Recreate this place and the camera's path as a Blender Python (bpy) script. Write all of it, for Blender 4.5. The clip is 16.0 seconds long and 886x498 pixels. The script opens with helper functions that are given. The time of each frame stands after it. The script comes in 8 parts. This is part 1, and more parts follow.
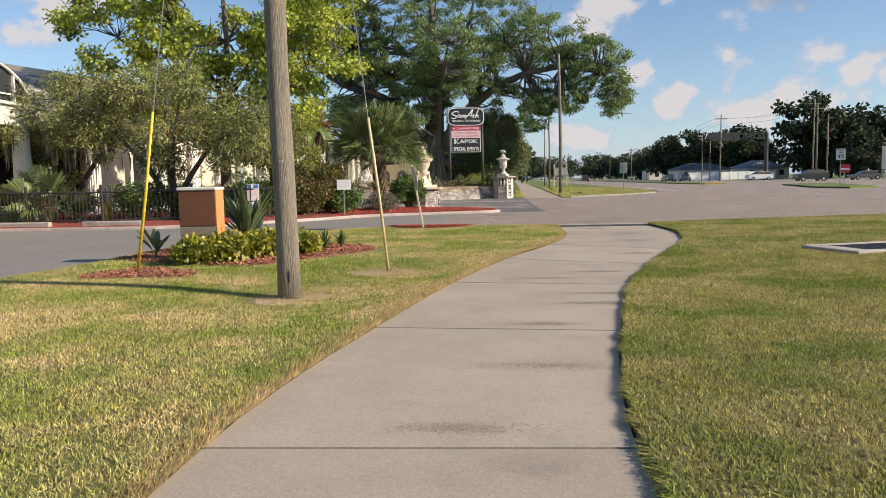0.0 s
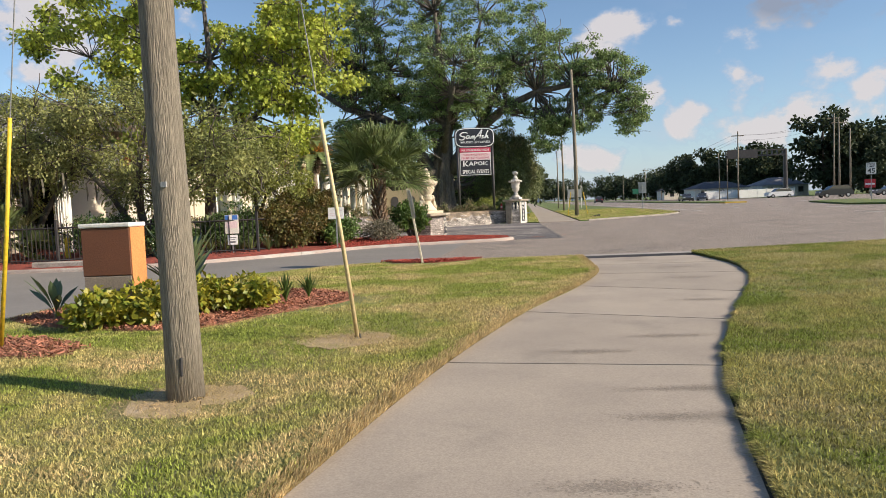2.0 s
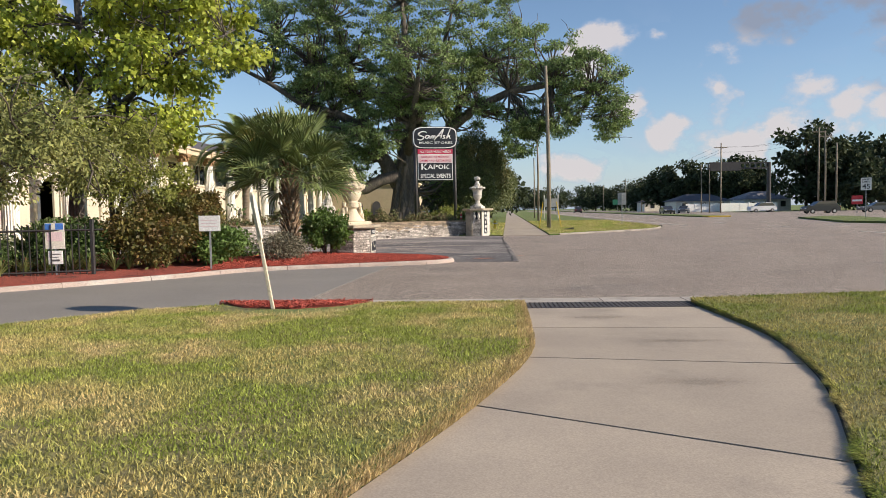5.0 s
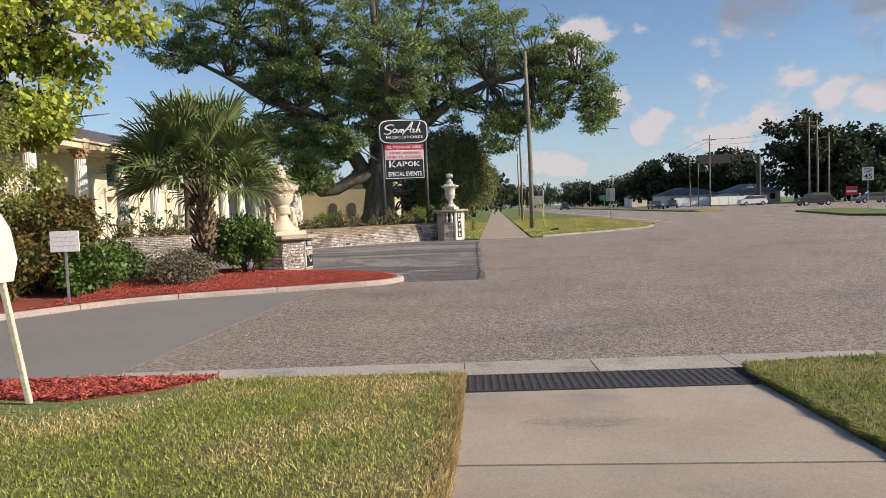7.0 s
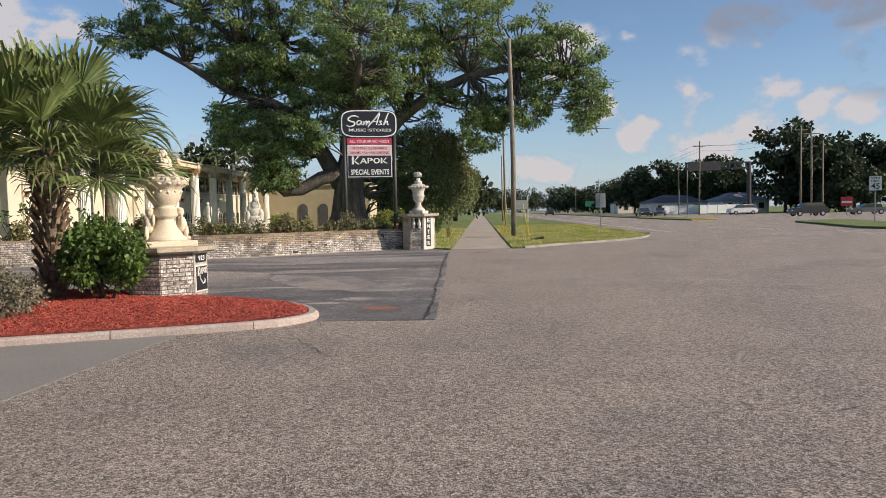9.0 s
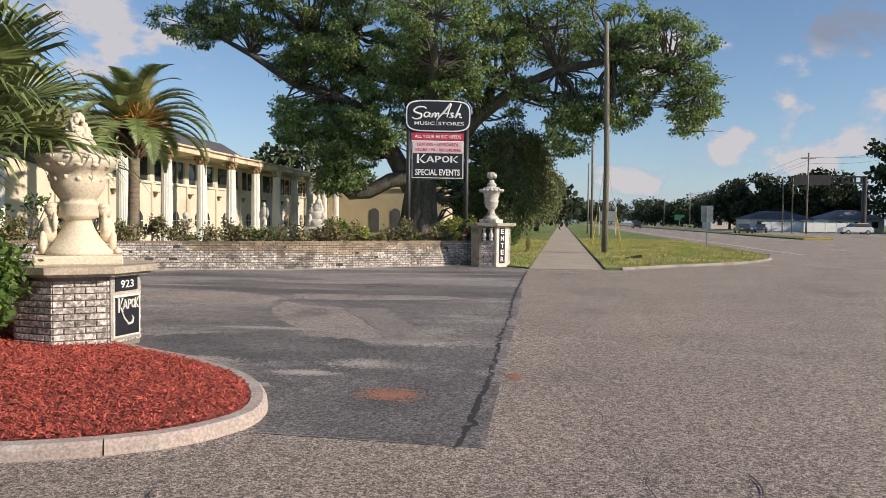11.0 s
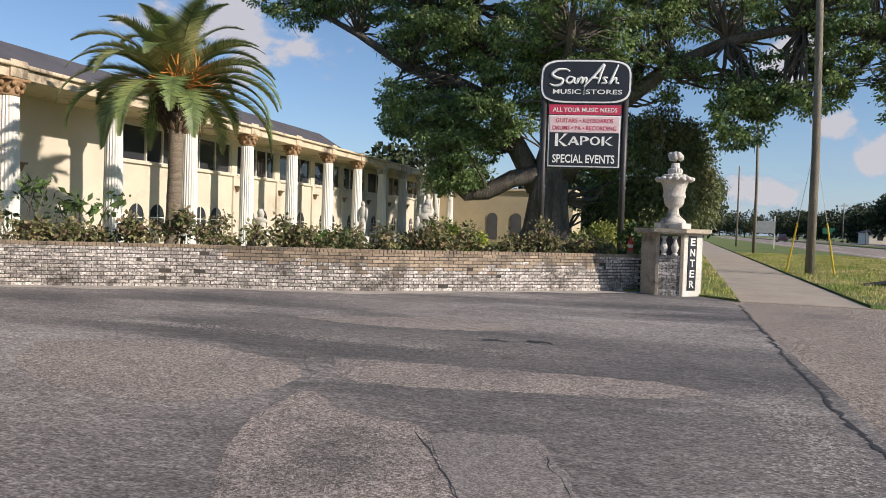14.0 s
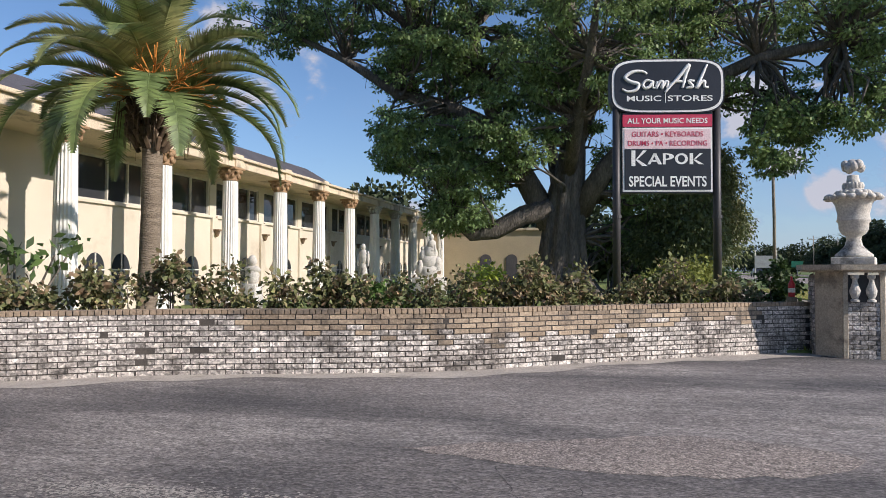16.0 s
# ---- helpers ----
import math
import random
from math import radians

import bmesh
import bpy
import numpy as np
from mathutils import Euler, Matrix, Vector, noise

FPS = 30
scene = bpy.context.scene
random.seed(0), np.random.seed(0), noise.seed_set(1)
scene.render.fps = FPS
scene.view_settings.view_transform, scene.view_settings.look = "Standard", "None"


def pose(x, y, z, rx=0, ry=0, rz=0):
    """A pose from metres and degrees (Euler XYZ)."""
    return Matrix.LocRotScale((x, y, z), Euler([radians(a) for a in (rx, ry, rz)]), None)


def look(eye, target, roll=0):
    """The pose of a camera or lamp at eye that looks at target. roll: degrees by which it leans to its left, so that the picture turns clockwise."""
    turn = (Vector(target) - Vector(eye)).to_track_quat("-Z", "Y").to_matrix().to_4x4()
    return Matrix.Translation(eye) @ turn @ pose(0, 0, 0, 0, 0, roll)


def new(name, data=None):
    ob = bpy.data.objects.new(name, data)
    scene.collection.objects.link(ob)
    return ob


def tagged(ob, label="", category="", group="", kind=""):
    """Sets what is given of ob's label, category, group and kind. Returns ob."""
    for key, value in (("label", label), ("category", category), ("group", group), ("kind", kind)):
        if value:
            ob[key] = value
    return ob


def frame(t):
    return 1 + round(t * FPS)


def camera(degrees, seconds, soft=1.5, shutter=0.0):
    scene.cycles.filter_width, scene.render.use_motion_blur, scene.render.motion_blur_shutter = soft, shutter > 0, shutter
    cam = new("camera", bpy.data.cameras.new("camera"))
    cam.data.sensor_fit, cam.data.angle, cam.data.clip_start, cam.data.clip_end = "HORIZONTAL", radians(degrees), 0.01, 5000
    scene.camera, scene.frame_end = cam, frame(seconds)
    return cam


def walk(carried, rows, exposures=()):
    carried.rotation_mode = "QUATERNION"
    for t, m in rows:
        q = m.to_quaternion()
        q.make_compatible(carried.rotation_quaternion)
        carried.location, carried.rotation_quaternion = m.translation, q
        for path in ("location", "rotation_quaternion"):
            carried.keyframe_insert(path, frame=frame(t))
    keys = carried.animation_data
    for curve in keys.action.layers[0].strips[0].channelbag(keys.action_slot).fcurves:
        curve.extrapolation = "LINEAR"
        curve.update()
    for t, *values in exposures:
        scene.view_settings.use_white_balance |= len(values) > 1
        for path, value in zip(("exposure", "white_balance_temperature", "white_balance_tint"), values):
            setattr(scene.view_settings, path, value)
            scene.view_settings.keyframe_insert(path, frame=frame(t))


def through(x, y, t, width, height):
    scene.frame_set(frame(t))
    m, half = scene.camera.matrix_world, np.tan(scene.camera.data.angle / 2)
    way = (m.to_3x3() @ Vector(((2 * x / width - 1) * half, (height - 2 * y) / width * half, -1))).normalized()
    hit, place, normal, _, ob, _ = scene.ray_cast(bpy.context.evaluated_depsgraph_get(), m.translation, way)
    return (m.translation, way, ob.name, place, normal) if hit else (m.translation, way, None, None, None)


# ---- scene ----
cam = camera(63.6, 16.0, soft=0.8)
PATH = [
    (0, (-2.226, 1.513, 1.263), (-2.351, 3.5, 1.07), -1.1),
    (0.5, (-2.322, 2.2, 1.26), (-2.523, 4.182, 1.078), -1.7),
    (1, (-2.397, 2.938, 1.258), (-2.623, 4.918, 1.09), -1.9),
    (1.5, (-2.336, 3.736, 1.267), (-2.526, 5.721, 1.117), -2.3),
    (2, (-2.186, 4.524, 1.27), (-2.347, 6.513, 1.147), -2.4),
    (2.5, (-2.062, 5.393, 1.31), (-2.232, 7.382, 1.193), -1.3),
    (3, (-1.875, 6.299, 1.284), (-2.057, 8.287, 1.164), -0.2),
    (3.5, (-1.628, 7.231, 1.317), (-1.798, 9.221, 1.208), 0.1),
    (4, (-1.424, 8.202, 1.322), (-1.556, 10.195, 1.222), 0.0),
    (4.2, (-1.341, 8.605, 1.325), (-1.451, 10.599, 1.227), -0.1),
    (6.3, (-0.545, 12.67, 1.42), (-0.692, 14.66, 1.291), -2.5),
    (6.5, (-0.481, 13.118, 1.428), (-0.635, 15.108, 1.299), -2.5),
    (7, (-0.356, 14.228, 1.458), (-0.43, 16.224, 1.346), -2.2),
    (7.5, (-0.153, 15.32, 1.472), (-0.112, 17.317, 1.366), -2.2),
    (8, (-0.004, 16.473, 1.475), (0.046, 18.47, 1.372), -2.0),
    (8.2, (0.04, 16.945, 1.466), (0.064, 18.942, 1.355), -2.0),
    (10.3, (0.395, 22.184, 1.53), (0.281, 24.178, 1.44), 0.6),
    (10.5, (0.395, 22.69, 1.52), (0.236, 24.682, 1.431), 0.7),
    (11, (0.257, 23.985, 1.51), (0.004, 25.967, 1.428), 0.7),
    (11.5, (0.08, 25.233, 1.482), (-0.248, 27.204, 1.402), 0.8),
    (12, (-0.148, 26.52, 1.452), (-0.532, 28.481, 1.368), 0.8),
    (12.5, (-0.402, 27.736, 1.403), (-0.815, 29.691, 1.318), 0.9),
    (13, (-0.651, 28.908, 1.424), (-1.092, 30.857, 1.336), 1.2),
    (13.5, (-1.036, 30.087, 1.402), (-1.545, 32.019, 1.319), 1.7),
    (14, (-1.521, 31.261, 1.343), (-2.09, 33.177, 1.276), 1.8),
    (14.5, (-2.153, 32.354, 1.324), (-2.712, 34.274, 1.284), 1.8),
    (15, (-2.918, 33.36, 1.277), (-3.419, 35.296, 1.276), 1.7),
    (15.5, (-3.853, 34.262, 1.303), (-4.323, 36.205, 1.334), 1.3),
    (16, (-4.832, 35.088, 1.326), (-5.303, 37.031, 1.383), 0.2),
]
walk(cam, [(t, look(eye, target, roll)) for t, eye, target, roll in PATH], exposures=((0, 0.46, 6500, 11), (3, 0.46, 6500, 11), (7, 0.32, 6500, 13), (11, 0.25, 6350, 12), (14, 0.24, 6100, 13), (16, 0.22, 5800, 14)))

# ---- world, sun and sky ----
SUN_AZ, SUN_EL = -13.0, 27.0            # degrees from +x towards +y, and above the horizon
sun_way = Vector((math.cos(radians(SUN_AZ)) * math.cos(radians(SUN_EL)), math.sin(radians(SUN_AZ)) * math.cos(radians(SUN_EL)), math.sin(radians(SUN_EL))))
world = bpy.data.worlds.new("sky")
scene.world = world
world.use_nodes = True
wn = world.node_tree.nodes
sky = wn.new("ShaderNodeTexSky")
sky.sky_type = "NISHITA"
sky.sun_disc = False
sky.sun_elevation = radians(SUN_EL)
sky.sun_rotation = radians(90 - SUN_AZ)
sky.air_density, sky.dust_density, sky.ozone_density = 1.0, 0.1, 3.0
wn["Background"].inputs["Strength"].default_value = 0.10
world.node_tree.links.new(sky.outputs[0], wn["Background"].inputs["Color"])
sun_data = bpy.data.lights.new("sun", "SUN")
sun_data.energy, sun_data.angle, sun_data.color = 5.0, radians(0.6), (1.0, 0.875, 0.71)
sun = new("sun", sun_data)
sun.matrix_world = look(sun_way * 50, (0, 0, 0))

# ---- small tools ----
RNG = np.random.default_rng(7)


class Build:
    """Gathers vertices and faces for one mesh."""

    def __init__(self):
        self.v, self.f, self.n = [], [], 0

    def add(self, verts, faces):
        verts = np.asarray(verts, float).reshape(-1, 3)
        self.v.append(verts)
        self.f.extend([tuple(i + self.n for i in f) for f in faces])
        self.n += len(verts)
        return self

    def box(self, x0, y0, z0, x1, y1, z1, b=0.0, m=None):
        if b <= 0:
            v = [(x, y, z) for z in (z0, z1) for y in (y0, y1) for x in (x0, x1)]
            f = [(0, 2, 3, 1), (4, 5, 7, 6), (0, 1, 5, 4), (2, 6, 7, 3), (0, 4, 6, 2), (1, 3, 7, 5)]
        else:
            def ring(z, i):
                return [(x0 + i, y0 + b, z), (x0 + b, y0 + i, z), (x1 - b, y0 + i, z), (x1 - i, y0 + b, z), (x1 - i, y1 - b, z), (x1 - b, y1 - i, z), (x0 + b, y1 - i, z), (x0 + i, y1 - b, z)]
            v = ring(z0, b * 0.7) + ring(z0 + b, 0) + ring(z1 - b, 0) + ring(z1, b * 0.7)
            f = [tuple(range(7, -1, -1)), tuple(range(24, 32))]
            f += [(r * 8 + k, r * 8 + (k + 1) % 8, r * 8 + 8 + (k + 1) % 8, r * 8 + 8 + k) for r in range(3) for k in range(8)]
        v = np.array(v, float)
        if m is not None:
            v = np.array([m @ Vector(p) for p in v])
        return self.add(v, f)

    def lathe(self, rings, n=16, at=(0, 0, 0), flute=0.0, squash=1.0):
        """Rings of (radius, height) turned round the upright through at."""
        v = []
        for r, z in rings:
            for k in range(n):
                a = 2 * math.pi * k / n
                q = r * (1 - (flute if k % 2 else 0))
                v.append((at[0] + q * math.cos(a), at[1] + q * math.sin(a) * squash, at[2] + z))
        f = [(i * n + k, i * n + (k + 1) % n, (i + 1) * n + (k + 1) % n, (i + 1) * n + k) for i in range(len(rings) - 1) for k in range(n)]
        f += [tuple(range(n - 1, -1, -1)), tuple(range((len(rings) - 1) * n, len(rings) * n))]
        return self.add(v, f)

    def tube(self, pts, radii, n=8, rough=0.0):
        """A tapered tube along points."""
        pts = [Vector(p) for p in pts]
        v = []
        ref = Vector((0.3, 0.9, 0.1))
        for i, p in enumerate(pts):
            d = (pts[min(i + 1, len(pts) - 1)] - pts[max(i - 1, 0)]).normalized()
            s = d.cross(ref)
            s = s.normalized() if s.length > 1e-4 else Vector((1, 0, 0))
            u = d.cross(s)
            for k in range(n):
                a = 2 * math.pi * k / n
                r = radii[i] * (1 + (rough * float(RNG.normal()) if rough else 0))
                v.append(p + (s * math.cos(a) + u * math.sin(a)) * r)
        f = [(i * n + k, i * n + (k + 1) % n, (i + 1) * n + (k + 1) % n, (i + 1) * n + k) for i in range(len(pts) - 1) for k in range(n)]
        f += [tuple(range(n - 1, -1, -1)), tuple(range((len(pts) - 1) * n, len(pts) * n))]
        return self.add(np.array([tuple(q) for q in v]), f)

    def prism(self, outline, z0, z1):
        """An upright prism on an outline of (x, y), anticlockwise."""
        n = len(outline)
        v = [(x, y, z0) for x, y in outline] + [(x, y, z1) for x, y in outline]
        f = [tuple(range(n - 1, -1, -1)), tuple(range(n, 2 * n))] + [(k, (k + 1) % n, n + (k + 1) % n, n + k) for k in range(n)]
        return self.add(v, f)

    def ribbon(self, rows, closed=False):
        """A strip of quads between rows of points that are equally long."""
        m = len(rows[0])
        v = [p for r in rows for p in r]
        f = [(i * m + k, i * m + k + 1, (i + 1) * m + k + 1, (i + 1) * m + k) for i in range(len(rows) - 1) for k in range(m - 1)]
        return self.add(v, f)

    def mesh(self, name, material, smooth=False):
        me = bpy.data.meshes.new(name)
        v = np.concatenate(self.v) if self.v else np.zeros((0, 3))
        me.from_pydata(v.tolist(), [], self.f)
        me.update()
        if material:
            me.materials.append(material)
        if smooth:
            me.shade_smooth()
        return me


def part(name, b, material, parent=None, label="", smooth=False):
    """Links what was built as one mesh object, under a thing if there is one."""
    ob = new(name, b if isinstance(b, bpy.types.Mesh) else b.mesh(name, material, smooth))
    if parent:
        ob.parent = parent
    if label:
        ob["label"] = label
    return ob


def empty(name, label, category, at=(0, 0, 0), rz=0.0, group="", kind=""):
    ob = new(name)
    ob.matrix_basis = pose(*at, 0, 0, rz)
    return tagged(ob, label, category, group, kind)


def thing(name, b, material, label, category, group="", kind="", smooth=False):
    return tagged(part(name, b, material, smooth=smooth), label, category, group, kind)


def smooth_line(pts, step=0.4):
    """A smooth line through points, by Catmull-Rom."""
    p = [Vector(q) for q in pts]
    p = [p[0] * 2 - p[1]] + p + [p[-1] * 2 - p[-2]]
    out = []
    for i in range(1, len(p) - 2):
        k = max(2, int((p[i + 1] - p[i]).length / step))
        for j in range(k):
            t = j / k
            out.append(0.5 * (2 * p[i] + (p[i + 1] - p[i - 1]) * t + (2 * p[i - 1] - 5 * p[i] + 4 * p[i + 1] - p[i + 2]) * t * t + (3 * p[i] - p[i - 1] - 3 * p[i + 1] + p[i + 2]) * t ** 3))
    out.append(p[-2])
    return [tuple(q) for q in out]


def inside(px, py, outline):
    """Which of the points lie within the outline."""
    o = np.array(outline)
    hit = np.zeros(len(px), bool)
    j = len(o) - 1
    for i in range(len(o)):
        c = ((o[i, 1] > py) != (o[j, 1] > py)) & (px < (o[j, 0] - o[i, 0]) * (py - o[i, 1]) / (o[j, 1] - o[i, 1] + 1e-12) + o[i, 0])
        hit ^= c
        j = i
    return hit


def fast_mesh(name, verts, quads, material):
    """A mesh from arrays of vertices and of faces with equally many corners."""
    me = bpy.data.meshes.new(name)
    verts, quads = np.asarray(verts, np.float32), np.asarray(quads, np.int32)
    k = quads.shape[1]
    me.vertices.add(len(verts))
    me.vertices.foreach_set("co", verts.ravel())
    me.loops.add(quads.size)
    me.loops.foreach_set("vertex_index", quads.ravel())
    me.polygons.add(len(quads))
    me.polygons.foreach_set("loop_start", np.arange(0, quads.size, k, dtype=np.int32))
    me.update(calc_edges=True)
    me.materials.append(material)
    return me


def leaves(centres, radii, count, size, rng, droop=0.3, long=1.6, shell=0.35, flat=0.7):
    """Arrays of single bent leaves scattered in clumps: four corners each, folded along the rib."""
    centres, radii = np.asarray(centres, float), np.asarray(radii, float)
    if radii.ndim == 1:
        radii = np.stack([radii, radii, radii * flat], 1)
    k = np.repeat(np.arange(len(centres)), count)
    d = rng.normal(size=(len(k), 3))
    d /= np.linalg.norm(d, axis=1)[:, None]
    r = shell + (1 - shell) * rng.random(len(k)) ** 0.6
    p = centres[k] + d * radii[k] * r[:, None] + rng.normal(size=(len(k), 3)) * 0.04
    out = d * 0.7 + rng.normal(size=(len(k), 3)) * 0.6
    out[:, 2] -= droop
    out /= np.linalg.norm(out, axis=1)[:, None]
    side = np.cross(out, rng.normal(size=(len(k), 3)))
    side /= np.linalg.norm(side, axis=1)[:, None] + 1e-9
    up = np.cross(side, out)
    s = size * (0.6 + 0.8 * rng.random(len(k)))[:, None]
    w = s / long * 0.5
    v = np.stack([p, p + out * s * 0.5 + side * w + up * w * 0.35, p + out * s, p + out * s * 0.5 - side * w + up * w * 0.35], 1).reshape(-1, 3)
    return v, np.arange(len(v)).reshape(-1, 4)


def text_mesh(body, height, material, width=None, depth=0.004, bold=0.0, shear=0.0, spacing=1.0):
    """Raised lettering in the built-in font, centred on its origin in the xz plane and facing -y."""
    cu = bpy.data.curves.new("lettering", "FONT")
    cu.body, cu.extrude, cu.align_x, cu.align_y, cu.offset, cu.shear, cu.space_character = body, depth / 2, "CENTER", "CENTER", bold, shear, spacing
    cu.resolution_u = 3
    ob = bpy.data.objects.new("lettering", cu)
    scene.collection.objects.link(ob)
    me = bpy.data.meshes.new_from_object(ob.evaluated_get(bpy.context.evaluated_depsgraph_get()))
    bpy.data.objects.remove(ob)
    v = np.zeros(len(me.vertices) * 3)
    me.vertices.foreach_get("co", v)
    v = v.reshape(-1, 3)
    lo, hi = v.min(0), v.max(0)
    v -= (lo + hi) / 2
    sy = height / (hi[1] - lo[1])
    sx = width / (hi[0] - lo[0]) if width else sy
    v = np.stack([v[:, 0] * sx, -v[:, 2], v[:, 1] * sy], 1)
    me.vertices.foreach_set("co", v.ravel())
    me.update()
    me.materials.clear()
    me.materials.append(material)
    return me


# ---- materials ----
def material(name, a, b=None, scale=3.0, fine=40.0, rough=0.8, bump=0.3, bump_scale=60.0, dist=0.01, c=None, c_scale=0.6, c_edge=(0.5, 0.62), fine_mix=0.35, vary=0.0, island=0.0, metal=0.0, through=0.0, coat=0.0, stretch=(1, 1, 1), spec=0.5, fine_edge=(0.25, 0.75), speck=None, edge=(0.35, 0.65)):
    """A surface of two tones mixed by broad noise, darkened and lightened by fine grain, with an optional third tone in patches and relief."""
    m = bpy.data.materials.new(name)
    m.use_nodes = True
    t, link = m.node_tree.nodes, m.node_tree.links.new
    bs = t["Principled BSDF"]
    geo = t.new("ShaderNodeNewGeometry")
    mp = t.new("ShaderNodeMapping")
    mp.inputs["Scale"].default_value = stretch
    link(geo.outputs["Position"], mp.inputs["Vector"])

    def grain(s, detail=4.0, r=0.6):
        n = t.new("ShaderNodeTexNoise")
        n.inputs["Scale"].default_value, n.inputs["Detail"].default_value, n.inputs["Roughness"].default_value = s, detail, r
        link(mp.outputs[0], n.inputs["Vector"])
        return n.outputs["Fac"]

    def mix(kind, fac, x, y):
        n = t.new("ShaderNodeMix")
        n.data_type, n.blend_type = "RGBA", kind
        for value, k in ((fac, 0), (x, 6), (y, 7)):
            if isinstance(value, (int, float)):
                n.inputs[k].default_value = value
            elif isinstance(value, tuple):
                n.inputs[k].default_value = (*value, 1)
            else:
                link(value, n.inputs[k])
        return n.outputs[2]

    def ramp(fac, lo, hi, p=(0, 0, 0), q=(1, 1, 1)):
        n = t.new("ShaderNodeValToRGB")
        n.color_ramp.elements[0].position, n.color_ramp.elements[1].position = lo, hi
        n.color_ramp.elements[0].color, n.color_ramp.elements[1].color = (*p, 1), (*q, 1)
        link(fac, n.inputs[0])
        return n.outputs[0]

    b = b or tuple(x * 0.75 for x in a)
    col = mix("MIX", ramp(grain(scale), *edge), a, b)
    if c:
        col = mix("MIX", ramp(grain(c_scale, 5.0, 0.65), *c_edge), col, c)
    col = mix("MULTIPLY", fine_mix, col, ramp(grain(fine, 2.0), *fine_edge, (0.25, 0.25, 0.25), (1.6, 1.6, 1.6)))
    if speck:                            # single stones of the aggregate, and clusters of them
        size, dark, light = speck
        cells = t.new("ShaderNodeTexVoronoi")
        cells.inputs["Scale"].default_value = size
        link(geo.outputs["Position"], cells.inputs["Vector"])
        tone = t.new("ShaderNodeSeparateColor")
        link(cells.outputs["Color"], tone.inputs[0])
        col = mix("MULTIPLY", 1.0, col, ramp(tone.outputs[0], 0.1, 0.9, (dark,) * 3, (light,) * 3))
        col = mix("MULTIPLY", 0.55, col, ramp(grain(size * 0.22, 3.0, 0.7), 0.38, 0.62, (0.68, 0.67, 0.66), (1.32, 1.31, 1.30)))
    if vary or island:
        src = t.new("ShaderNodeObjectInfo").outputs["Random"] if vary else geo.outputs["Random Per Island"]
        k = vary or island
        col = mix("MULTIPLY", 1.0, col, ramp(src, 0, 1, (1 - k,) * 3, (1 + k,) * 3))
    link(col, bs.inputs["Base Color"])
    bs.inputs["Roughness"].default_value, bs.inputs["Metallic"].default_value = rough, metal
    bs.inputs["Coat Weight"].default_value = coat
    bs.inputs["Specular IOR Level"].default_value = spec
    if bump:
        bn = t.new("ShaderNodeBump")
        bn.inputs["Strength"].default_value, bn.inputs["Distance"].default_value = bump, dist
        link(grain(bump_scale, 3.0), bn.inputs["Height"])
        link(bn.outputs[0], bs.inputs["Normal"])
    if through:
        tr = t.new("ShaderNodeBsdfTranslucent")
        link(col, tr.inputs["Color"])
        ms = t.new("ShaderNodeMixShader")
        ms.inputs[0].default_value = through
        link(bs.outputs[0], ms.inputs[1])
        link(tr.outputs[0], ms.inputs[2])
        link(ms.outputs[0], t["Material Output"].inputs["Surface"])
    return m


ASPHALT = material("aggregate_asphalt", (0.330, 0.272, 0.226), (0.274, 0.226, 0.190), 0.5, 75, 0.9, 1.0, 75, 0.014, (0.18, 0.162, 0.148), 0.35, (0.55, 0.75), 0.8, fine_edge=(0.34, 0.68), speck=(62, 0.45, 1.55))
ASPHALT_SMOOTH = material("smooth_asphalt", (0.252, 0.230, 0.206), (0.222, 0.204, 0.184), 0.6, 60, 0.85, 0.3, 90, 0.006, None, fine_mix=0.4)
# Darker and paler tones from noise drawn out across the drive
ASPHALT_DARK = material("banded_asphalt", (0.098, 0.090, 0.088), (0.265, 0.234, 0.214), 0.38, 75, 0.85, 0.9, 75, 0.012, (0.37, 0.33, 0.298), 0.5, (0.50, 0.68), 0.8, stretch=(0.34, 1, 1), fine_edge=(0.32, 0.70), speck=(62, 0.68, 1.32), edge=(0.38, 0.62))
ASPHALT_PATCH = material("bare_aggregate_patch", (0.345, 0.290, 0.250), (0.285, 0.242, 0.214), 0.8, 75, 0.9, 1.0, 75, 0.013, (0.17, 0.15, 0.138), 0.7, (0.54, 0.70), 0.8, fine_edge=(0.34, 0.68), speck=(62, 0.6, 1.4))
ASPHALT_TRENCH = material("filled_trench_asphalt", (0.255, 0.222, 0.200), (0.215, 0.19, 0.174), 1.2, 75, 0.85, 0.6, 90, 0.008, (0.11, 0.10, 0.098), 0.9, (0.55, 0.68), 0.6, fine_edge=(0.34, 0.68), speck=(80, 0.75, 1.25))
ASPHALT_SEAL = material("black_sealed_asphalt", (0.098, 0.091, 0.09), (0.18, 0.164, 0.156), 0.9, 75, 0.8, 0.9, 75, 0.012, (0.30, 0.275, 0.26), 0.8, (0.56, 0.70), 0.8, fine_edge=(0.32, 0.70), speck=(62, 0.5, 1.5))
PAVE_STAIN = material("pavement_grime", (0.29, 0.242, 0.190), (0.33, 0.275, 0.216), 4, 60, 0.9, 0)
TAR = material("tar_crack", (0.042, 0.039, 0.038), None, 3, 30, 0.7, 0.5)
CONCRETE = material("pavement_concrete", (0.42, 0.352, 0.275), (0.355, 0.297, 0.235), 0.9, 90, 0.85, 0.18, 110, 0.003, (0.28, 0.238, 0.192), 0.8, (0.56, 0.74), 0.28, vary=0.05)
KERB = material("kerb_concrete", (0.46, 0.41, 0.35), (0.36, 0.32, 0.28), 2.0, 50, 0.85, 0.5, 60, 0.008, (0.24, 0.215, 0.18), 1.6, (0.56, 0.7), 0.5, vary=0.06)
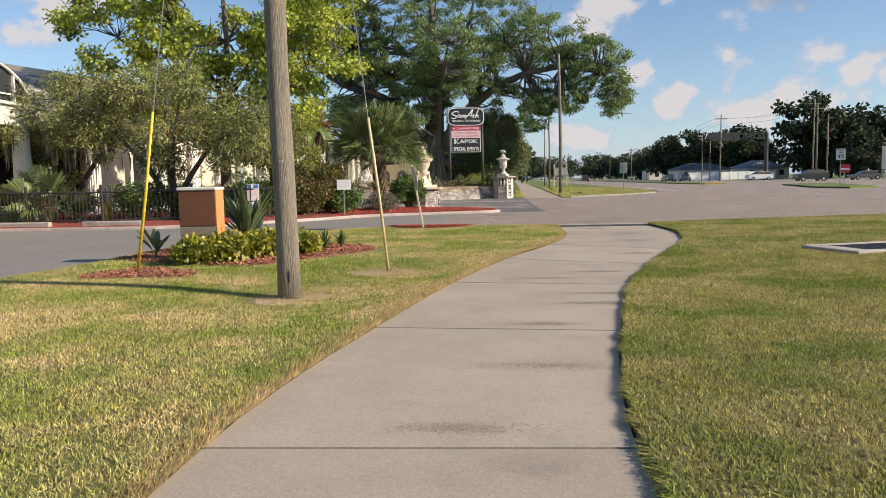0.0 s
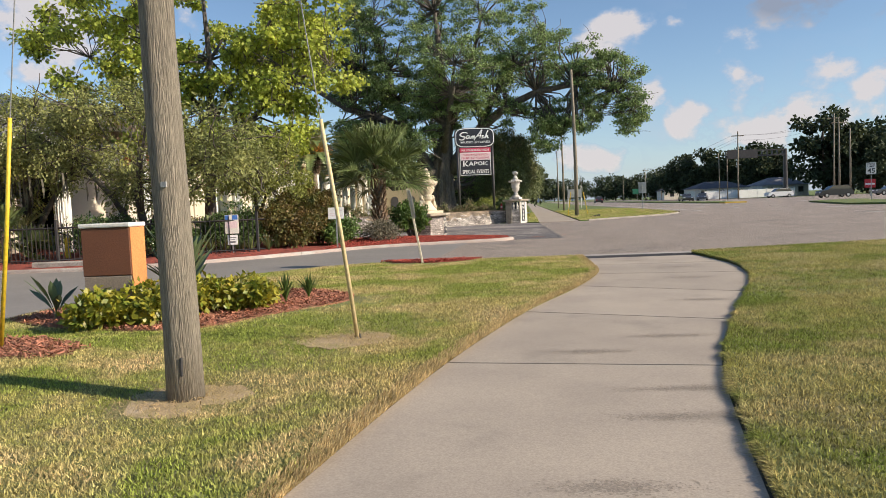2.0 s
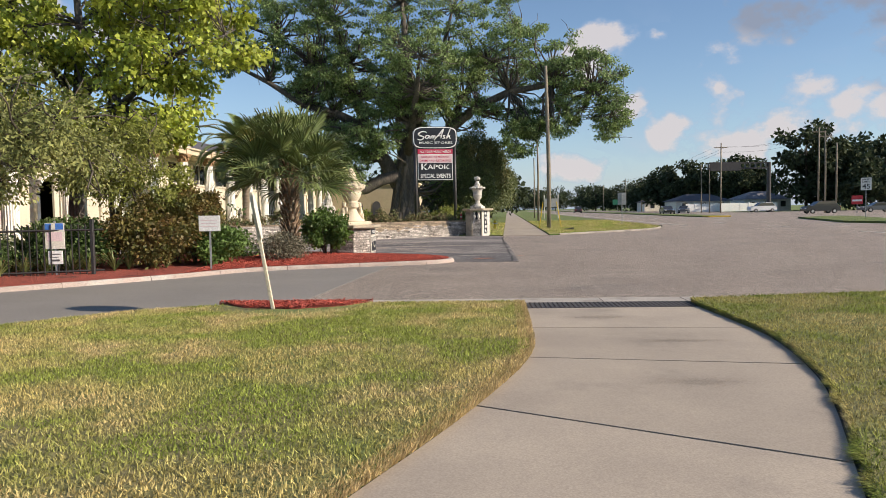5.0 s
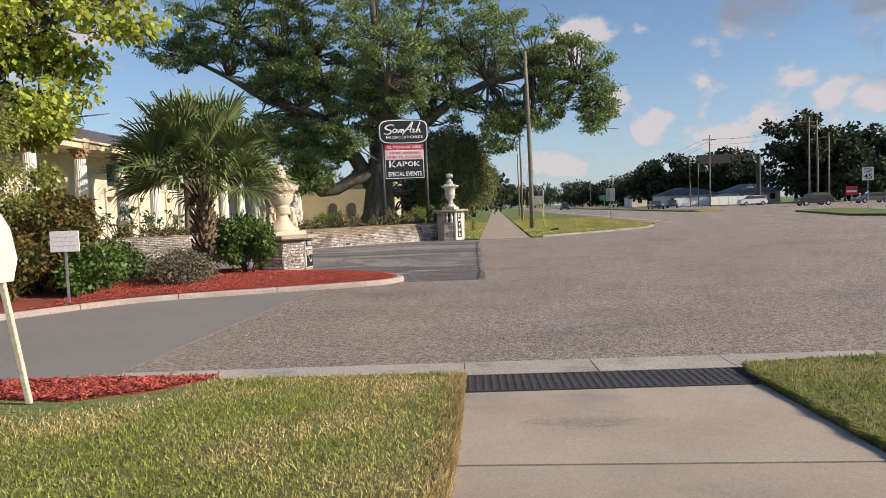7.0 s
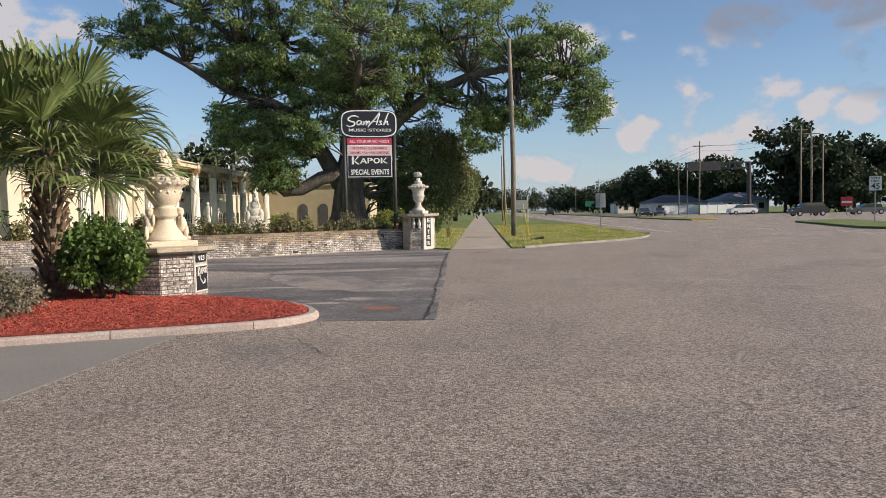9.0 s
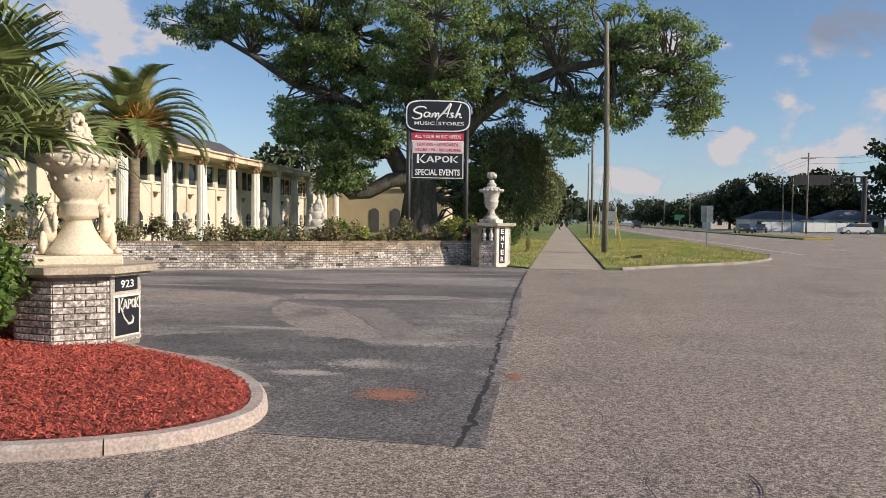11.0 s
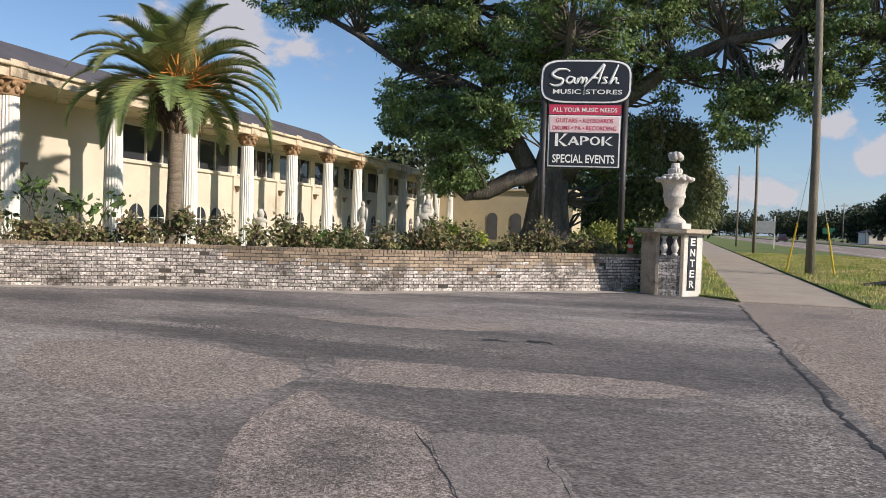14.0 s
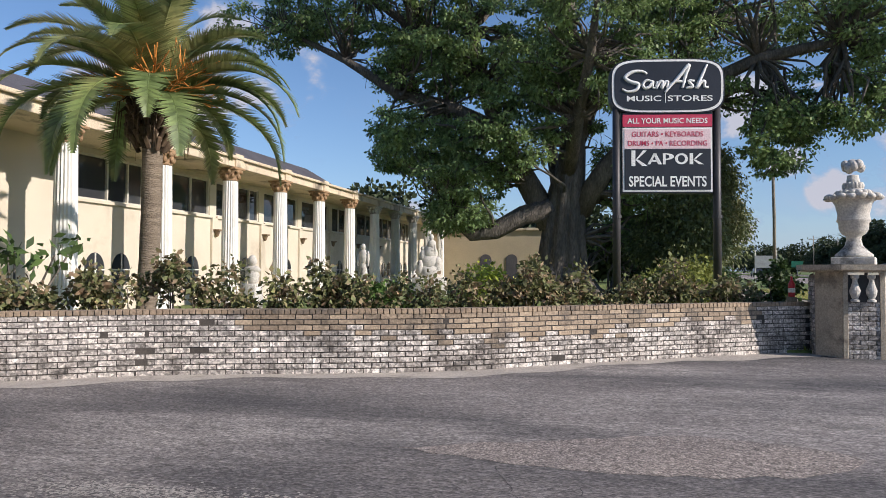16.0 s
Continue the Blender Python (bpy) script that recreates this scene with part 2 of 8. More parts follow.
KERB_RED = material("faded_painted_kerb", (0.44, 0.345, 0.295), (0.37, 0.30, 0.26), 2.0, 50, 0.85, 0.5, 60, 0.008, (0.46, 0.42, 0.37), 1.2, (0.5, 0.62), 0.5, vary=0.06)
DOME_MAT = material("tactile_paving", (0.06, 0.053, 0.052), (0.045, 0.04, 0.04), 3, 50, 0.7, 0.4)
SOIL = material("lawn_soil", (0.245, 0.207, 0.09), (0.20, 0.182, 0.068), 1.2, 20, 0.95, 1.0, 30, 0.03, (0.17, 0.20, 0.055), 0.5, (0.42, 0.6), 0.6)
GRASS = material("grass_blades", (0.50, 0.43, 0.15), (0.68, 0.52, 0.27), 0.8, 8, 0.7, 0, c=(0.31, 0.355, 0.075), c_scale=0.55, c_edge=(0.43, 0.56), fine_mix=0.3, island=0.6, through=0.3, spec=0.2)
# East lawn: greener tones, lowered further to paint in the blades' own shade
GRASS_EAST = material("greener_shaded_grass_blades", (0.375, 0.345, 0.10), (0.50, 0.41, 0.185), 0.8, 8, 0.7, 0, c=(0.225, 0.27, 0.054), c_scale=0.6, c_edge=(0.46, 0.59), fine_mix=0.3, island=0.6, through=0.3, spec=0.2)
STRAW = material("dry_grass_blades", (0.62, 0.47, 0.24), (0.50, 0.38, 0.18), 1.5, 8, 0.8, 0, fine_mix=0.3, island=0.35, through=0.3, spec=0.2)
FAR_GRASS = material("verge_grass", (0.13, 0.19, 0.04), (0.20, 0.20, 0.06), 0.6, 12, 0.9, 1.0, 25, 0.05, (0.10, 0.16, 0.03), 0.3, (0.5, 0.6), 0.6)
MULCH = material("red_mulch", (0.38, 0.08, 0.052), (0.28, 0.062, 0.042), 5, 45, 0.9, 1.0, 50, 0.03, (0.10, 0.04, 0.028), 2.0, (0.55, 0.7), 0.8)
MULCH_CHIP = material("mulch_chips", (0.54, 0.108, 0.070), (0.36, 0.076, 0.052), 6, 30, 0.9, 0, fine_mix=0.3, island=0.5)
NEEDLES = material("faded_mulch", (0.36, 0.155, 0.085), (0.26, 0.115, 0.068), 3, 40, 0.95, 1.0, 60, 0.02, (0.30, 0.19, 0.10), 0.9, (0.5, 0.62), 0.7)
NEEDLE_CHIP = material("faded_mulch_chips", (0.46, 0.19, 0.11), (0.32, 0.14, 0.085), 6, 30, 0.95, 0, fine_mix=0.3, island=0.45)
KERB_OLD = material("old_kerb_concrete", (0.31, 0.275, 0.23), (0.24, 0.21, 0.175), 2.0, 50, 0.85, 0.5, 60, 0.008, (0.17, 0.15, 0.12), 1.6, (0.52, 0.66), 0.5, vary=0.06)
BARE = material("bare_sand", (0.54, 0.42, 0.27), (0.44, 0.33, 0.19), 4, 60, 0.95, 0.8, 80, 0.01, (0.42, 0.33, 0.16), 5.0, (0.48, 0.62), 0.5)
WOOD_POLE = material("weathered_pole", (0.275, 0.235, 0.175), (0.205, 0.175, 0.13), 2.5, 30, 0.85, 1.0, 26, 0.02, (0.12, 0.10, 0.075), 1.6, (0.56, 0.7), 0.7, stretch=(5, 5, 0.35))
BARK = material("grey_bark", (0.150, 0.126, 0.102), (0.08, 0.068, 0.056), 1.2, 9, 0.9, 1.0, 7, 0.08, (0.10, 0.085, 0.07), 0.8, (0.52, 0.66), 0.6, stretch=(1.6, 1.6, 0.45))
BARK_DARK = material("dark_bark", (0.11, 0.09, 0.07), (0.07, 0.058, 0.045), 4, 30, 0.9, 1.0, 24, 0.03)
PALM_BARK = material("palm_bark", (0.27, 0.215, 0.155), (0.17, 0.13, 0.092), 4, 30, 0.9, 1.0, 18, 0.03, stretch=(0.5, 0.5, 3.0))
BOOT = material("palm_boots", (0.27, 0.185, 0.115), (0.15, 0.095, 0.06), 5, 30, 0.85, 0.7, 30, island=0.4)
LEAF_KAPOK = material("kapok_leaf", (0.265, 0.345, 0.12), (0.16, 0.235, 0.09), 0.35, 9, 0.5, 0, fine_mix=0.2, island=0.5, through=0.40, spec=0.35)
LEAF_BRIGHT = material("bright_leaf", (0.53, 0.56, 0.085), (0.28, 0.35, 0.062), 1.3, 9, 0.5, 0, fine_mix=0.2, island=0.45, through=0.42, spec=0.35)
LEAF_OLIVE = material("olive_leaf", (0.32, 0.325, 0.11), (0.195, 0.22, 0.075), 0.8, 9, 0.6, 0, c=(0.42, 0.38, 0.09), c_scale=0.45, c_edge=(0.55, 0.7), fine_mix=0.2, island=0.4, through=0.3, spec=0.3)
LEAF_OLIVE_LIGHT = material("yellow_green_leaf", (0.30, 0.31, 0.07), (0.19, 0.215, 0.05), 0.9, 9, 0.6, 0, fine_mix=0.2, island=0.4, through=0.3, spec=0.3)
LEAF_SHRUB = material("shrub_leaf", (0.10, 0.155, 0.042), (0.062, 0.10, 0.03), 1.6, 9, 0.5, 0, fine_mix=0.2, island=0.45, through=0.22, spec=0.35)
LEAF_GREEN = material("fresh_shrub_leaf", (0.135, 0.215, 0.048), (0.085, 0.145, 0.034), 1.6, 9, 0.5, 0, fine_mix=0.2, island=0.45, through=0.3, spec=0.35)
LEAF_HEDGE = material("hedge_leaf", (0.21, 0.215, 0.085), (0.12, 0.14, 0.055), 1.2, 9, 0.6, 0, c=(0.29, 0.20, 0.12), c_scale=6.0, c_edge=(0.48, 0.60), fine_mix=0.2, island=0.55, through=0.2, spec=0.3)
LEAF_YELLOW = material("variegated_leaf", (0.40, 0.33, 0.035), (0.13, 0.19, 0.022), 7, 9, 0.45, 0, fine_mix=0.2, island=0.4, through=0.25)
LEAF_RUST = material("rusty_shrub_leaf", (0.10, 0.12, 0.024), (0.17, 0.10, 0.028), 2.2, 9, 0.6, 0, fine_mix=0.2, island=0.45, through=0.25)
LEAF_GREY = material("dry_shrub_leaf", (0.20, 0.185, 0.125), (0.14, 0.125, 0.08), 3, 9, 0.8, 0, fine_mix=0.2, island=0.4, through=0.15)
LEAF_FAR = material("distant_leaf", (0.070, 0.088, 0.042), (0.045, 0.060, 0.03), 0.1, 2, 0.7, 0, fine_mix=0.2, island=0.4, through=0.15, spec=0.2)
LEAF_CEDAR = material("vine_leaf", (0.165, 0.19, 0.07), (0.105, 0.13, 0.048), 0.6, 9, 0.6, 0, c=(0.22, 0.20, 0.08), c_scale=0.35, c_edge=(0.52, 0.66), fine_mix=0.2, island=0.4, through=0.25)
FROND = material("palm_frond", (0.205, 0.25, 0.085), (0.12, 0.16, 0.055), 1.5, 9, 0.45, 0, c=(0.34, 0.31, 0.13), c_scale=0.8, c_edge=(0.55, 0.7), fine_mix=0.2, island=0.35, through=0.22)
FROND_DATE = material("date_frond", (0.215, 0.27, 0.085), (0.13, 0.18, 0.068), 0.9, 9, 0.45, 0, c=(0.38, 0.36, 0.14), c_scale=0.5, c_edge=(0.5, 0.66), fine_mix=0.2, island=0.35, through=0.22)
FRUIT = material("orange_fruit_stalks", (0.60, 0.25, 0.045), (0.46, 0.18, 0.035), 6, 30, 0.6, 0, island=0.3)
DEAD = material("dead_frond", (0.13, 0.085, 0.05), (0.075, 0.048, 0.03), 4, 20, 0.9, 0, island=0.4)
BIRD_LEAF = material("bird_of_paradise_leaf", (0.15, 0.195, 0.09), (0.09, 0.125, 0.055), 3, 12, 0.4, 0, fine_mix=0.2, island=0.35, through=0.15)
STUCCO = material("cream_stucco", (0.65, 0.575, 0.455), (0.585, 0.515, 0.405), 0.7, 60, 0.9, 0.35, 90, 0.006, (0.46, 0.39, 0.29), 0.5, (0.56, 0.74), 0.25)
STUCCO_TAN = material("tan_stucco", (0.52, 0.43, 0.29), (0.46, 0.38, 0.26), 0.7, 60, 0.9, 0.3, 90, 0.006)
CORNICE = material("stained_cornice", (0.70, 0.575, 0.41), (0.56, 0.45, 0.32), 1.0, 40, 0.9, 0.4, 60, 0.01, (0.17, 0.138, 0.10), 0.9, (0.54, 0.67), 0.4, stretch=(1, 1, 0.5))
WHITE_PAINT = material("white_column_paint", (0.78, 0.75, 0.69), (0.70, 0.67, 0.61), 1.5, 50, 0.7, 0.2, 60, 0.004, (0.5, 0.46, 0.39), 0.7, (0.62, 0.76), 0.2)
CAPITAL = material("terracotta_capital", (0.40, 0.25, 0.13), (0.26, 0.16, 0.085), 5, 40, 0.85, 0.8, 30, 0.02)
SCONCE = material("brown_bracket", (0.24, 0.16, 0.085), (0.15, 0.10, 0.06), 5, 40, 0.7, 0.4)
ROOF = material("dark_roof", (0.10, 0.095, 0.105), (0.075, 0.07, 0.08), 1.0, 30, 0.8, 0.5, 20, 0.02)
ROOF_GREY = material("grey_shingle", (0.26, 0.25, 0.26), (0.20, 0.19, 0.20), 1.0, 20, 0.85, 0.6, 16, 0.02)
ROOF_RED = material("red_roof_tile", (0.46, 0.085, 0.05), (0.34, 0.065, 0.04), 2, 20, 0.8, 0.5)
# Near-black that paints in the shade of rooms and drain openings
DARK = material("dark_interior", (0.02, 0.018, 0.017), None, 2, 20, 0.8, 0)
FRAME = material("pale_window_frame", (0.62, 0.58, 0.5), (0.52, 0.49, 0.42), 3, 40, 0.6, 0.1)
STATUE = material("painted_cast_stone", (0.70, 0.60, 0.45), (0.62, 0.53, 0.39), 2.2, 40, 0.75, 0.4, 45, 0.008, (0.42, 0.35, 0.25), 2.4, (0.6, 0.76), 0.3)
STATUE_WHITE = material("weathered_white_stone", (0.62, 0.58, 0.51), (0.52, 0.48, 0.42), 2.5, 30, 0.85, 0.7, 40, 0.012, (0.16, 0.145, 0.125), 2.6, (0.56, 0.68), 0.4)
CAP_STONE = material("weathered_cap_stone", (0.50, 0.42, 0.31), (0.40, 0.34, 0.255), 2.0, 40, 0.85, 0.6, 50, 0.01, (0.22, 0.185, 0.14), 2.2, (0.52, 0.66), 0.4)
BRICK = material("limewashed_brick", (0.56, 0.51, 0.46), (0.40, 0.36, 0.32), 1.6, 30, 0.9, 0.7, 45, 0.012, (0.15, 0.13, 0.115), 1.3, (0.52, 0.67), 0.8, vary=0.30, speck=(30, 0.6, 1.4))
BRICK_STUFF = material("limewashed_brick_far", (0.56, 0.51, 0.46), (0.40, 0.36, 0.32), 1.6, 30, 0.9, 0.7, 45, 0.012, (0.15, 0.13, 0.115), 1.3, (0.52, 0.67), 0.8, island=0.30, speck=(30, 0.6, 1.4))
BRICK_BROWN_ONE = material("brown_washed_single_brick", (0.40, 0.31, 0.215), (0.31, 0.24, 0.17), 1.4, 30, 0.9, 0.7, 45, 0.012, (0.12, 0.10, 0.08), 1.3, (0.52, 0.66), 0.5, vary=0.28)
BRICK_BROWN = material("brown_washed_brick", (0.40, 0.31, 0.215), (0.31, 0.24, 0.17), 1.4, 30, 0.9, 0.7, 45, 0.012, (0.12, 0.10, 0.08), 1.3, (0.52, 0.66), 0.5, island=0.28)
ORANGE = material("sprayed_orange_paint", (0.42, 0.17, 0.10), (0.30, 0.14, 0.09), 8, 60, 0.85, 0.6, 75, 0.01)
DUST = material("pale_dust_and_old_concrete", (0.46, 0.415, 0.365), (0.36, 0.325, 0.29), 2.0, 60, 0.9, 0.7, 60, 0.01, (0.24, 0.22, 0.20), 1.2, (0.52, 0.64), 0.7)
MORTAR_PALE = material("pale_pier_mortar", (0.27, 0.235, 0.20), (0.19, 0.165, 0.14), 2, 40, 0.95, 0.5)
MORTAR = material("dirty_mortar", (0.085, 0.072, 0.062), (0.055, 0.048, 0.042), 2, 40, 0.95, 0.5)
ROWLOCK = material("brown_coping_brick", (0.33, 0.25, 0.17), (0.24, 0.18, 0.125), 2, 30, 0.9, 0.6, 45, 0.012, (0.10, 0.085, 0.07), 0.8, (0.5, 0.62), 0.4, vary=0.2)
# Brown stucco darkened to the tone its front takes in shade
MON_SHADED = material("shaded_brown_stucco", (0.175, 0.068, 0.034), (0.15, 0.06, 0.030), 1.5, 60, 0.9, 0.4, 90, 0.006)
MON_TAN = material("taupe_stucco", (0.30, 0.235, 0.175), (0.27, 0.21, 0.155), 1.5, 60, 0.9, 0.4, 90, 0.006)
# The same upper stucco in the orange of its sunlit end
MON_SUNLIT = material("sunlit_orange_stucco", (0.70, 0.26, 0.085), (0.62, 0.225, 0.075), 1.5, 60, 0.9, 0.4, 90, 0.006)
WHITE = material("white_enamel", (0.80, 0.79, 0.76), (0.74, 0.73, 0.70), 3, 40, 0.5, 0)
OFF_WHITE = material("aged_white_board", (0.72, 0.68, 0.60), (0.62, 0.58, 0.50), 3, 40, 0.7, 0.1)
SIGN_BLACK = material("black_sign_face", (0.016, 0.016, 0.02), (0.02, 0.02, 0.026), 3, 40, 0.35, 0)
SIGN_PINK = material("pale_pink_sign_face", (0.72, 0.55, 0.56), (0.68, 0.51, 0.52), 3, 40, 0.5, 0)
SIGN_RED = material("crimson_sign_face", (0.50, 0.035, 0.085), (0.46, 0.03, 0.075), 3, 40, 0.45, 0)
STEEL_DARK = material("dark_steel", (0.06, 0.055, 0.055), (0.045, 0.042, 0.042), 3, 40, 0.5, 0.1, metal=0.3)
GALV = material("galvanised_steel", (0.42, 0.42, 0.41), (0.34, 0.34, 0.33), 3, 40, 0.5, 0.1, metal=0.6)
POST_WHITE = material("peeling_post_paint", (0.68, 0.60, 0.45), (0.55, 0.47, 0.34), 3, 30, 0.7, 0.3)
YELLOW = material("yellow_plastic", (0.72, 0.50, 0.03), (0.64, 0.44, 0.03), 3, 30, 0.5, 0)
PALE_YELLOW = material("sun_bleached_plastic", (0.66, 0.53, 0.29), (0.56, 0.44, 0.23), 3, 30, 0.6, 0)
RED = material("red_enamel", (0.55, 0.03, 0.04), (0.48, 0.028, 0.035), 3, 30, 0.4, 0)
BLUE = material("blue_print", (0.05, 0.16, 0.55), (0.06, 0.18, 0.5), 3, 30, 0.6, 0)
GREEN_SIGN = material("green_sign_face", (0.02, 0.16, 0.09), (0.02, 0.14, 0.08), 3, 30, 0.5, 0)
ROAD_WHITE = material("worn_road_paint", (0.66, 0.63, 0.57), (0.52, 0.49, 0.44), 4, 30, 0.8, 0.4)
ROAD_YELLOW = material("yellow_kerb_paint", (0.62, 0.42, 0.05), (0.5, 0.34, 0.05), 4, 30, 0.8, 0.3)
CAR_WHITE = material("white_car_paint", (0.72, 0.72, 0.72), (0.7, 0.7, 0.7), 1, 20, 0.3, 0, coat=0.6)
CAR_DARK = material("black_car_paint", (0.02, 0.02, 0.022), (0.02, 0.02, 0.022), 1, 20, 0.3, 0, coat=0.6)
CAR_GREY = material("grey_car_paint", (0.09, 0.10, 0.115), (0.09, 0.1, 0.115), 1, 20, 0.3, 0, coat=0.6)
RUBBER = material("tyre_rubber", (0.02, 0.02, 0.02), None, 3, 30, 0.85, 0)
MOSS = material("hanging_moss", (0.21, 0.19, 0.135), (0.14, 0.125, 0.09), 3, 20, 0.9, 0, island=0.3)


def glass(name, tint, rough=0.03):
    m = bpy.data.materials.new(name)
    m.use_nodes = True
    b = m.node_tree.nodes["Principled BSDF"]
    b.inputs["Base Color"].default_value = (*tint, 1)
    b.inputs["Roughness"].default_value = rough
    b.inputs["IOR"].default_value = 1.5
    b.inputs["Specular IOR Level"].default_value = 0.9
    return m


PANE = glass("dark_window_glass", (0.040, 0.043, 0.048))

# ---- ground, road, pavements, lawns ----
SLANT = 0.037                            # the main road runs a little to the right of +y


def along(x, y):
    return x + SLANT * (y - 47)


b = Build()
ground_far = [-3000, -400, -120, -60, -30, 0, 30, 60, 120, 300, 700, 3000]
b.ribbon([[(x, y, -0.06) for x in ground_far] for y in ground_far])
tagged(part("ground", b, FAR_GRASS), "flat dry grassy ground reaching to the horizon", "ground", kind="structure")

b = Build()
rows = []
for y in (-90, -40, 0, 9.4, 19, 21, 40, 60, 90, 149, 151, 220, 340, 480):
    rows.append([(x if x < 30 else along(x, y), y, -0.15 if (x, y) == (-4.6, 9.4) else 0.0) for x in (-45, -20, -8, -4.6, 0, 6, 12, 20, 30, 44 if y < 20 or y > 150 else 90)])
b.ribbon(rows)
tagged(part("road", b, ASPHALT), "broad asphalt road with coarse pale brown aggregate", "road", kind="structure")

# side drive: smoother asphalt
drive = [(-40, 5), (-9.5, 5), (-8.6, 12), (-8.5, 14.5), (-7.9, 17), (-7.0, 19), (-5.6, 20.2), (-4.0, 20.9), (-3.75, 21), (-3.45, 25.5), (-3.2, 28.2), (-9, 26), (-14, 22.5), (-40, 22.0)]
tagged(part("driveway", Build().prism(drive, -0.02, 0.004), ASPHALT_SMOOTH), "smooth grey asphalt side driveway between lawn and planting bed", "driveway", kind="structure")
dark_lot = [(-30, 32), (-6.0, 31.5), (-3.05, 30.55), (-2.05, 29.75), (-1.66, 28.72), (-0.05, 28.65), (0.02, 36), (0.0, 45.9), (-0.4, 47.8), (-2.75, 47.4), (-5.2, 45.7), (-7.2, 44.3), (-10.3, 43.2), (-12.4, 42.0), (-18, 39.9), (-30, 37)]
SEALED = Build()
rng = np.random.default_rng(44)
sealed = [(-0.10, 28.66), (-1.62, 28.76), (-1.95, 29.75), (-3.0, 30.5), (-4.6, 31.2), (-4.9, 32.3), (-3.9, 32.75), (-3.1, 33.1), (-2.3, 32.7), (-1.6, 32.45), (-0.9, 32.6), (-0.12, 32.3)]
sealed = [(p[0] + (q[0] - p[0]) * k / 9 + rng.normal() * 0.02, p[1] + (q[1] - p[1]) * k / 9 + (rng.normal() * 0.05 if p[1] > 32 or q[1] > 32 else 0)) for p, q in zip(sealed, sealed[1:] + sealed[:1]) for k in range(9)]
tagged(part("sealed_patch", SEALED.prism(sealed, -0.01, 0.0065), ASPHALT_SEAL), "nearly black sealed patch of asphalt at the entrance", "asphalt patch", kind="structure")
tagged(part("entrance_apron", Build().prism(dark_lot, -0.02, 0.005), ASPHALT_DARK), "dark asphalt entrance drive with darker bands and pale patches", "driveway", kind="structure")


def worn_area(name, outline, z, material_, label, seed):
    """A patch of another surface with a slightly wandering edge."""
    rng = np.random.default_rng(seed)
    line = [p for p in smooth_line([(x, y, 0) for x, y in outline + outline[:1]], 0.12)[:-1]]
    o = [(x + rng.normal() * 0.012, y + rng.normal() * 0.02) for x, y, _ in line]
    area = sum(p[0] * q[1] - q[0] * p[1] for p, q in zip(o, o[1:] + o[:1]))
    tagged(part(name, Build().prism(o if area > 0 else o[::-1], -0.01, z), material_), label, "asphalt patch", kind="structure")


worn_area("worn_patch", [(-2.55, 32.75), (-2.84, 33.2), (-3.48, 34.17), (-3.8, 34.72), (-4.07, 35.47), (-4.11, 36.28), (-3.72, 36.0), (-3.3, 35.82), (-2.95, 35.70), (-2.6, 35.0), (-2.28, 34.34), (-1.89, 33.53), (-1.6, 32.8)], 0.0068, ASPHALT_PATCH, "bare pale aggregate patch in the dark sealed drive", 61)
worn_area("trench_patch", [(-2.87, 35.6), (-2.5, 35.75), (-2.2, 35.75), (-1.9, 35.0), (-1.35, 33.71), (-0.85, 32.6), (-1.4, 32.5), (-1.88, 33.5), (-2.4, 34.6)], 0.0075, ASPHALT_TRENCH, "smooth grey filled trench across the drive", 62)
worn_area("worn_patch", [(-7.7, 37.2), (-6.9, 36.2), (-5.9, 35.7), (-4.9, 35.6), (-4.4, 36.2), (-4.5, 37.0), (-5.2, 37.45), (-6.4, 37.75)], 0.0070, ASPHALT_PATCH, "broad pale worn area in the sealed drive", 63)
worn_area("worn_patch", [(-4.45, 37.6), (-3.83, 37.75), (-2.89, 37.8), (-1.68, 37.85), (-1.03, 37.6), (-1.61, 37.15), (-2.44, 37.0), (-3.3, 36.8), (-4.1, 36.9)], 0.0072, ASPHALT_PATCH, "long pale worn streak in the sealed drive", 64)
worn_area("worn_patch", [(-6.4, 40.2), (-5.2, 40.75), (-4.21, 41.1), (-3.2, 40.75), (-3.7, 40.1), (-5.06, 39.9)], 0.0074, ASPHALT_PATCH, "broad pale worn area before the garden wall", 65)


def crack(name, pts, w, seed):
    rng = np.random.default_rng(seed)
    line = smooth_line([(x, y, 0) for x, y in pts], 0.07)
    left, right, wander = [], [], 0.0
    for i, p in enumerate(line):
        q, r = Vector(line[max(i - 1, 0)]), Vector(line[min(i + 1, len(line) - 1)])
        d = (r - q).normalized()
        s = Vector((-d.y, d.x, 0))
        wander = 0.8 * wander + rng.normal() * 0.012
        o = wander + rng.normal() * (0.004 + w * 0.2)
        k = w * (0.08 + 0.75 * rng.random() ** 1.3)
        left.append((p[0] + s.x * (o + k), p[1] + s.y * (o + k), 0.0085))
        right.append((p[0] + s.x * (o - k), p[1] + s.y * (o - k), 0.0085))
    tagged(part(name, Build().ribbon([left, right]), TAR), "ragged dark crack in the asphalt", "crack", "cracks in the asphalt", "structure")


crack("road_seam", [(-0.23, 28.6), (-0.17, 30.6), (-0.17, 32.5), (-0.13, 36.5), (-0.05, 41), (0.03, 45.8)], 0.046, 1)
crack("asphalt_crack", [(-5.62, 39.88), (-5.46, 39.48), (-4.97, 38.09), (-4.7, 37.44), (-4.28, 36.73), (-4.05, 35.4)], 0.006, 2)
crack("asphalt_crack", [(-5.06, 39.51), (-4.54, 37.78), (-4.12, 37.0), (-3.71, 37.11)], 0.005, 3)
crack("asphalt_crack", [(-2.95, 35.6), (-2.35, 34.5), (-1.55, 33.0)], 0.009, 4)
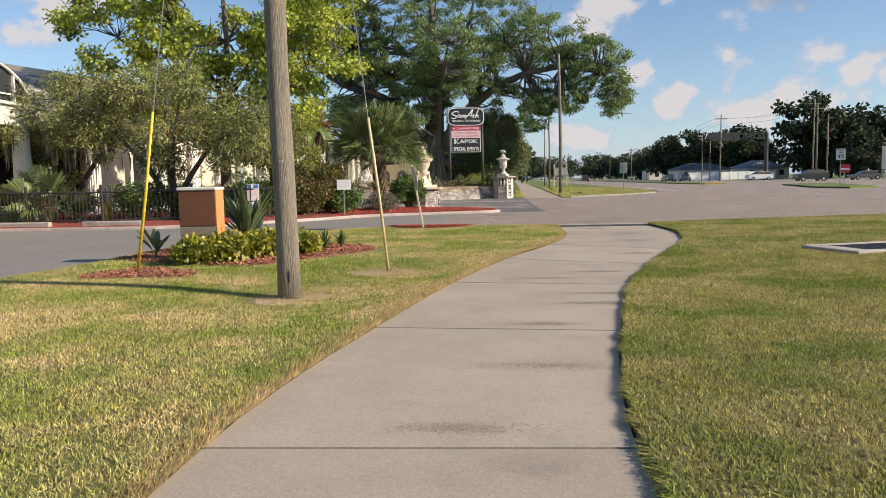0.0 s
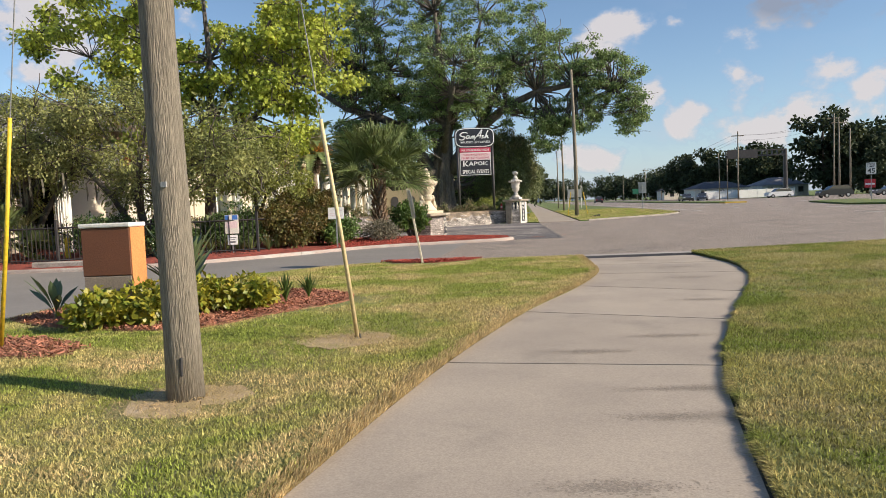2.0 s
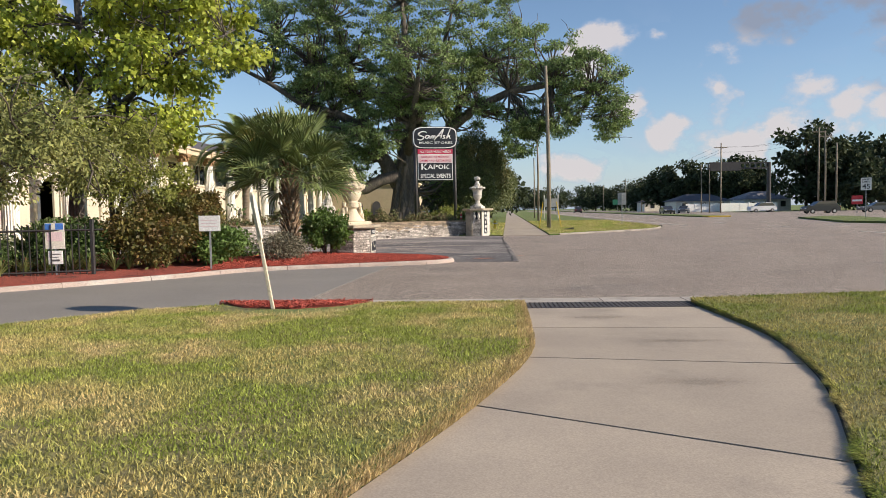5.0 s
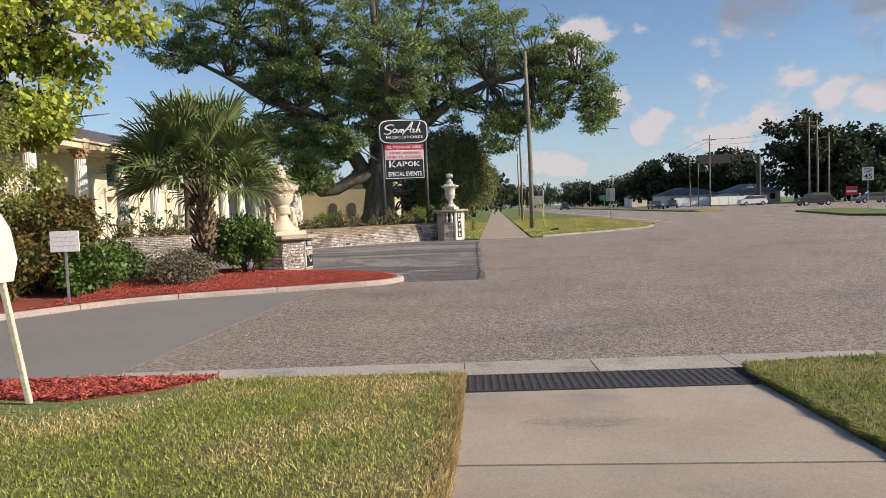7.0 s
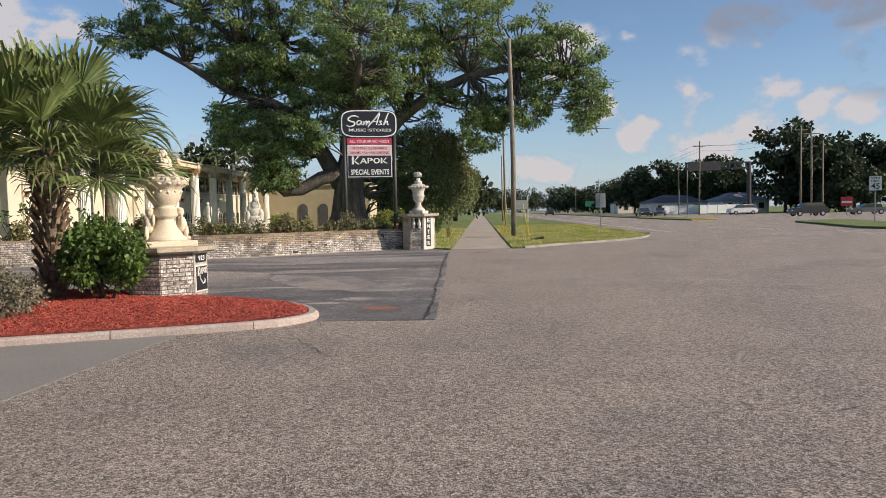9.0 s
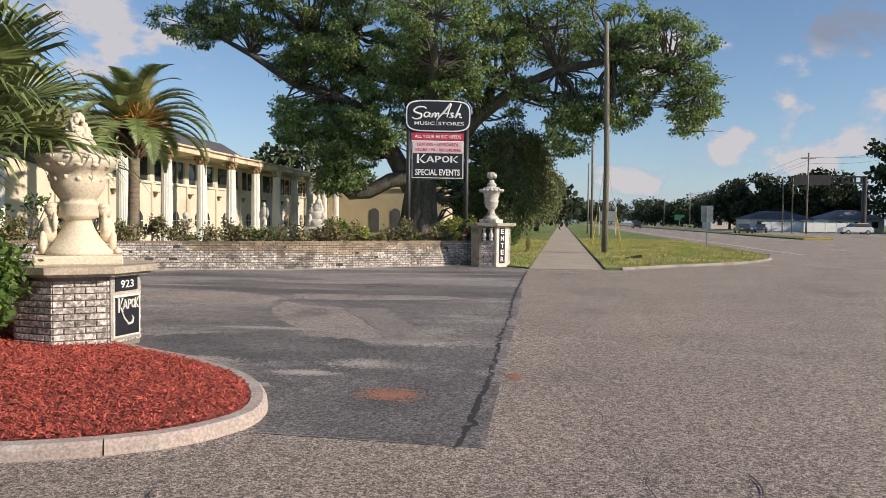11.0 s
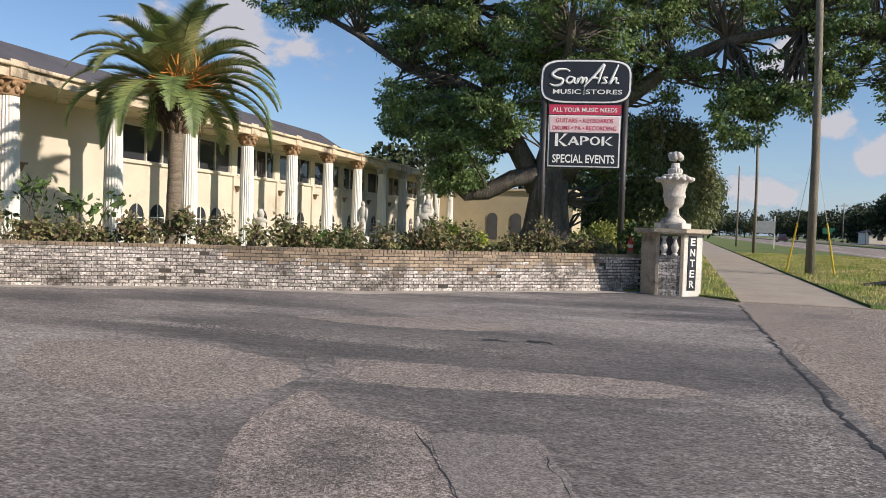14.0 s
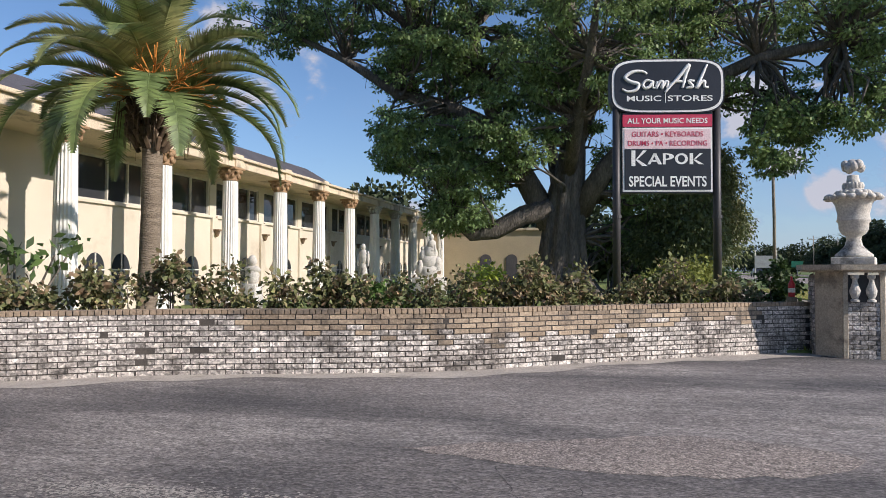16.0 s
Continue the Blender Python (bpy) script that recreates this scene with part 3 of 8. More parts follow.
crack("asphalt_crack", [(-2.18, 35.6), (-1.6, 34.3), (-0.96, 32.93), (-0.57, 32.13)], 0.008, 5)
crack("asphalt_crack", [(-3.81, 39.3), (-3.35, 39.45), (-2.64, 39.5), (-2.06, 39.47), (-0.95, 39.57)], 0.010, 6)
crack("asphalt_crack", [(-3.42, 39.44), (-3.28, 39.47), (-3.14, 39.45)], 0.10, 7)
crack("asphalt_crack", [(-2.92, 39.57), (-2.76, 39.6), (-2.62, 39.55)], 0.10, 11)
crack("asphalt_crack", [(-1.85, 27.7), (-1.59, 27.15), (-1.41, 26.85), (-1.3, 26.58), (-1.15, 26.2)], 0.009, 12)
crack("asphalt_crack", [(1.55, 28.4), (1.48, 27.83), (1.40, 27.4), (1.44, 27.07), (1.30, 26.5)], 0.009, 13)
crack("asphalt_crack", [(0.51, 30.86), (0.92, 28.82), (0.92, 27.83)], 0.005, 14)
crack("asphalt_crack", [(1.2, 22.0), (1.5, 23.2), (1.3, 24.6), (1.6, 26)], 0.004, 8)
crack("asphalt_crack", [(-1.6, 22.0), (-1.3, 23.5), (-1.5, 25)], 0.004, 9)
crack("asphalt_crack", [(2.6, 23.0), (2.4, 24.6), (3.0, 26.2), (2.8, 28)], 0.004, 10)

rng = np.random.default_rng(77)
for k in range(30):                      # short weathered cracks in the aggregate
    x, y, a = -1.5 + 9.5 * rng.random(), 21.6 + 13 * rng.random(), rng.normal() * 0.5 + (0.2 if k % 3 else 1.5)
    if x < 0.4 and y > 26.5:
        continue
    pts_ = [(x, y)]
    for _ in range(4):
        a += rng.normal() * 0.55
        l = 0.18 + 0.25 * rng.random()
        pts_.append((pts_[-1][0] + l * math.sin(a), pts_[-1][1] + l * math.cos(a)))
    crack("asphalt_crack", pts_, 0.0045 + 0.004 * rng.random(), 80 + k)


def stain(name, cx, cy, rx, ry, material_, label, seed, count=900, size=0.014, z=0.0072):
    """Scattered flecks thinning out from the middle of a mark on the asphalt."""
    rng = np.random.default_rng(seed)
    n = count
    u = rng.normal(size=(n, 2)) * 0.55
    x, y = cx + rx * u[:, 0], cy + ry * u[:, 1]
    a = rng.random(n) * 6.283
    s_ = size * (0.4 + rng.random(n))
    q = [np.stack([x + np.cos(a + k * 1.571) * s_ * (0.7 + 0.6 * rng.random(n)), y + np.sin(a + k * 1.571) * s_ * (0.7 + 0.6 * rng.random(n)), np.full(n, z) + 0.001 * rng.random(n)], 1) for k in range(4)]
    v = np.stack(q, 1).reshape(-1, 3)
    tagged(new(name, fast_mesh(name, v, np.arange(len(v)).reshape(-1, 4), material_)), label, "stain", kind="stuff")


stain("paint_mark", -0.95, 29.95, 0.22, 0.17, ORANGE, "faded orange paint sprayed on asphalt", 51, 700)
stain("paint_mark", 0.1, 30.85, 0.07, 0.12, ORANGE, "small faded red paint mark on the road", 52, 160)
for k, (cx, cy, rx, ry) in enumerate(((-1.95, 30.66, 0.28, 0.09), (-1.4, 31.2, 0.42, 0.22), (-2.25, 30.1, 0.12, 0.06), (-3.4, 31.15, 0.45, 0.12), (-1.1, 32.5, 0.6, 0.22), (-3.3, 33.3, 0.7, 0.1), (-6.6, 35.2, 0.9, 0.2), (-1.0, 33.5, 0.4, 0.5), (-0.5, 36.5, 0.3, 1.2), (-4.2, 38.7, 1.3, 0.2), (-7.5, 38.8, 1.4, 0.18), (-2.2, 41.8, 1.2, 0.15))):
    stain("dust_flecks", cx, cy, rx, ry, DUST, "pale dusty scuffs on the dark asphalt", 53 + k, 1500, 0.012)

# first pavement: slabs between two curved edges
EDGE_L = smooth_line([(-3.62, -8, 0), (-3.62, 1, 0), (-3.6, 4.3, 0), (-3.5, 5.7, 0), (-3.26, 7.1, 0), (-2.68, 9.95, 0), (-1.92, 12.65, 0), (-1.15, 14.7, 0), (-0.62, 16.5, 0), (-0.5, 18, 0), (-0.46, 19.78, 0), (-0.45, 20.3, 0)], 0.25)
EDGE_R = smooth_line([(-1.6, -8, 0), (-1.6, 1, 0), (-1.57, 4.3, 0), (-1.46, 5.6, 0), (-1.2, 7.1, 0), (-0.64, 9.7, 0), (0.0, 11.6, 0), (0.75, 13.5, 0), (1.5, 15.5, 0), (1.86, 17.2, 0), (1.9, 18.2, 0), (1.86, 19.75, 0), (1.88, 20.3, 0)], 0.25)


def at_y(edge, y):
    for p, q in zip(edge, edge[1:]):
        if p[1] <= y <= q[1]:
            k = (y - p[1]) / (q[1] - p[1] + 1e-9)
            return p[0] + (q[0] - p[0]) * k
    return edge[-1][0] if y > edge[-1][1] else edge[0][0]


pavement = tagged(new("pavement"), "curving pale concrete pavement with sawn joints", "pavement", kind="structure")
joints = [(-8, -8), (-5.4, -5.4), (-2.9, -2.9), (-0.4, -0.4), (2.1, 2.1), (4.72, 4.74), (7.48, 7.30), (10.12, 9.82), (12.65, 11.78), (14.95, 13.85), (16.55, 16.2), (18.16, 18.06), (19.75, 19.75)]
for (l0, r0), (l1, r1) in zip(joints, joints[1:]):
    g = 0.013
    rows = []
    for k in range(7):
        t = k / 6
        yl = l0 + g + (l1 - l0 - 2 * g) * t
        yr = r0 + g + (r1 - r0 - 2 * g) * t
        rows.append([(at_y(EDGE_L, yl), yl), (at_y(EDGE_R, yr), yr)])
    outline = [r[1] for r in rows] + [r[0] for r in rows[::-1]]
    part("slab", Build().prism(outline, -0.05, 0.018), CONCRETE, pavement)
bed = [(x + 0.02, y) for x, y, _ in EDGE_R[:-4]] + [(x - 0.02, y) for x, y, _ in EDGE_L[:-4][::-1]]
part("joint_bed", Build().prism(bed, -0.05, 0.006), TAR, pavement)

tactile = tagged(new("tactile_paving"), "dark worn tactile paving strip with raised domes", "paving", kind="structure")
part("plate", Build().prism([(-0.44, 19.775), (1.86, 19.765), (1.9, 20.31), (-0.44, 20.32)], -0.04, 0.02), DOME_MAT, tactile)
b = Build()
for i in range(36):
    for j in range(8):
        b.lathe([(0.018, 0), (0.016, 0.006), (0.009, 0.009)], 6, (-0.40 + i * 0.064, 19.81 + j * 0.066, 0.0195))
part("domes", b, DOME_MAT, tactile)

# kerb gutter along the crossing
gutter = tagged(new("kerb_gutter"), "pale concrete flush kerb at the road crossing", "kerb", kind="structure")
cuts = [-3.7, -2.3, -0.44, 0.72, 1.9, 3.3, 4.9, 6.6, 8.4, 10.2]


def gutter_y(x):
    return 20.35 + (0.0 if x < 3.4 else 0.055 * (x - 3.4) ** 1.6)


for x0, x1 in zip(cuts, cuts[1:]):
    n = 4
    xs = [x0 + 0.006 + (x1 - x0 - 0.012) * k / n for k in range(n + 1)]
    o = [(x, gutter_y(x)) for x in xs] + [(x, gutter_y(x) + 0.50) for x in xs[::-1]]
    part("kerb_stone", Build().prism(o, -0.05, 0.015), KERB, gutter)


def kerb_run(name, pts, height, width, material, label, length=1.6, closed=False):
    """A raised kerb in lengths that follow a line; the line is its road side, the bed lies to its left."""
    line = smooth_line([(x, y, 0) for x, y in pts], 0.2)
    top = tagged(new(name), label, "kerb", kind="structure")
    run, acc = [line[0]], 0.0
    for p, q in zip(line, line[1:]):
        run.append(q)
        acc += (Vector(q) - Vector(p)).length
        if acc > length or q == line[-1]:
            rows = []
            for i, c in enumerate(run):
                d = (Vector(run[min(i + 1, len(run) - 1)]) - Vector(run[max(i - 1, 0)])).normalized()
                s = Vector((-d.y, d.x, 0))
                e = 0.006 if i == 0 else (-0.006 if i == len(run) - 1 else 0)
                c = Vector(c) + d * e
                r = 0.03
                rows.append([tuple(c + s * a + Vector((0, 0, z))) for a, z in ((0, -0.05), (0.015, height - r), (0.015 + r, height), (width - r, height), (width, height - r), (width, -0.05))])
            k = Build().ribbon([list(r) for r in rows])
            m = len(rows[0])
            k.add(rows[0], [tuple(range(m))]).add(rows[-1], [tuple(range(m - 1, -1, -1))])
            part("kerb_stone", k, material, top)
            run, acc = [q], 0.0
    return top, line


ISLAND = [(-45, 21.2), (-16, 21.25), (-11.2, 21.75), (-9.2, 23.2), (-7.6, 24.9), (-6.2, 26.6), (-4.0, 27.5), (-2.4, 28.1), (-1.85, 28.6), (-1.75, 29.2), (-2.22, 30.1), (-3.15, 30.85), (-3.9, 31.25), (-5.2, 32.1), (-7.5, 32.9), (-14, 33.4), (-45, 34)]
_, island_line = kerb_run("bed_kerb", ISLAND, 0.095, 0.17, KERB_RED, "low faded pink kerb round the mulch bed")

# the mulch bed, gently domed
from mathutils.geometry import delaunay_2d_cdt


def bed_mesh(outline, height, edge_z, step, material, name, label, category, dome=1.2, seed=3):
    """A sheet within an outline that rises from edge_z at its rim."""
    o = np.array([(p[0], p[1]) for p in outline])
    rng = np.random.default_rng(seed)
    lo, hi = o.min(0), o.max(0)
    gx, gy = np.meshgrid(np.arange(lo[0], hi[0], step), np.arange(lo[1], hi[1], step))
    px, py = gx.ravel() + rng.normal(size=gx.size) * step * 0.15, gy.ravel() + rng.normal(size=gx.size) * step * 0.15
    keep = inside(px, py, o)
    px, py = px[keep], py[keep]
    d = np.min(np.hypot(px[:, None] - o[None, :, 0], py[:, None] - o[None, :, 1]), 1)
    keep = d > step * 0.45
    px, py, d = px[keep], py[keep], d[keep]
    pts = [Vector((x, y)) for x, y in o] + [Vector((x, y)) for x, y in zip(px, py)]
    vs, _, fs, _, _, _ = delaunay_2d_cdt(pts, [], [list(range(len(o)))], 1, 1e-5)
    vz = []
    for v in vs:
        dd = float(np.min(np.hypot(v[0] - o[:, 0], v[1] - o[:, 1])))
        vz.append((v[0], v[1], edge_z + height * (1 - math.exp(-dd / dome)) + 0.012 * float(rng.normal()) * (dd > 0.02)))
    return tagged(part(name, Build().add(vz, fs), material, smooth=True), label, category, kind="structure")


def inset(line, d):
    out = []
    for i, c in enumerate(line):
        t = (Vector(line[min(i + 1, len(line) - 1)]) - Vector(line[max(i - 1, 0)])).normalized()
        out.append((c[0] - t.y * d, c[1] + t.x * d))
    return out


bed_outline = [p for p in inset(island_line, 0.15) if p[0] > -32]
bed_mesh(bed_outline, 0.10, 0.085, 0.4, MULCH, "mulch_bed", "red mulch planting bed, slightly mounded", "mulch bed")


def chips(name, outline, count, z, size, material, label, seed, zfun=None):
    """Loose chips lying about within an outline, as one body of stuff."""
    rng = np.random.default_rng(seed)
    o = np.array(outline)
    lo, hi = o.min(0), o.max(0)
    x, y = lo[0] + rng.random(count * 2) * (hi[0] - lo[0]), lo[1] + rng.random(count * 2) * (hi[1] - lo[1])
    k = inside(x, y, o)
    x, y = x[k][:count], y[k][:count]
    if zfun == "dome":
        d = np.array([np.min(np.hypot(a - o[:, 0], c - o[:, 1])) for a, c in zip(x, y)])
        zz = z + 0.10 * (1 - np.exp(-d / 1.2))
    else:
        zz = np.full(len(x), z)
    a = rng.random(len(x)) * 6.283
    tilt = rng.normal(size=len(x)) * 0.45
    s = size * (0.5 + rng.random(len(x)))
    dx, dy = np.cos(a), np.sin(a)
    p = np.stack([x, y, zz + 0.012 + rng.random(len(x)) * 0.02], 1)
    u = np.stack([dx * s, dy * s, tilt * s], 1)
    w = np.stack([-dy * s * 0.22, dx * s * 0.22, rng.normal(size=len(x)) * s * 0.1], 1)
    v = np.stack([p - u - w, p + u - w, p + u + w, p - u + w], 1).reshape(-1, 3)
    me = fast_mesh(name, v, np.arange(len(v)).reshape(-1, 4), material)
    tagged(new(name, me), label, "mulch", kind="stuff")


near_bed = [p for p in bed_outline if p[0] > -7.5 and p[1] < 33]
chips("mulch_chips", near_bed, 95000, 0.085, 0.0135, MULCH_CHIP, "loose red bark mulch chips", 11, "dome")

# ---- lawns ----
LAWN_L = [(x - 0.03, y) for x, y, _ in EDGE_L] + [(-0.46, 20.33), (-3.7, 20.36), (-4.7, 20.3), (-5.9, 19.7), (-7.1, 18.4), (-7.8, 16.9), (-8.5, 14.4), (-8.55, 12.2), (-8.9, 10.5), (-9.8, 8), (-13, 3), (-18, -8)]
LAWN_R = [(x + 0.04, y) for x, y, _ in EDGE_R] + [(1.93, 20.33), (3.3, 20.34), (4.9, 20.42), (6.6, 20.7), (8.4, 21.0), (10.2, 20.9), (11.2, 20.0), (11.6, 18), (11.6, -8)]


def lawn_height(x, y, side):
    if side < 0:
        return 0.045 - 0.095 * np.exp(-((x + 4.48) / 1.2) ** 2 - ((y - 9.42) / 1.5) ** 2) - 0.055 * np.exp(-((x + 3.62) / 0.9) ** 2 - ((y - 11.41) / 0.9) ** 2)
    d = np.maximum(0, x - 1.5)
    return 0.05 + 0.10 * (1 - np.exp(-d / 3.0))


def ground_sheet(name, outline, side, label):
    o = np.array(outline)
    lo, hi = o.min(0), o.max(0)
    step = 0.5
    gx, gy = np.meshgrid(np.arange(lo[0], hi[0], step), np.arange(lo[1], hi[1], step))
    px, py = gx.ravel(), gy.ravel()
    k = inside(px, py, o)
    px, py = px[k], py[k]
    d = np.min(np.hypot(px[:, None] - o[None, :, 0], py[:, None] - o[None, :, 1]), 1)
    px, py = px[d > 0.2], py[d > 0.2]
    pts = [Vector(p) for p in outline] + [Vector((x, y)) for x, y in zip(px, py)]
    vs, _, fs, _, _, _ = delaunay_2d_cdt(pts, [], [list(range(len(outline)))], 1, 1e-5)
    v = [(p[0], p[1], float(lawn_height(np.array(p[0]), np.array(p[1]), side))) for p in vs]
    b = Build().add(v, fs)
    n = len(outline)
    rim = [(p[0], p[1], float(lawn_height(np.array(p[0]), np.array(p[1]), side))) for p in outline]
    b.add(rim + [(x, y, -0.05) for x, y, _ in rim], [(i, (i + 1) % n, n + (i + 1) % n, n + i) for i in range(n)])
    return tagged(part(name, b, SOIL), label, "lawn", kind="structure")


ground_sheet("lawn_west", LAWN_L, -1, "sunlit lawn of mixed green and straw-coloured grass")
ground_sheet("lawn_east", LAWN_R, 1, "mown lawn of patchy green and dry grass")


def grass(name, outline, side, density, height, seed, region, hole=(), label="short mixed green and straw grass blades"):
    rng = np.random.default_rng(seed)
    x0, y0, x1, y1 = region
    n = int((x1 - x0) * (y1 - y0) * density)
    x, y = x0 + rng.random(n) * (x1 - x0), y0 + rng.random(n) * (y1 - y0)
    k = inside(x, y, outline)
    for hx, hy, hr in hole:
        k &= np.hypot(x - hx, y - hy) > hr * (0.6 + 1.0 * rng.random(n))
    x, y = x[k], y[k]
    n = len(x)
    z = lawn_height(x, y, side) - 0.005
    a = rng.random(n) * 6.283
    h = height * (0.45 + 0.9 * rng.random(n))
    w = 0.003 + 0.0045 * rng.random(n)
    lean = rng.normal(size=n) * 0.8
    la = rng.random(n) * 6.283
    px, py = np.cos(a) * w, np.sin(a) * w
    tx, ty = x + np.cos(la) * lean * h, y + np.sin(la) * lean * h
    v = np.stack([np.stack([x - px, y - py, z], 1), np.stack([x + px, y + py, z], 1), np.stack([tx, ty, z + h], 1)], 1).reshape(-1, 3)
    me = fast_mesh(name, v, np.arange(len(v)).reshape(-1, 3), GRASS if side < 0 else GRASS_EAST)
    return tagged(new(name, me), label, "grass", kind="stuff")


HOLES = [(-4.48, 9.39, 0.34), (-4.68, 9.14, 0.24), (-4.21, 9.52, 0.24), (-3.62, 11.4, 0.22), (-3.45, 11.5, 0.15), (-3.9, 11.3, 0.16), (-7.07, 11.05, 0.42)]
HOLES += [(-6.0 + 0.5 * k, 12.75 + 0.4 * k, 0.6) for k in range(4)] + [(-7.2, 13.0, 0.75), (-3.7, 20.0, 0.7), (-3.2, 20.1, 0.5), (-4.3, 20.0, 0.5), (-6.3, 14.2, 1.3), (-7.6, 14.2, 0.8)]
grass("grass_near", LAWN_L, -1, 6800, 0.027, 21, (-8, 2.0, 0, 12), HOLES)
grass("grass_far", LAWN_L, -1, 4200, 0.030, 22, (-10, 12, 0, 20.4), HOLES)
grass("grass_near", LAWN_R, 1, 6800, 0.027, 23, (-1.8, 2.5, 4.5, 13), [(3.9, 12.7, 0.3)])
grass("grass_far", LAWN_R, 1, 2600, 0.032, 24, (-1.0, 13, 11, 21.2), [(3.9, 12.7, 0.6)])
grass("grass_far", LAWN_R, 1, 1800, 0.034, 25, (4.5, 4.5, 11.6, 13), [(4.1, 12.7, 0.6)])
grass("grass_far", LAWN_L, -1, 1800, 0.034, 26, (-18, 2.5, -8, 12), HOLES)

grass("grass_far", LAWN_L, -1, 700, 0.038, 27, (-18, -8, -1.5, 3.0))
grass("grass_far", LAWN_R, 1, 700, 0.038, 29, (-1.8, -8, 11.6, 5.0))


def edge_straw(edge, side, off, count, seed):
    """Dry clipped grass leaning over a pavement's edge."""
    rng = np.random.default_rng(seed)
    e = np.array(edge)
    e = e[e[:, 1] > 1.5]
    i = rng.integers(0, len(e) - 1, count)
    t = rng.random(count)[:, None]
    p = e[i] * (1 - t) + e[i + 1] * t
    p[:, 0] += side * (off + 0.16 * rng.random(count) ** 1.6)
    p[:, 2] = 0.035
    a, h, w = rng.random(count) * 6.283, 0.02 + 0.03 * rng.random(count), 0.003 + 0.003 * rng.random(count)
    u = np.stack([np.cos(a) * w, np.sin(a) * w, np.zeros(count)], 1)
    tip = p + np.stack([-side * 0.03 * rng.random(count), rng.normal(size=count) * 0.02, h], 1)
    v = np.stack([p - u, p + u, tip], 1).reshape(-1, 3)
    tagged(new("edge_grass", fast_mesh("edge_grass", v, np.arange(len(v)).reshape(-1, 3), STRAW)), "dry straw-coloured grass along the pavement edge", "grass", kind="stuff")


edge_straw(EDGE_L, -1, -0.02, 26000, 28)


def litter(cx, cy, rx, ry, count, z, seed):
    """Dry cut grass strewn over a bare patch."""
    rng = np.random.default_rng(seed)
    p = np.stack([cx + rng.normal(size=count) * rx * 0.5, cy + rng.normal(size=count) * ry * 0.5, z + 0.01 * rng.random(count)], 1)
    a, l = rng.random(count) * 6.283, 0.02 + 0.035 * rng.random(count)
    u = np.stack([np.cos(a) * l, np.sin(a) * l, 0.012 * rng.normal(size=count)], 1)
    w = np.stack([-np.sin(a), np.cos(a), np.zeros(count)], 1) * 0.003
    v = np.stack([p - u - w, p - u + w, p + u], 1).reshape(-1, 3)
    tagged(new("dry_grass_litter", fast_mesh("dry_grass_litter", v, np.arange(len(v)).reshape(-1, 3), STRAW)), "dry straw litter on a bare patch of lawn", "grass", kind="stuff")


litter(-4.45, 9.39, 0.75, 0.6, 1500, -0.03, 35)
litter(-3.62, 11.40, 0.8, 0.55, 1500, 0.004, 36)


def overhang(edge, count, seed):
    """Runners and blades of the higher lawn hanging ragged over the pavement's edge."""
    rng = np.random.default_rng(seed)
    e = np.array(edge)
    e = e[e[:, 1] > 1.5]
    i = rng.integers(0, len(e) - 1, count)
    t = rng.random(count)[:, None]
    p = e[i] * (1 - t) + e[i + 1] * t
    tuft = 0.5 + 0.5 * np.sin(p[:, 1] * 9 + 2 * np.sin(p[:, 1] * 3.7))
    p[:, 0] += 0.045 + 0.03 * rng.random(count)
    p[:, 2] = lawn_height(p[:, 0], p[:, 1], 1) - 0.004
    out = (0.02 + 0.075 * rng.random(count) ** 1.5) * (0.45 + 0.75 * tuft)
    a, w = rng.random(count) * 6.283, 0.004 + 0.004 * rng.random(count)
    u = np.stack([np.cos(a) * w, np.sin(a) * w, np.zeros(count)], 1)
    tip = p + np.stack([-out, rng.normal(size=count) * 0.03, 0.02 - 0.045 * rng.random(count)], 1)
    v = np.stack([p - u, p + u, tip], 1).reshape(-1, 3)
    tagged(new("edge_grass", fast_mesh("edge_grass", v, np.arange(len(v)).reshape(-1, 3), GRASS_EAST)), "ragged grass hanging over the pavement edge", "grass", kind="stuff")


overhang(EDGE_R, 30000, 38)


def patch(name, cx, cy, rx, ry, material, label, z, seed, category="bare patch"):
    rng = np.random.default_rng(seed)
    n = 28
    o = []
    for k in range(n):
        a = 2 * math.pi * k / n
        r = 1 + 0.10 * float(rng.normal()) + 0.16 * math.sin(3 * a + seed) + 0.1 * math.sin(5 * a + 2 * seed)
        o.append((cx + rx * r * math.cos(a), cy + ry * r * math.sin(a)))
    tagged(part(name, Build().prism(o, -0.12, z), material), label, category, kind="structure")
    return o


patch("bare_patch", -4.45, 9.39, 0.55, 0.42, BARE, "dry sandy bare patch round the utility pole", -0.036, 1)
patch("bare_patch", -3.62, 11.4, 0.62, 0.42, BARE, "dry sandy bare patch round the guy wire", -0.003, 2)
o = patch("bare_patch", -7.0, 11.0, 0.75, 0.5, NEEDLES, "faded mulch patch round the guy wire", 0.052, 3)
chips("faded_mulch", o, 2600, 0.05, 0.022, NEEDLE_CHIP, "loose faded mulch", 31)
o = [(-8.3, 12.9), (-7.4, 12.3), (-6.3, 11.9), (-5.5, 11.95), (-4.9, 12.9), (-4.3, 13.7), (-4.25, 14.3), (-4.7, 14.9), (-5.3, 15.3), (-6.5, 15.4), (-7.7, 15.5), (-8.2, 14.5)]
o = [(x, y) for x, y, _ in smooth_line([(x, y, 0) for x, y in o + o[:1]], 0.3)[:-1]]
tagged(part("shrub_bed", Build().prism(o, 0.0, 0.06), NEEDLES), "faded reddish mulch bed round the monument block", "mulch bed", kind="structure")
chips("faded_mulch", o, 26000, 0.056, 0.022, NEEDLE_CHIP, "loose faded reddish mulch", 32)
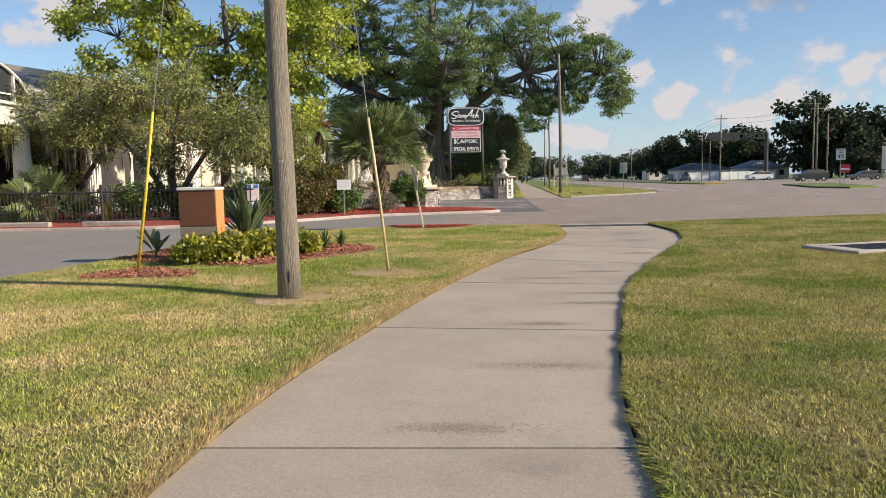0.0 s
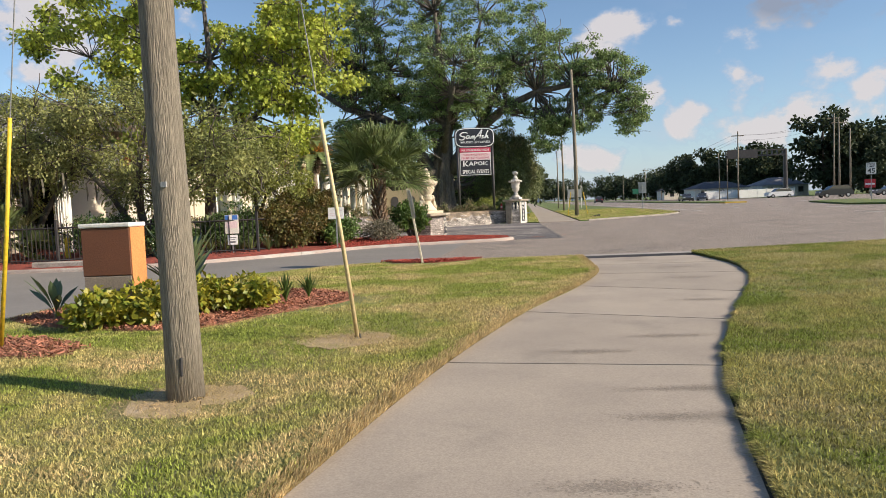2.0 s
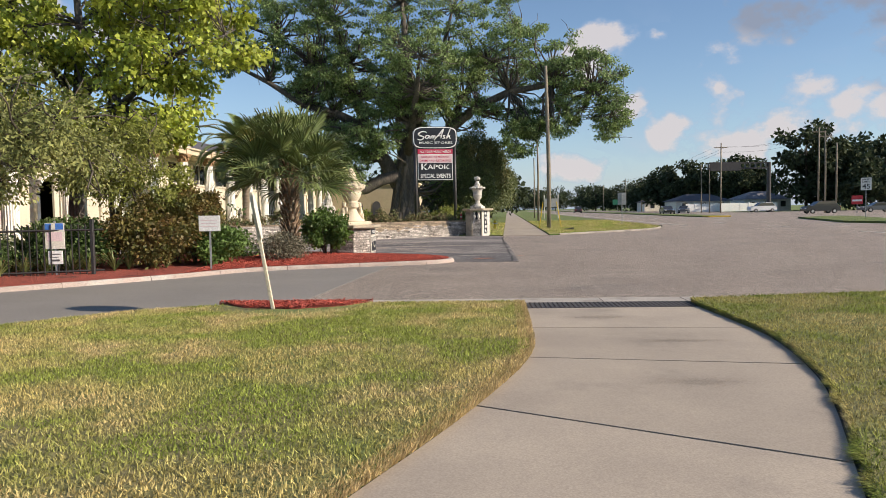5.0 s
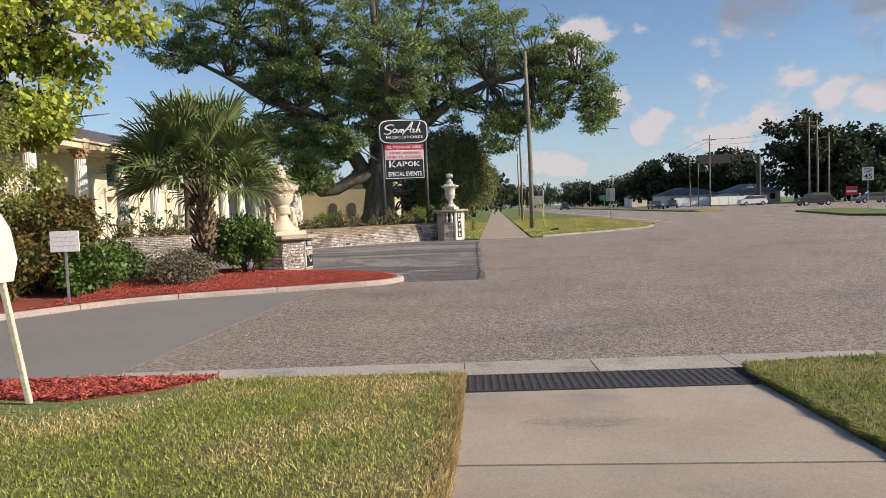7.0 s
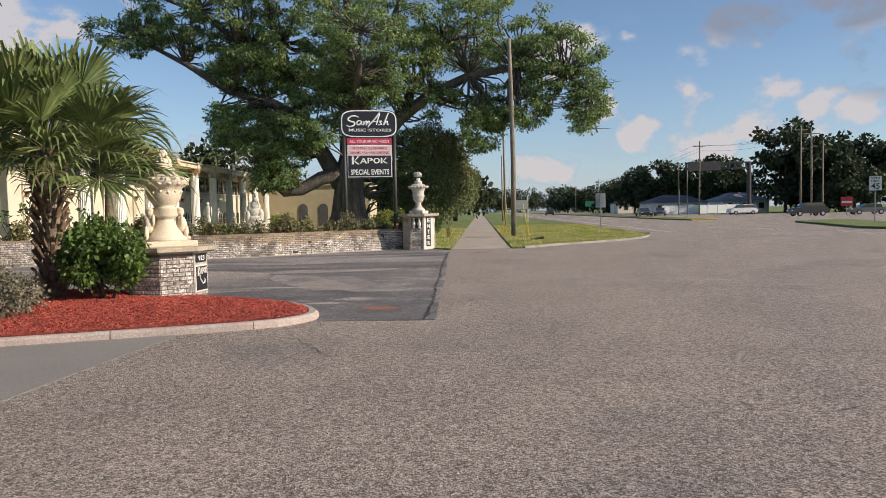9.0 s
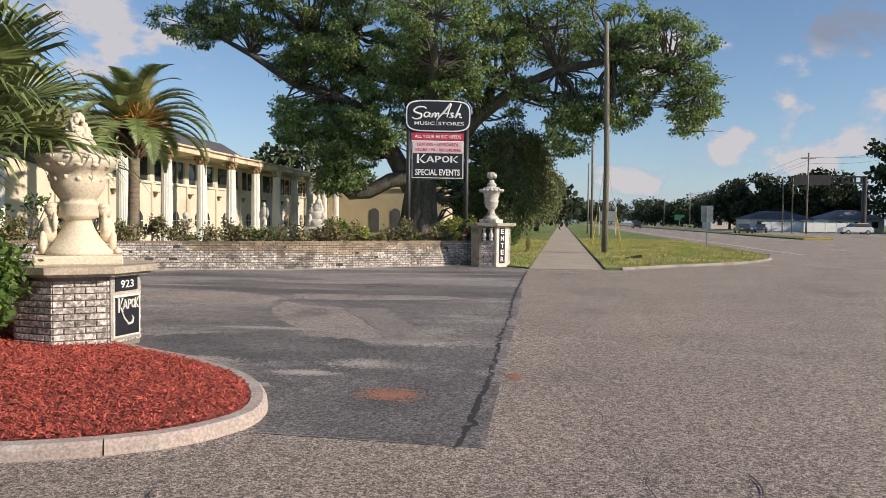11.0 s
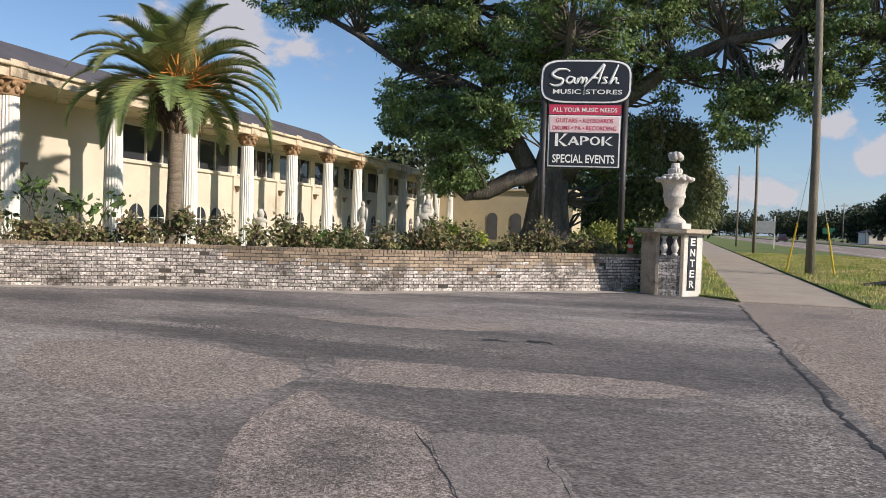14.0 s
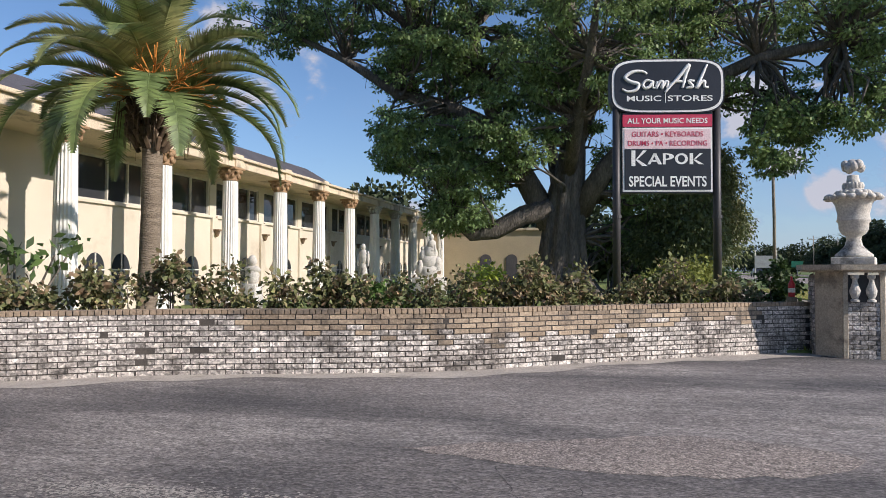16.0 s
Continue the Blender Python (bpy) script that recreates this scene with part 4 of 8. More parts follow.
o = [(-4.9, 20.45), (-4.3, 19.85), (-3.6, 19.7), (-3.0, 19.95), (-2.6, 20.38), (-3.7, 20.42)]
tagged(part("sign_bed", Build().prism(o, 0.0, 0.055), MULCH), "small red mulch bed round the sign post", "mulch bed", kind="structure")
chips("mulch_chips", o, 6000, 0.053, 0.02, MULCH_CHIP, "loose red mulch chips", 33)

# storm drain in the east lawn
drain = empty("storm_drain", "concrete storm drain with a steel grate set in the lawn", "drain", (3.75, 12.75, 0.10), 18)
b = Build()
b.box(-0.95, -0.55, -0.1, 0.95, -0.40, 0.04, 0.01).box(-0.95, 0.40, -0.1, 0.95, 0.55, 0.04, 0.01).box(-0.95, -0.4, -0.1, -0.62, 0.4, 0.038, 0.01).box(0.8, -0.4, -0.1, 0.95, 0.4, 0.038, 0.01)
part("frame", b, KERB, drain)
b = Build()
for k in range(22):
    b.box(-0.6 + k * 0.064, -0.4, -0.02, -0.575 + k * 0.064, 0.4, 0.03)
part("grate", b, STEEL_DARK, drain)
# Black block painted as the shade under the grate
part("pit", Build().box(-0.62, -0.4, -0.08, 0.8, 0.4, -0.04), DARK, drain)

# second pavement, its verges and the main road's edge
pav2 = tagged(new("pavement_north"), "straight worn concrete pavement beside a grass verge", "pavement", kind="structure")
y = 46.45
while y < 150:
    x0, x1 = along(0.15, y), along(2.45, y)
    u0, u1 = along(0.15, y + 1.8), along(2.45, y + 1.8)
    part("slab", Build().prism([(x0, y), (x1, y), (u1, y + 1.785), (u0, y + 1.785)], -0.05, 0.02), CONCRETE, pav2)
    y += 1.8
part("far_run", Build().prism([(along(0.15, y), y), (along(2.45, y), y), (along(2.45, 400), 400), (along(0.15, 400), 400)], -0.05, 0.02), CONCRETE, pav2)
part("joint_bed", Build().prism([(along(0.2, 46.5), 46.5), (along(2.4, 46.5), 46.5), (along(2.4, 150), 150), (along(0.2, 150), 150)], -0.05, 0.008), TAR, pav2)
verge = [(along(2.47, 46.9), 46.6)] + [(x, y) for x, y, _ in smooth_line([(3.0, 46.7, 0), (4.9, 48.75, 0), (6.9, 50.6, 0), (8.8, 52.9, 0), (10.3, 56, 0), (11.0, 60, 0), (11.3, 65, 0)], 1.0)] + [(along(10.6, 120), 120), (along(10.6, 420), 420), (along(2.47, 420), 420)]
tagged(part("grass_verge", Build().prism(verge, -0.05, 0.06), FAR_GRASS), "green mown grass verge beside the main road", "verge", kind="structure")
west_verge = [(-1.0, 47.7), (0.1, 46.5), (along(0.13, 400), 400), (-45, 400), (-45, 36), (-18, 40.2), (-12.4, 42.3), (-10.3, 43.4), (-7.2, 44.5), (-5.2, 45.8), (-2.7, 47.5)]
tagged(part("grounds", Build().prism(west_verge, -0.05, 0.05), FAR_GRASS), "planted grounds with grass round the building", "ground", kind="structure")
kerb_run("verge_kerb", [(3.0, 46.66), (4.9, 48.7), (6.95, 50.55), (8.85, 52.85), (10.36, 56), (11.06, 60), (11.36, 65), (along(10.7, 120), 120)], 0.09, 0.16, KERB_OLD, "worn low concrete kerb along the verge", 3.0)


def verge_tufts(name, outline, count, region, seed, label):
    rng = np.random.default_rng(seed)
    x = region[0] + rng.random(count) * (region[2] - region[0])
    y = region[1] + rng.random(count) * (region[3] - region[1])
    k = inside(x, y, outline)
    x, y = x[k], y[k]
    n = len(x)
    a, h, w = rng.random(n) * 6.283, 0.05 + 0.08 * rng.random(n), 0.012
    z = np.full(n, 0.045)
    l = rng.normal(size=n) * 0.05
    v = np.stack([np.stack([x - np.cos(a) * w, y - np.sin(a) * w, z], 1), np.stack([x + np.cos(a) * w, y + np.sin(a) * w, z], 1), np.stack([x + l, y + l, z + h], 1)], 1).reshape(-1, 3)
    tagged(new(name, fast_mesh(name, v, np.arange(len(v)).reshape(-1, 3), GRASS)), label, "grass", kind="stuff")


verge_tufts("verge_grass", verge, 60000, (2, 46, 13, 85), 41, "mown grass of the roadside verge")
verge_tufts("verge_grass", west_verge, 16000, (-2.7, 46, 2, 80), 42, "dry grass strip beside the pavement")


# road markings
def stripe(name, x0, y0, x1, y1, w, material=None):
    d = Vector((x1 - x0, y1 - y0, 0)).normalized()
    s = Vector((-d.y, d.x, 0)) * w / 2
    o = [(x0 - s.x, y0 - s.y), (x1 - s.x, y1 - s.y), (x1 + s.x, y1 + s.y), (x0 + s.x, y0 + s.y)]
    tagged(part(name, Build().prism(o[::-1] if s.cross(d).z > 0 else o, 0.001, 0.009), material or ROAD_WHITE), "worn white painted road line", "road marking", "road lines", "structure")


stripe("edge_line", 13.2, 60.5, along(12.6, 200), 200, 0.18)
for lane in (17.2, 20.8, 28.5, 32.0):
    for k in range(14):
        y = 42 + k * 12.2
        stripe("lane_line", along(lane, y), y, along(lane, y + 3.4), y + 3.4, 0.14)
# raised median with a yellow nose, and the far verge
def median(pts, name, label):
    tagged(part(name, Build().prism(pts, -0.05, 0.14), FAR_GRASS), label, "median", kind="structure")


median([(along(24.0, 98), 98), (along(26.6, 98), 98), (along(27.2, 103), 103), (along(27.2, 420), 420), (along(23.4, 420), 420), (along(23.4, 103), 103)], "median", "low grassy road median")
tagged(part("median_nose", Build().prism([(along(24.0, 96), 96), (along(26.6, 96), 96), (along(26.9, 97.9), 97.9), (along(23.8, 97.9), 97.9)], -0.05, 0.15), ROAD_YELLOW), "yellow painted kerb nose of the median", "kerb", kind="structure")
median([(along(25.0, 58), 58), (along(28.0, 60), 60), (along(33.5, 80), 80), (along(33.5, 84), 84), (along(28, 80), 80), (along(24, 62), 62)], "median", "grassy traffic island with a sign post")

# grime on the slabs of the first pavement
for k, (cx, cy, rx, ry) in enumerate(((-1.9, 6.2, 0.42, 0.07), (-1.75, 7.6, 0.3, 0.05), (-1.2, 8.6, 0.35, 0.05), (-1.0, 9.2, 0.38, 0.04), (-0.7, 11.0, 0.35, 0.05), (-1.5, 10.4, 0.3, 0.05), (0.2, 13.2, 0.3, 0.07), (0.6, 15.6, 0.35, 0.08), (0.9, 17.3, 0.4, 0.06), (0.4, 18.9, 0.35, 0.09), (-2.4, 5.0, 0.3, 0.05))):
    stain("pavement_stain", cx, cy, rx, ry * 1.6, PAVE_STAIN, "faint dark grime on the concrete pavement", 70 + k, 650, 0.007, 0.0188)

# ---- brick garden wall ----
WALL = smooth_line([(-30, 36.4, 0), (-18, 39.5, 0), (-12.4, 41.65, 0), (-10.3, 42.85, 0), (-7.2, 44.0, 0), (-5.2, 45.45, 0), (-2.75, 47.2, 0), (-1.75, 47.8, 0)], 0.1)
COURSE, LENGTH = 0.069, 0.213


def brick_mesh(name, l, d, h, material):
    g = 0.007
    return Build().box(-l / 2 + g, 0, g, l / 2 - g, d, h - g, 0.004).mesh(name, material)


def wall_at(s):
    """The place and heading at s metres from the wall's east end."""
    acc = 0.0
    for p, q in zip(WALL[::-1], WALL[::-1][1:]):
        d = (Vector(q) - Vector(p)).length
        if acc + d >= s:
            return Vector(p).lerp(Vector(q), (s - acc) / d), (Vector(p) - Vector(q)).normalized()
        acc += d
    return Vector(WALL[0]), Vector((1, 0, 0))


brick_wall = tagged(new("wall_garden"), "low curving brick garden wall, limewashed and soot-stained", "wall", kind="structure")
core = []
for s in np.arange(0, 27, 0.4):
    p, d = wall_at(s)
    nrm = Vector((-d.y, d.x, 0))
    core.append([tuple(p + nrm * a + Vector((0, 0, z))) for a, z in ((0.008, -0.05), (0.008, 0.757), (0.19, 0.757), (0.19, -0.05))])
part("core", Build().ribbon(core), MORTAR, brick_wall)
one = brick_mesh("brick", LENGTH, 0.09, COURSE, BRICK)
one_brown = brick_mesh("brown_brick", LENGTH, 0.09, COURSE, BRICK_BROWN_ONE)
far_bricks, brown, placed = Build(), Build(), 0
rng = np.random.default_rng(5)
for row in range(11):
    for k in range(120):
        s = 0.12 + k * LENGTH + (LENGTH / 2 if row % 2 else 0)
        if s > 26:
            break
        p, d = wall_at(s)
        a = math.degrees(math.atan2(d.y, d.x))
        out = rng.normal() * 0.003
        m = pose(p.x + d.y * out, p.y - d.x * out, row * COURSE, 0, rng.normal() * 0.4, a + rng.normal() * 0.5)
        washed = row > 6.4 + 1.2 * math.sin(s * 0.9) + rng.normal() * 0.9 and 1.0 < s < 9.0
        if 2.0 < s < 8.0 and placed < 300:
            ob = new("brick", one_brown if washed else one)
            ob.parent, ob.matrix_basis = brick_wall, m
            placed += 1
        else:
            (brown if washed else far_bricks).box(-LENGTH / 2 + 0.007, 0, 0.007, LENGTH / 2 - 0.007, 0.09, COURSE - 0.007, 0, m)
tagged(part("brickwork", far_bricks, BRICK_STUFF, brick_wall), kind="stuff")
tagged(part("brown_brickwork", brown, BRICK_BROWN, brick_wall, "brown upper bricks"), kind="stuff")
strip = []
for s in np.arange(0.2, 24, 0.25):
    p, d = wall_at(s)
    nrm = Vector((d.y, -d.x, 0))
    w = 0.42 + 0.12 * math.sin(s * 1.3) + 0.08 * math.sin(s * 4.1)
    strip.append([tuple(p + nrm * -0.02 + Vector((0, 0, 0.009))), tuple(p + nrm * w + Vector((0, 0, 0.009)))])
tagged(part("wall_footing_strip", Build().ribbon(strip), KERB), "pale dusty strip along the foot of the garden wall", "paving", kind="structure")
cap = Build()
for k in range(340):
    s = 0.05 + k * 0.0775
    p, d = wall_at(s)
    m = pose(p.x, p.y, 0.757 + rng.normal() * 0.002, 0, 0, math.degrees(math.atan2(d.y, d.x)))
    cap.box(-0.034, -0.012, 0.0, 0.034, 0.20, 0.062, 0.004, m)
tagged(part("coping", cap, ROWLOCK, brick_wall), kind="stuff")


# ---- gate piers ----
def octagon(ap, turn):
    r = ap / math.cos(math.pi / 8)
    return [(r * math.cos(radians(turn + 22.5 + 45 * k)), r * math.sin(radians(turn + 22.5 + 45 * k))) for k in range(8)]


def pier(name, at, turn, ap, height, cap_z, cap_h, label, brick_mat, skip=(), stone_faces=()):
    """An eight-sided brick pier with a projecting cap. turn: the heading of its first face."""
    top = empty(name, label, "gate pier", at)
    part("core", Build().prism(octagon(ap - 0.012, turn), -0.05, height), MORTAR_PALE, top)
    side = 2 * ap * math.tan(math.pi / 8)
    c = 0.0715
    full = brick_mesh("brick", side / 2.5, 0.05, c, brick_mat)
    half = brick_mesh("brick_half", side / 5, 0.05, c, brick_mat)
    for face in range(8):
        ang = turn + 45 * face
        n = Vector((math.cos(radians(ang)), math.sin(radians(ang)), 0))
        t = Vector((-n.y, n.x, 0))
        if face in stone_faces or face in skip:
            continue
        for row in range(int(height / c)):
            units = [(full, 0.2, 1), (full, 0.6, 1), (half, 0.9, 0)] if row % 2 else [(half, 0.1, 0), (full, 0.4, 1), (full, 0.8, 1)]
            for me, u, _ in units:
                p = n * (ap + 0.004) + t * ((u - 0.5) * side)
                ob = new("brick", me)
                ob.parent = top
                ob.matrix_basis = pose(p.x, p.y, row * c, 0, 0, ang + 90)
    part("cap", Build().prism(octagon(ap + 0.17, turn), cap_z - cap_h, cap_z).prism(octagon(ap + 0.11, turn), cap_z - cap_h - 0.035, cap_z - cap_h), CAP_STONE, top, "projecting weathered stone cap")
    return top, side


def on_face(parent, b, material, name, ang, ap, z, u=0.0, label=""):
    """Hangs a part, built in the xz plane and facing -y, on a pier's face."""
    ob = part(name, b, material, parent, label)
    n = Vector((math.cos(radians(ang)), math.sin(radians(ang)), 0))
    t = Vector((-n.y, n.x, 0))
    p = n * ap + t * u
    ob.matrix_basis = pose(p.x, p.y, z, 0, 0, ang + 90)
    return ob


def plain_shapes(b, row, y0, y1):
    """Upright bars with wedges, triangles, half rounds and rings in a row, in the xz plane: (kind, x, z, width, height)."""
    def slab(pts):
        n = len(pts)
        b.add([(x, y0, z) for x, z in pts] + [(x, y1, z) for x, z in pts], [tuple(range(n)), tuple(range(2 * n - 1, n - 1, -1))] + [((k + 1) % n, k, n + k, n + (k + 1) % n) for k in range(n)])

    for kind, x, z, w, h in row:
        t = 0.24 * w
        if kind != "ring" and kind != "peak":
            slab([(x, z), (x + t, z), (x + t, z + h), (x, z + h)])
        if kind == "wedge":
            slab([(x + t, z + 0.42 * h), (x + t * 1.7, z + 0.42 * h), (x + w, z), (x + w, z), (x + w * 0.72, z)][:3] + [(x + w * 0.66, z)])
            slab([(x + t, z + 0.38 * h), (x + t * 1.9, z + 0.52 * h), (x + w * 0.95, z + h), (x + w * 0.70, z + h)])
        if kind == "peak":
            slab([(x, z), (x + t * 0.8, z), (x + w * 0.60, z + h), (x + w * 0.44, z + h)])
            slab([(x + w - t * 1.1, z), (x + w, z), (x + w * 0.60, z + h), (x + w * 0.40, z + h)])
            slab([(x + w * 0.2, z + 0.24 * h), (x + w * 0.8, z + 0.24 * h), (x + w * 0.74, z + 0.40 * h), (x + w * 0.26, z + 0.40 * h)])
        if kind in ("ring", "round"):
            cx, cz, rx, rz, a0, a1 = (x + w / 2, z + h / 2, w / 2, h / 2, 0, 2 * math.pi) if kind == "ring" else (x + t, z + 0.70 * h, w - t, 0.30 * h, -math.pi / 2, math.pi / 2)
            n = 20
            for k in range(n):
                p, q = a0 + (a1 - a0) * k / n, a0 + (a1 - a0) * (k + 1) / n
                i_ = 0.56 if kind == "ring" else 0.45
                slab([(cx + rx * i_ * math.cos(p), cz + rz * 0.68 * math.sin(p)), (cx + rx * math.cos(p), cz + rz * math.sin(p)), (cx + rx * math.cos(q), cz + rz * math.sin(q)), (cx + rx * i_ * math.cos(q), cz + rz * 0.68 * math.sin(q))])
    return b


P1, P1_TURN, P1_AP = (-4.90, 31.54, 0.10), -55.0, 0.63
pier1, side1 = pier("gate_pier", P1, P1_TURN, P1_AP, 0.76, 0.865, 0.075, "eight-sided pale brick gate pier with house number and name plates", BRICK)
face = P1_TURN + 45
on_face(pier1, Build().box(-0.23, -0.012, -0.36, 0.23, 0.01, 0.37, 0.004), KERB, "sign_backing", face, P1_AP + 0.012, 0.40, 0, "grey rendered backing for the plates")
on_face(pier1, Build().box(-0.17, -0.012, -0.075, 0.17, 0.01, 0.075, 0.003), SIGN_BLACK, "number_plate", face, P1_AP + 0.026, 0.655, 0, "black plate with white house number")
on_face(pier1, text_mesh("923", 0.085, WHITE, 0.2, bold=0.01), None, "number", face, P1_AP + 0.042, 0.655)
on_face(pier1, Build().box(-0.205, -0.012, -0.235, 0.205, 0.01, 0.235, 0.003), OFF_WHITE, "plate_border", face, P1_AP + 0.024, 0.30, 0, "thin white border")
on_face(pier1, Build().box(-0.18, -0.012, -0.21, 0.18, 0.01, 0.21, 0.003), SIGN_BLACK, "name_plate", face, P1_AP + 0.034, 0.30, 0, "black plate with a pale swash emblem")
b = plain_shapes(Build(), (("wedge", -0.155, -0.01, 0.085, 0.16), ("peak", -0.085, 0.02, 0.075, 0.11), ("round", -0.005, 0.02, 0.055, 0.11), ("ring", 0.045, 0.025, 0.062, 0.10), ("wedge", 0.105, 0.02, 0.06, 0.12)), -0.012, 0)
b.tube([(-0.1, -0.008, 0.0), (-0.06, -0.008, -0.08), (0.0, -0.008, -0.15), (0.06, -0.008, -0.14), (0.08, -0.008, -0.09), (0.055, -0.008, -0.06)], [0.006, 0.012, 0.016, 0.014, 0.011, 0.004], 6)
on_face(pier1, b, OFF_WHITE, "emblem", face, P1_AP + 0.046, 0.355)

P2, P2_TURN, P2_AP = (-1.17, 47.62, 0.0), -95.0, 0.62
pier2, side2 = pier("gate_pier", P2, P2_TURN, P2_AP, 1.26, 1.42, 0.085, "eight-sided whitewashed brick gate pier with a lettered side board", BRICK, skip=(0, 1), stone_faces=(7,))
s = side2
b = Build()
one_b = brick_mesh("brick", s / 2.5, 0.05, 0.0715, BRICK)
for row in range(12):                    # front face, up to the balusters
    for u in ((0.2, 0.6, 0.9) if row % 2 else (0.1, 0.4, 0.8)):
        w = 0.4 if 0.15 < u < 0.85 else 0.2
        on_face(pier2, Build().box(-s * w / 2 + 0.005, 0, 0.005, s * w / 2 - 0.005, 0.05, 0.0665, 0.004), BRICK, "brick", P2_TURN, P2_AP + 0.004, row * 0.0715, (u - 0.5) * s)
# Flat panel; the shade behind the balusters is put into its dark colour
on_face(pier2, Build().box(-s * 0.4, 0.0, 0.86, s * 0.4, 0.03, 1.26), TAR, "recess", P2_TURN, P2_AP + 0.012, 0, 0, "flat dark panel painted as shade behind the balusters")
for u in (-0.12, 0.10):
    on_face(pier2, Build().lathe([(0.062, 0), (0.062, 0.03), (0.04, 0.045), (0.072, 0.12), (0.078, 0.17), (0.05, 0.25), (0.036, 0.30), (0.036, 0.34), (0.058, 0.36), (0.06, 0.40)], 14, (0, 0.0, 0.86)), STATUE_WHITE, "baluster", P2_TURN, P2_AP + 0.02, 0, u, "short turned stone baluster")
for u in (-0.5, 0.5):
    on_face(pier2, Build().box(-0.035, -0.012, 0, 0.035, 0.05, 1.3, 0.005), CAP_STONE, "corner_strip", P2_TURN, P2_AP, 0, u * s * 0.96)
on_face(pier2, Build().box(-s / 2 + 0.03, -0.01, 0, s / 2 - 0.03, 0.03, 1.3, 0.004), CAP_STONE, "stone_panel", P2_TURN - 45, P2_AP, 0, 0, "pale stone side panel")
on_face(pier2, Build().box(-s / 2 + 0.02, -0.012, 0.0, s / 2 - 0.01, 0.03, 1.32, 0.004), OFF_WHITE, "board", P2_TURN + 45, P2_AP + 0.006, 0, 0, "white painted board")
on_face(pier2, Build().box(-0.11, -0.01, 0.13, 0.11, 0.01, 1.27, 0.003), SIGN_BLACK, "letter_panel", P2_TURN + 45, P2_AP + 0.022, 0, -0.02, "black panel with white letters")
for k, ch in enumerate("ENTER"):
    on_face(pier2, text_mesh(ch, 0.155, WHITE, 0.125, bold=0.02), None, "letter", P2_TURN + 45, P2_AP + 0.036, 1.15 - k * 0.222, -0.02)


def blobs(b, items, n=10):
    """Rounded lumps: each (x, y, z, rx, ry, rz)."""
    for x, y, z, rx, ry, rz in items:
        rings = []
        m = 7
        v, f = [], []
        for i in range(m):
            a = math.pi * (i + 0.001) / (m - 1 + 0.002)
            for k in range(n):
                t = 2 * math.pi * k / n
                w = 1 + 0.08 * math.sin(3 * t + i * 1.7 + x * 40)
                v.append((x + rx * w * math.sin(a) * math.cos(t), y + ry * w * math.sin(a) * math.sin(t), z + rz * math.cos(a)))
        f = [(i * n + k, (i + 1) * n + k, (i + 1) * n + (k + 1) % n, i * n + (k + 1) % n) for i in range(m - 1) for k in range(n)]
        b.add(v, f)
    return b


def fruit_pile(b, z, r, h, seed):
    rng = np.random.default_rng(seed)
    items = []
    for k in range(60):
        t = rng.random()
        rr = r * (1 - t) ** 0.8
        a = rng.random() * 6.283
        items.append((rr * math.cos(a), rr * math.sin(a), z + t * h, 0.05 + 0.03 * rng.random(), 0.05 + 0.03 * rng.random(), 0.045 + 0.03 * rng.random()))
    return blobs(b, items, 8)


urn1 = empty("garden_urn", "large cream cast-stone urn with seated putti on a brick pier", "urn", (P1[0], P1[1], P1[2] + 0.865), -55)
part("plinth", Build().box(-0.44, -0.44, 0, 0.44, 0.44, 0.10, 0.015), STATUE, urn1)
b = Build().lathe([(0.36, 0.10), (0.36, 0.14), (0.31, 0.18), (0.235, 0.28), (0.175, 0.38), (0.145, 0.46), (0.145, 0.50), (0.20, 0.52), (0.215, 0.55), (0.20, 0.66), (0.215, 0.68), (0.17, 0.70), (0.20, 0.74), (0.27, 0.84), (0.295, 0.95), (0.295, 1.02), (0.36, 1.06), (0.41, 1.12), (0.425, 1.17), (0.40, 1.21), (0.30, 1.24), (0.24, 1.30), (0.15, 1.42), (0.08, 1.55)], 32)
part("body", b, STATUE, urn1, smooth=True)
b = Build()
for k in range(14):                      # swags and shell relief under the rim
    a = 2 * math.pi * k / 14
    blobs(b, [(0.37 * math.cos(a), 0.37 * math.sin(a), 1.10, 0.05, 0.05, 0.03), (0.285 * math.cos(a), 0.285 * math.sin(a), 0.95 + 0.02 * (k % 2), 0.03, 0.03, 0.03), (0.40 * math.cos(a + 0.2), 0.40 * math.sin(a + 0.2), 1.185, 0.05, 0.05, 0.022)], 8)
tagged(part("swag_relief", b, STATUE, urn1, smooth=True), kind="stuff")
rng = np.random.default_rng(3)
b = Build()
for k in range(90):                      # heaped fruit and leaves, narrowing upwards
    t = rng.random() ** 0.8
    rr = 0.19 * (1 - t) ** 0.9 + 0.02
    a = rng.random() * 6.283
    blobs(b, [(rr * math.cos(a), rr * math.sin(a), 1.22 + t * 0.46, 0.024 + 0.022 * rng.random(), 0.024 + 0.022 * rng.random(), 0.026 + 0.02 * rng.random())], 7)
tagged(part("heaped_fruit", b, STATUE, urn1, smooth=True), kind="stuff")
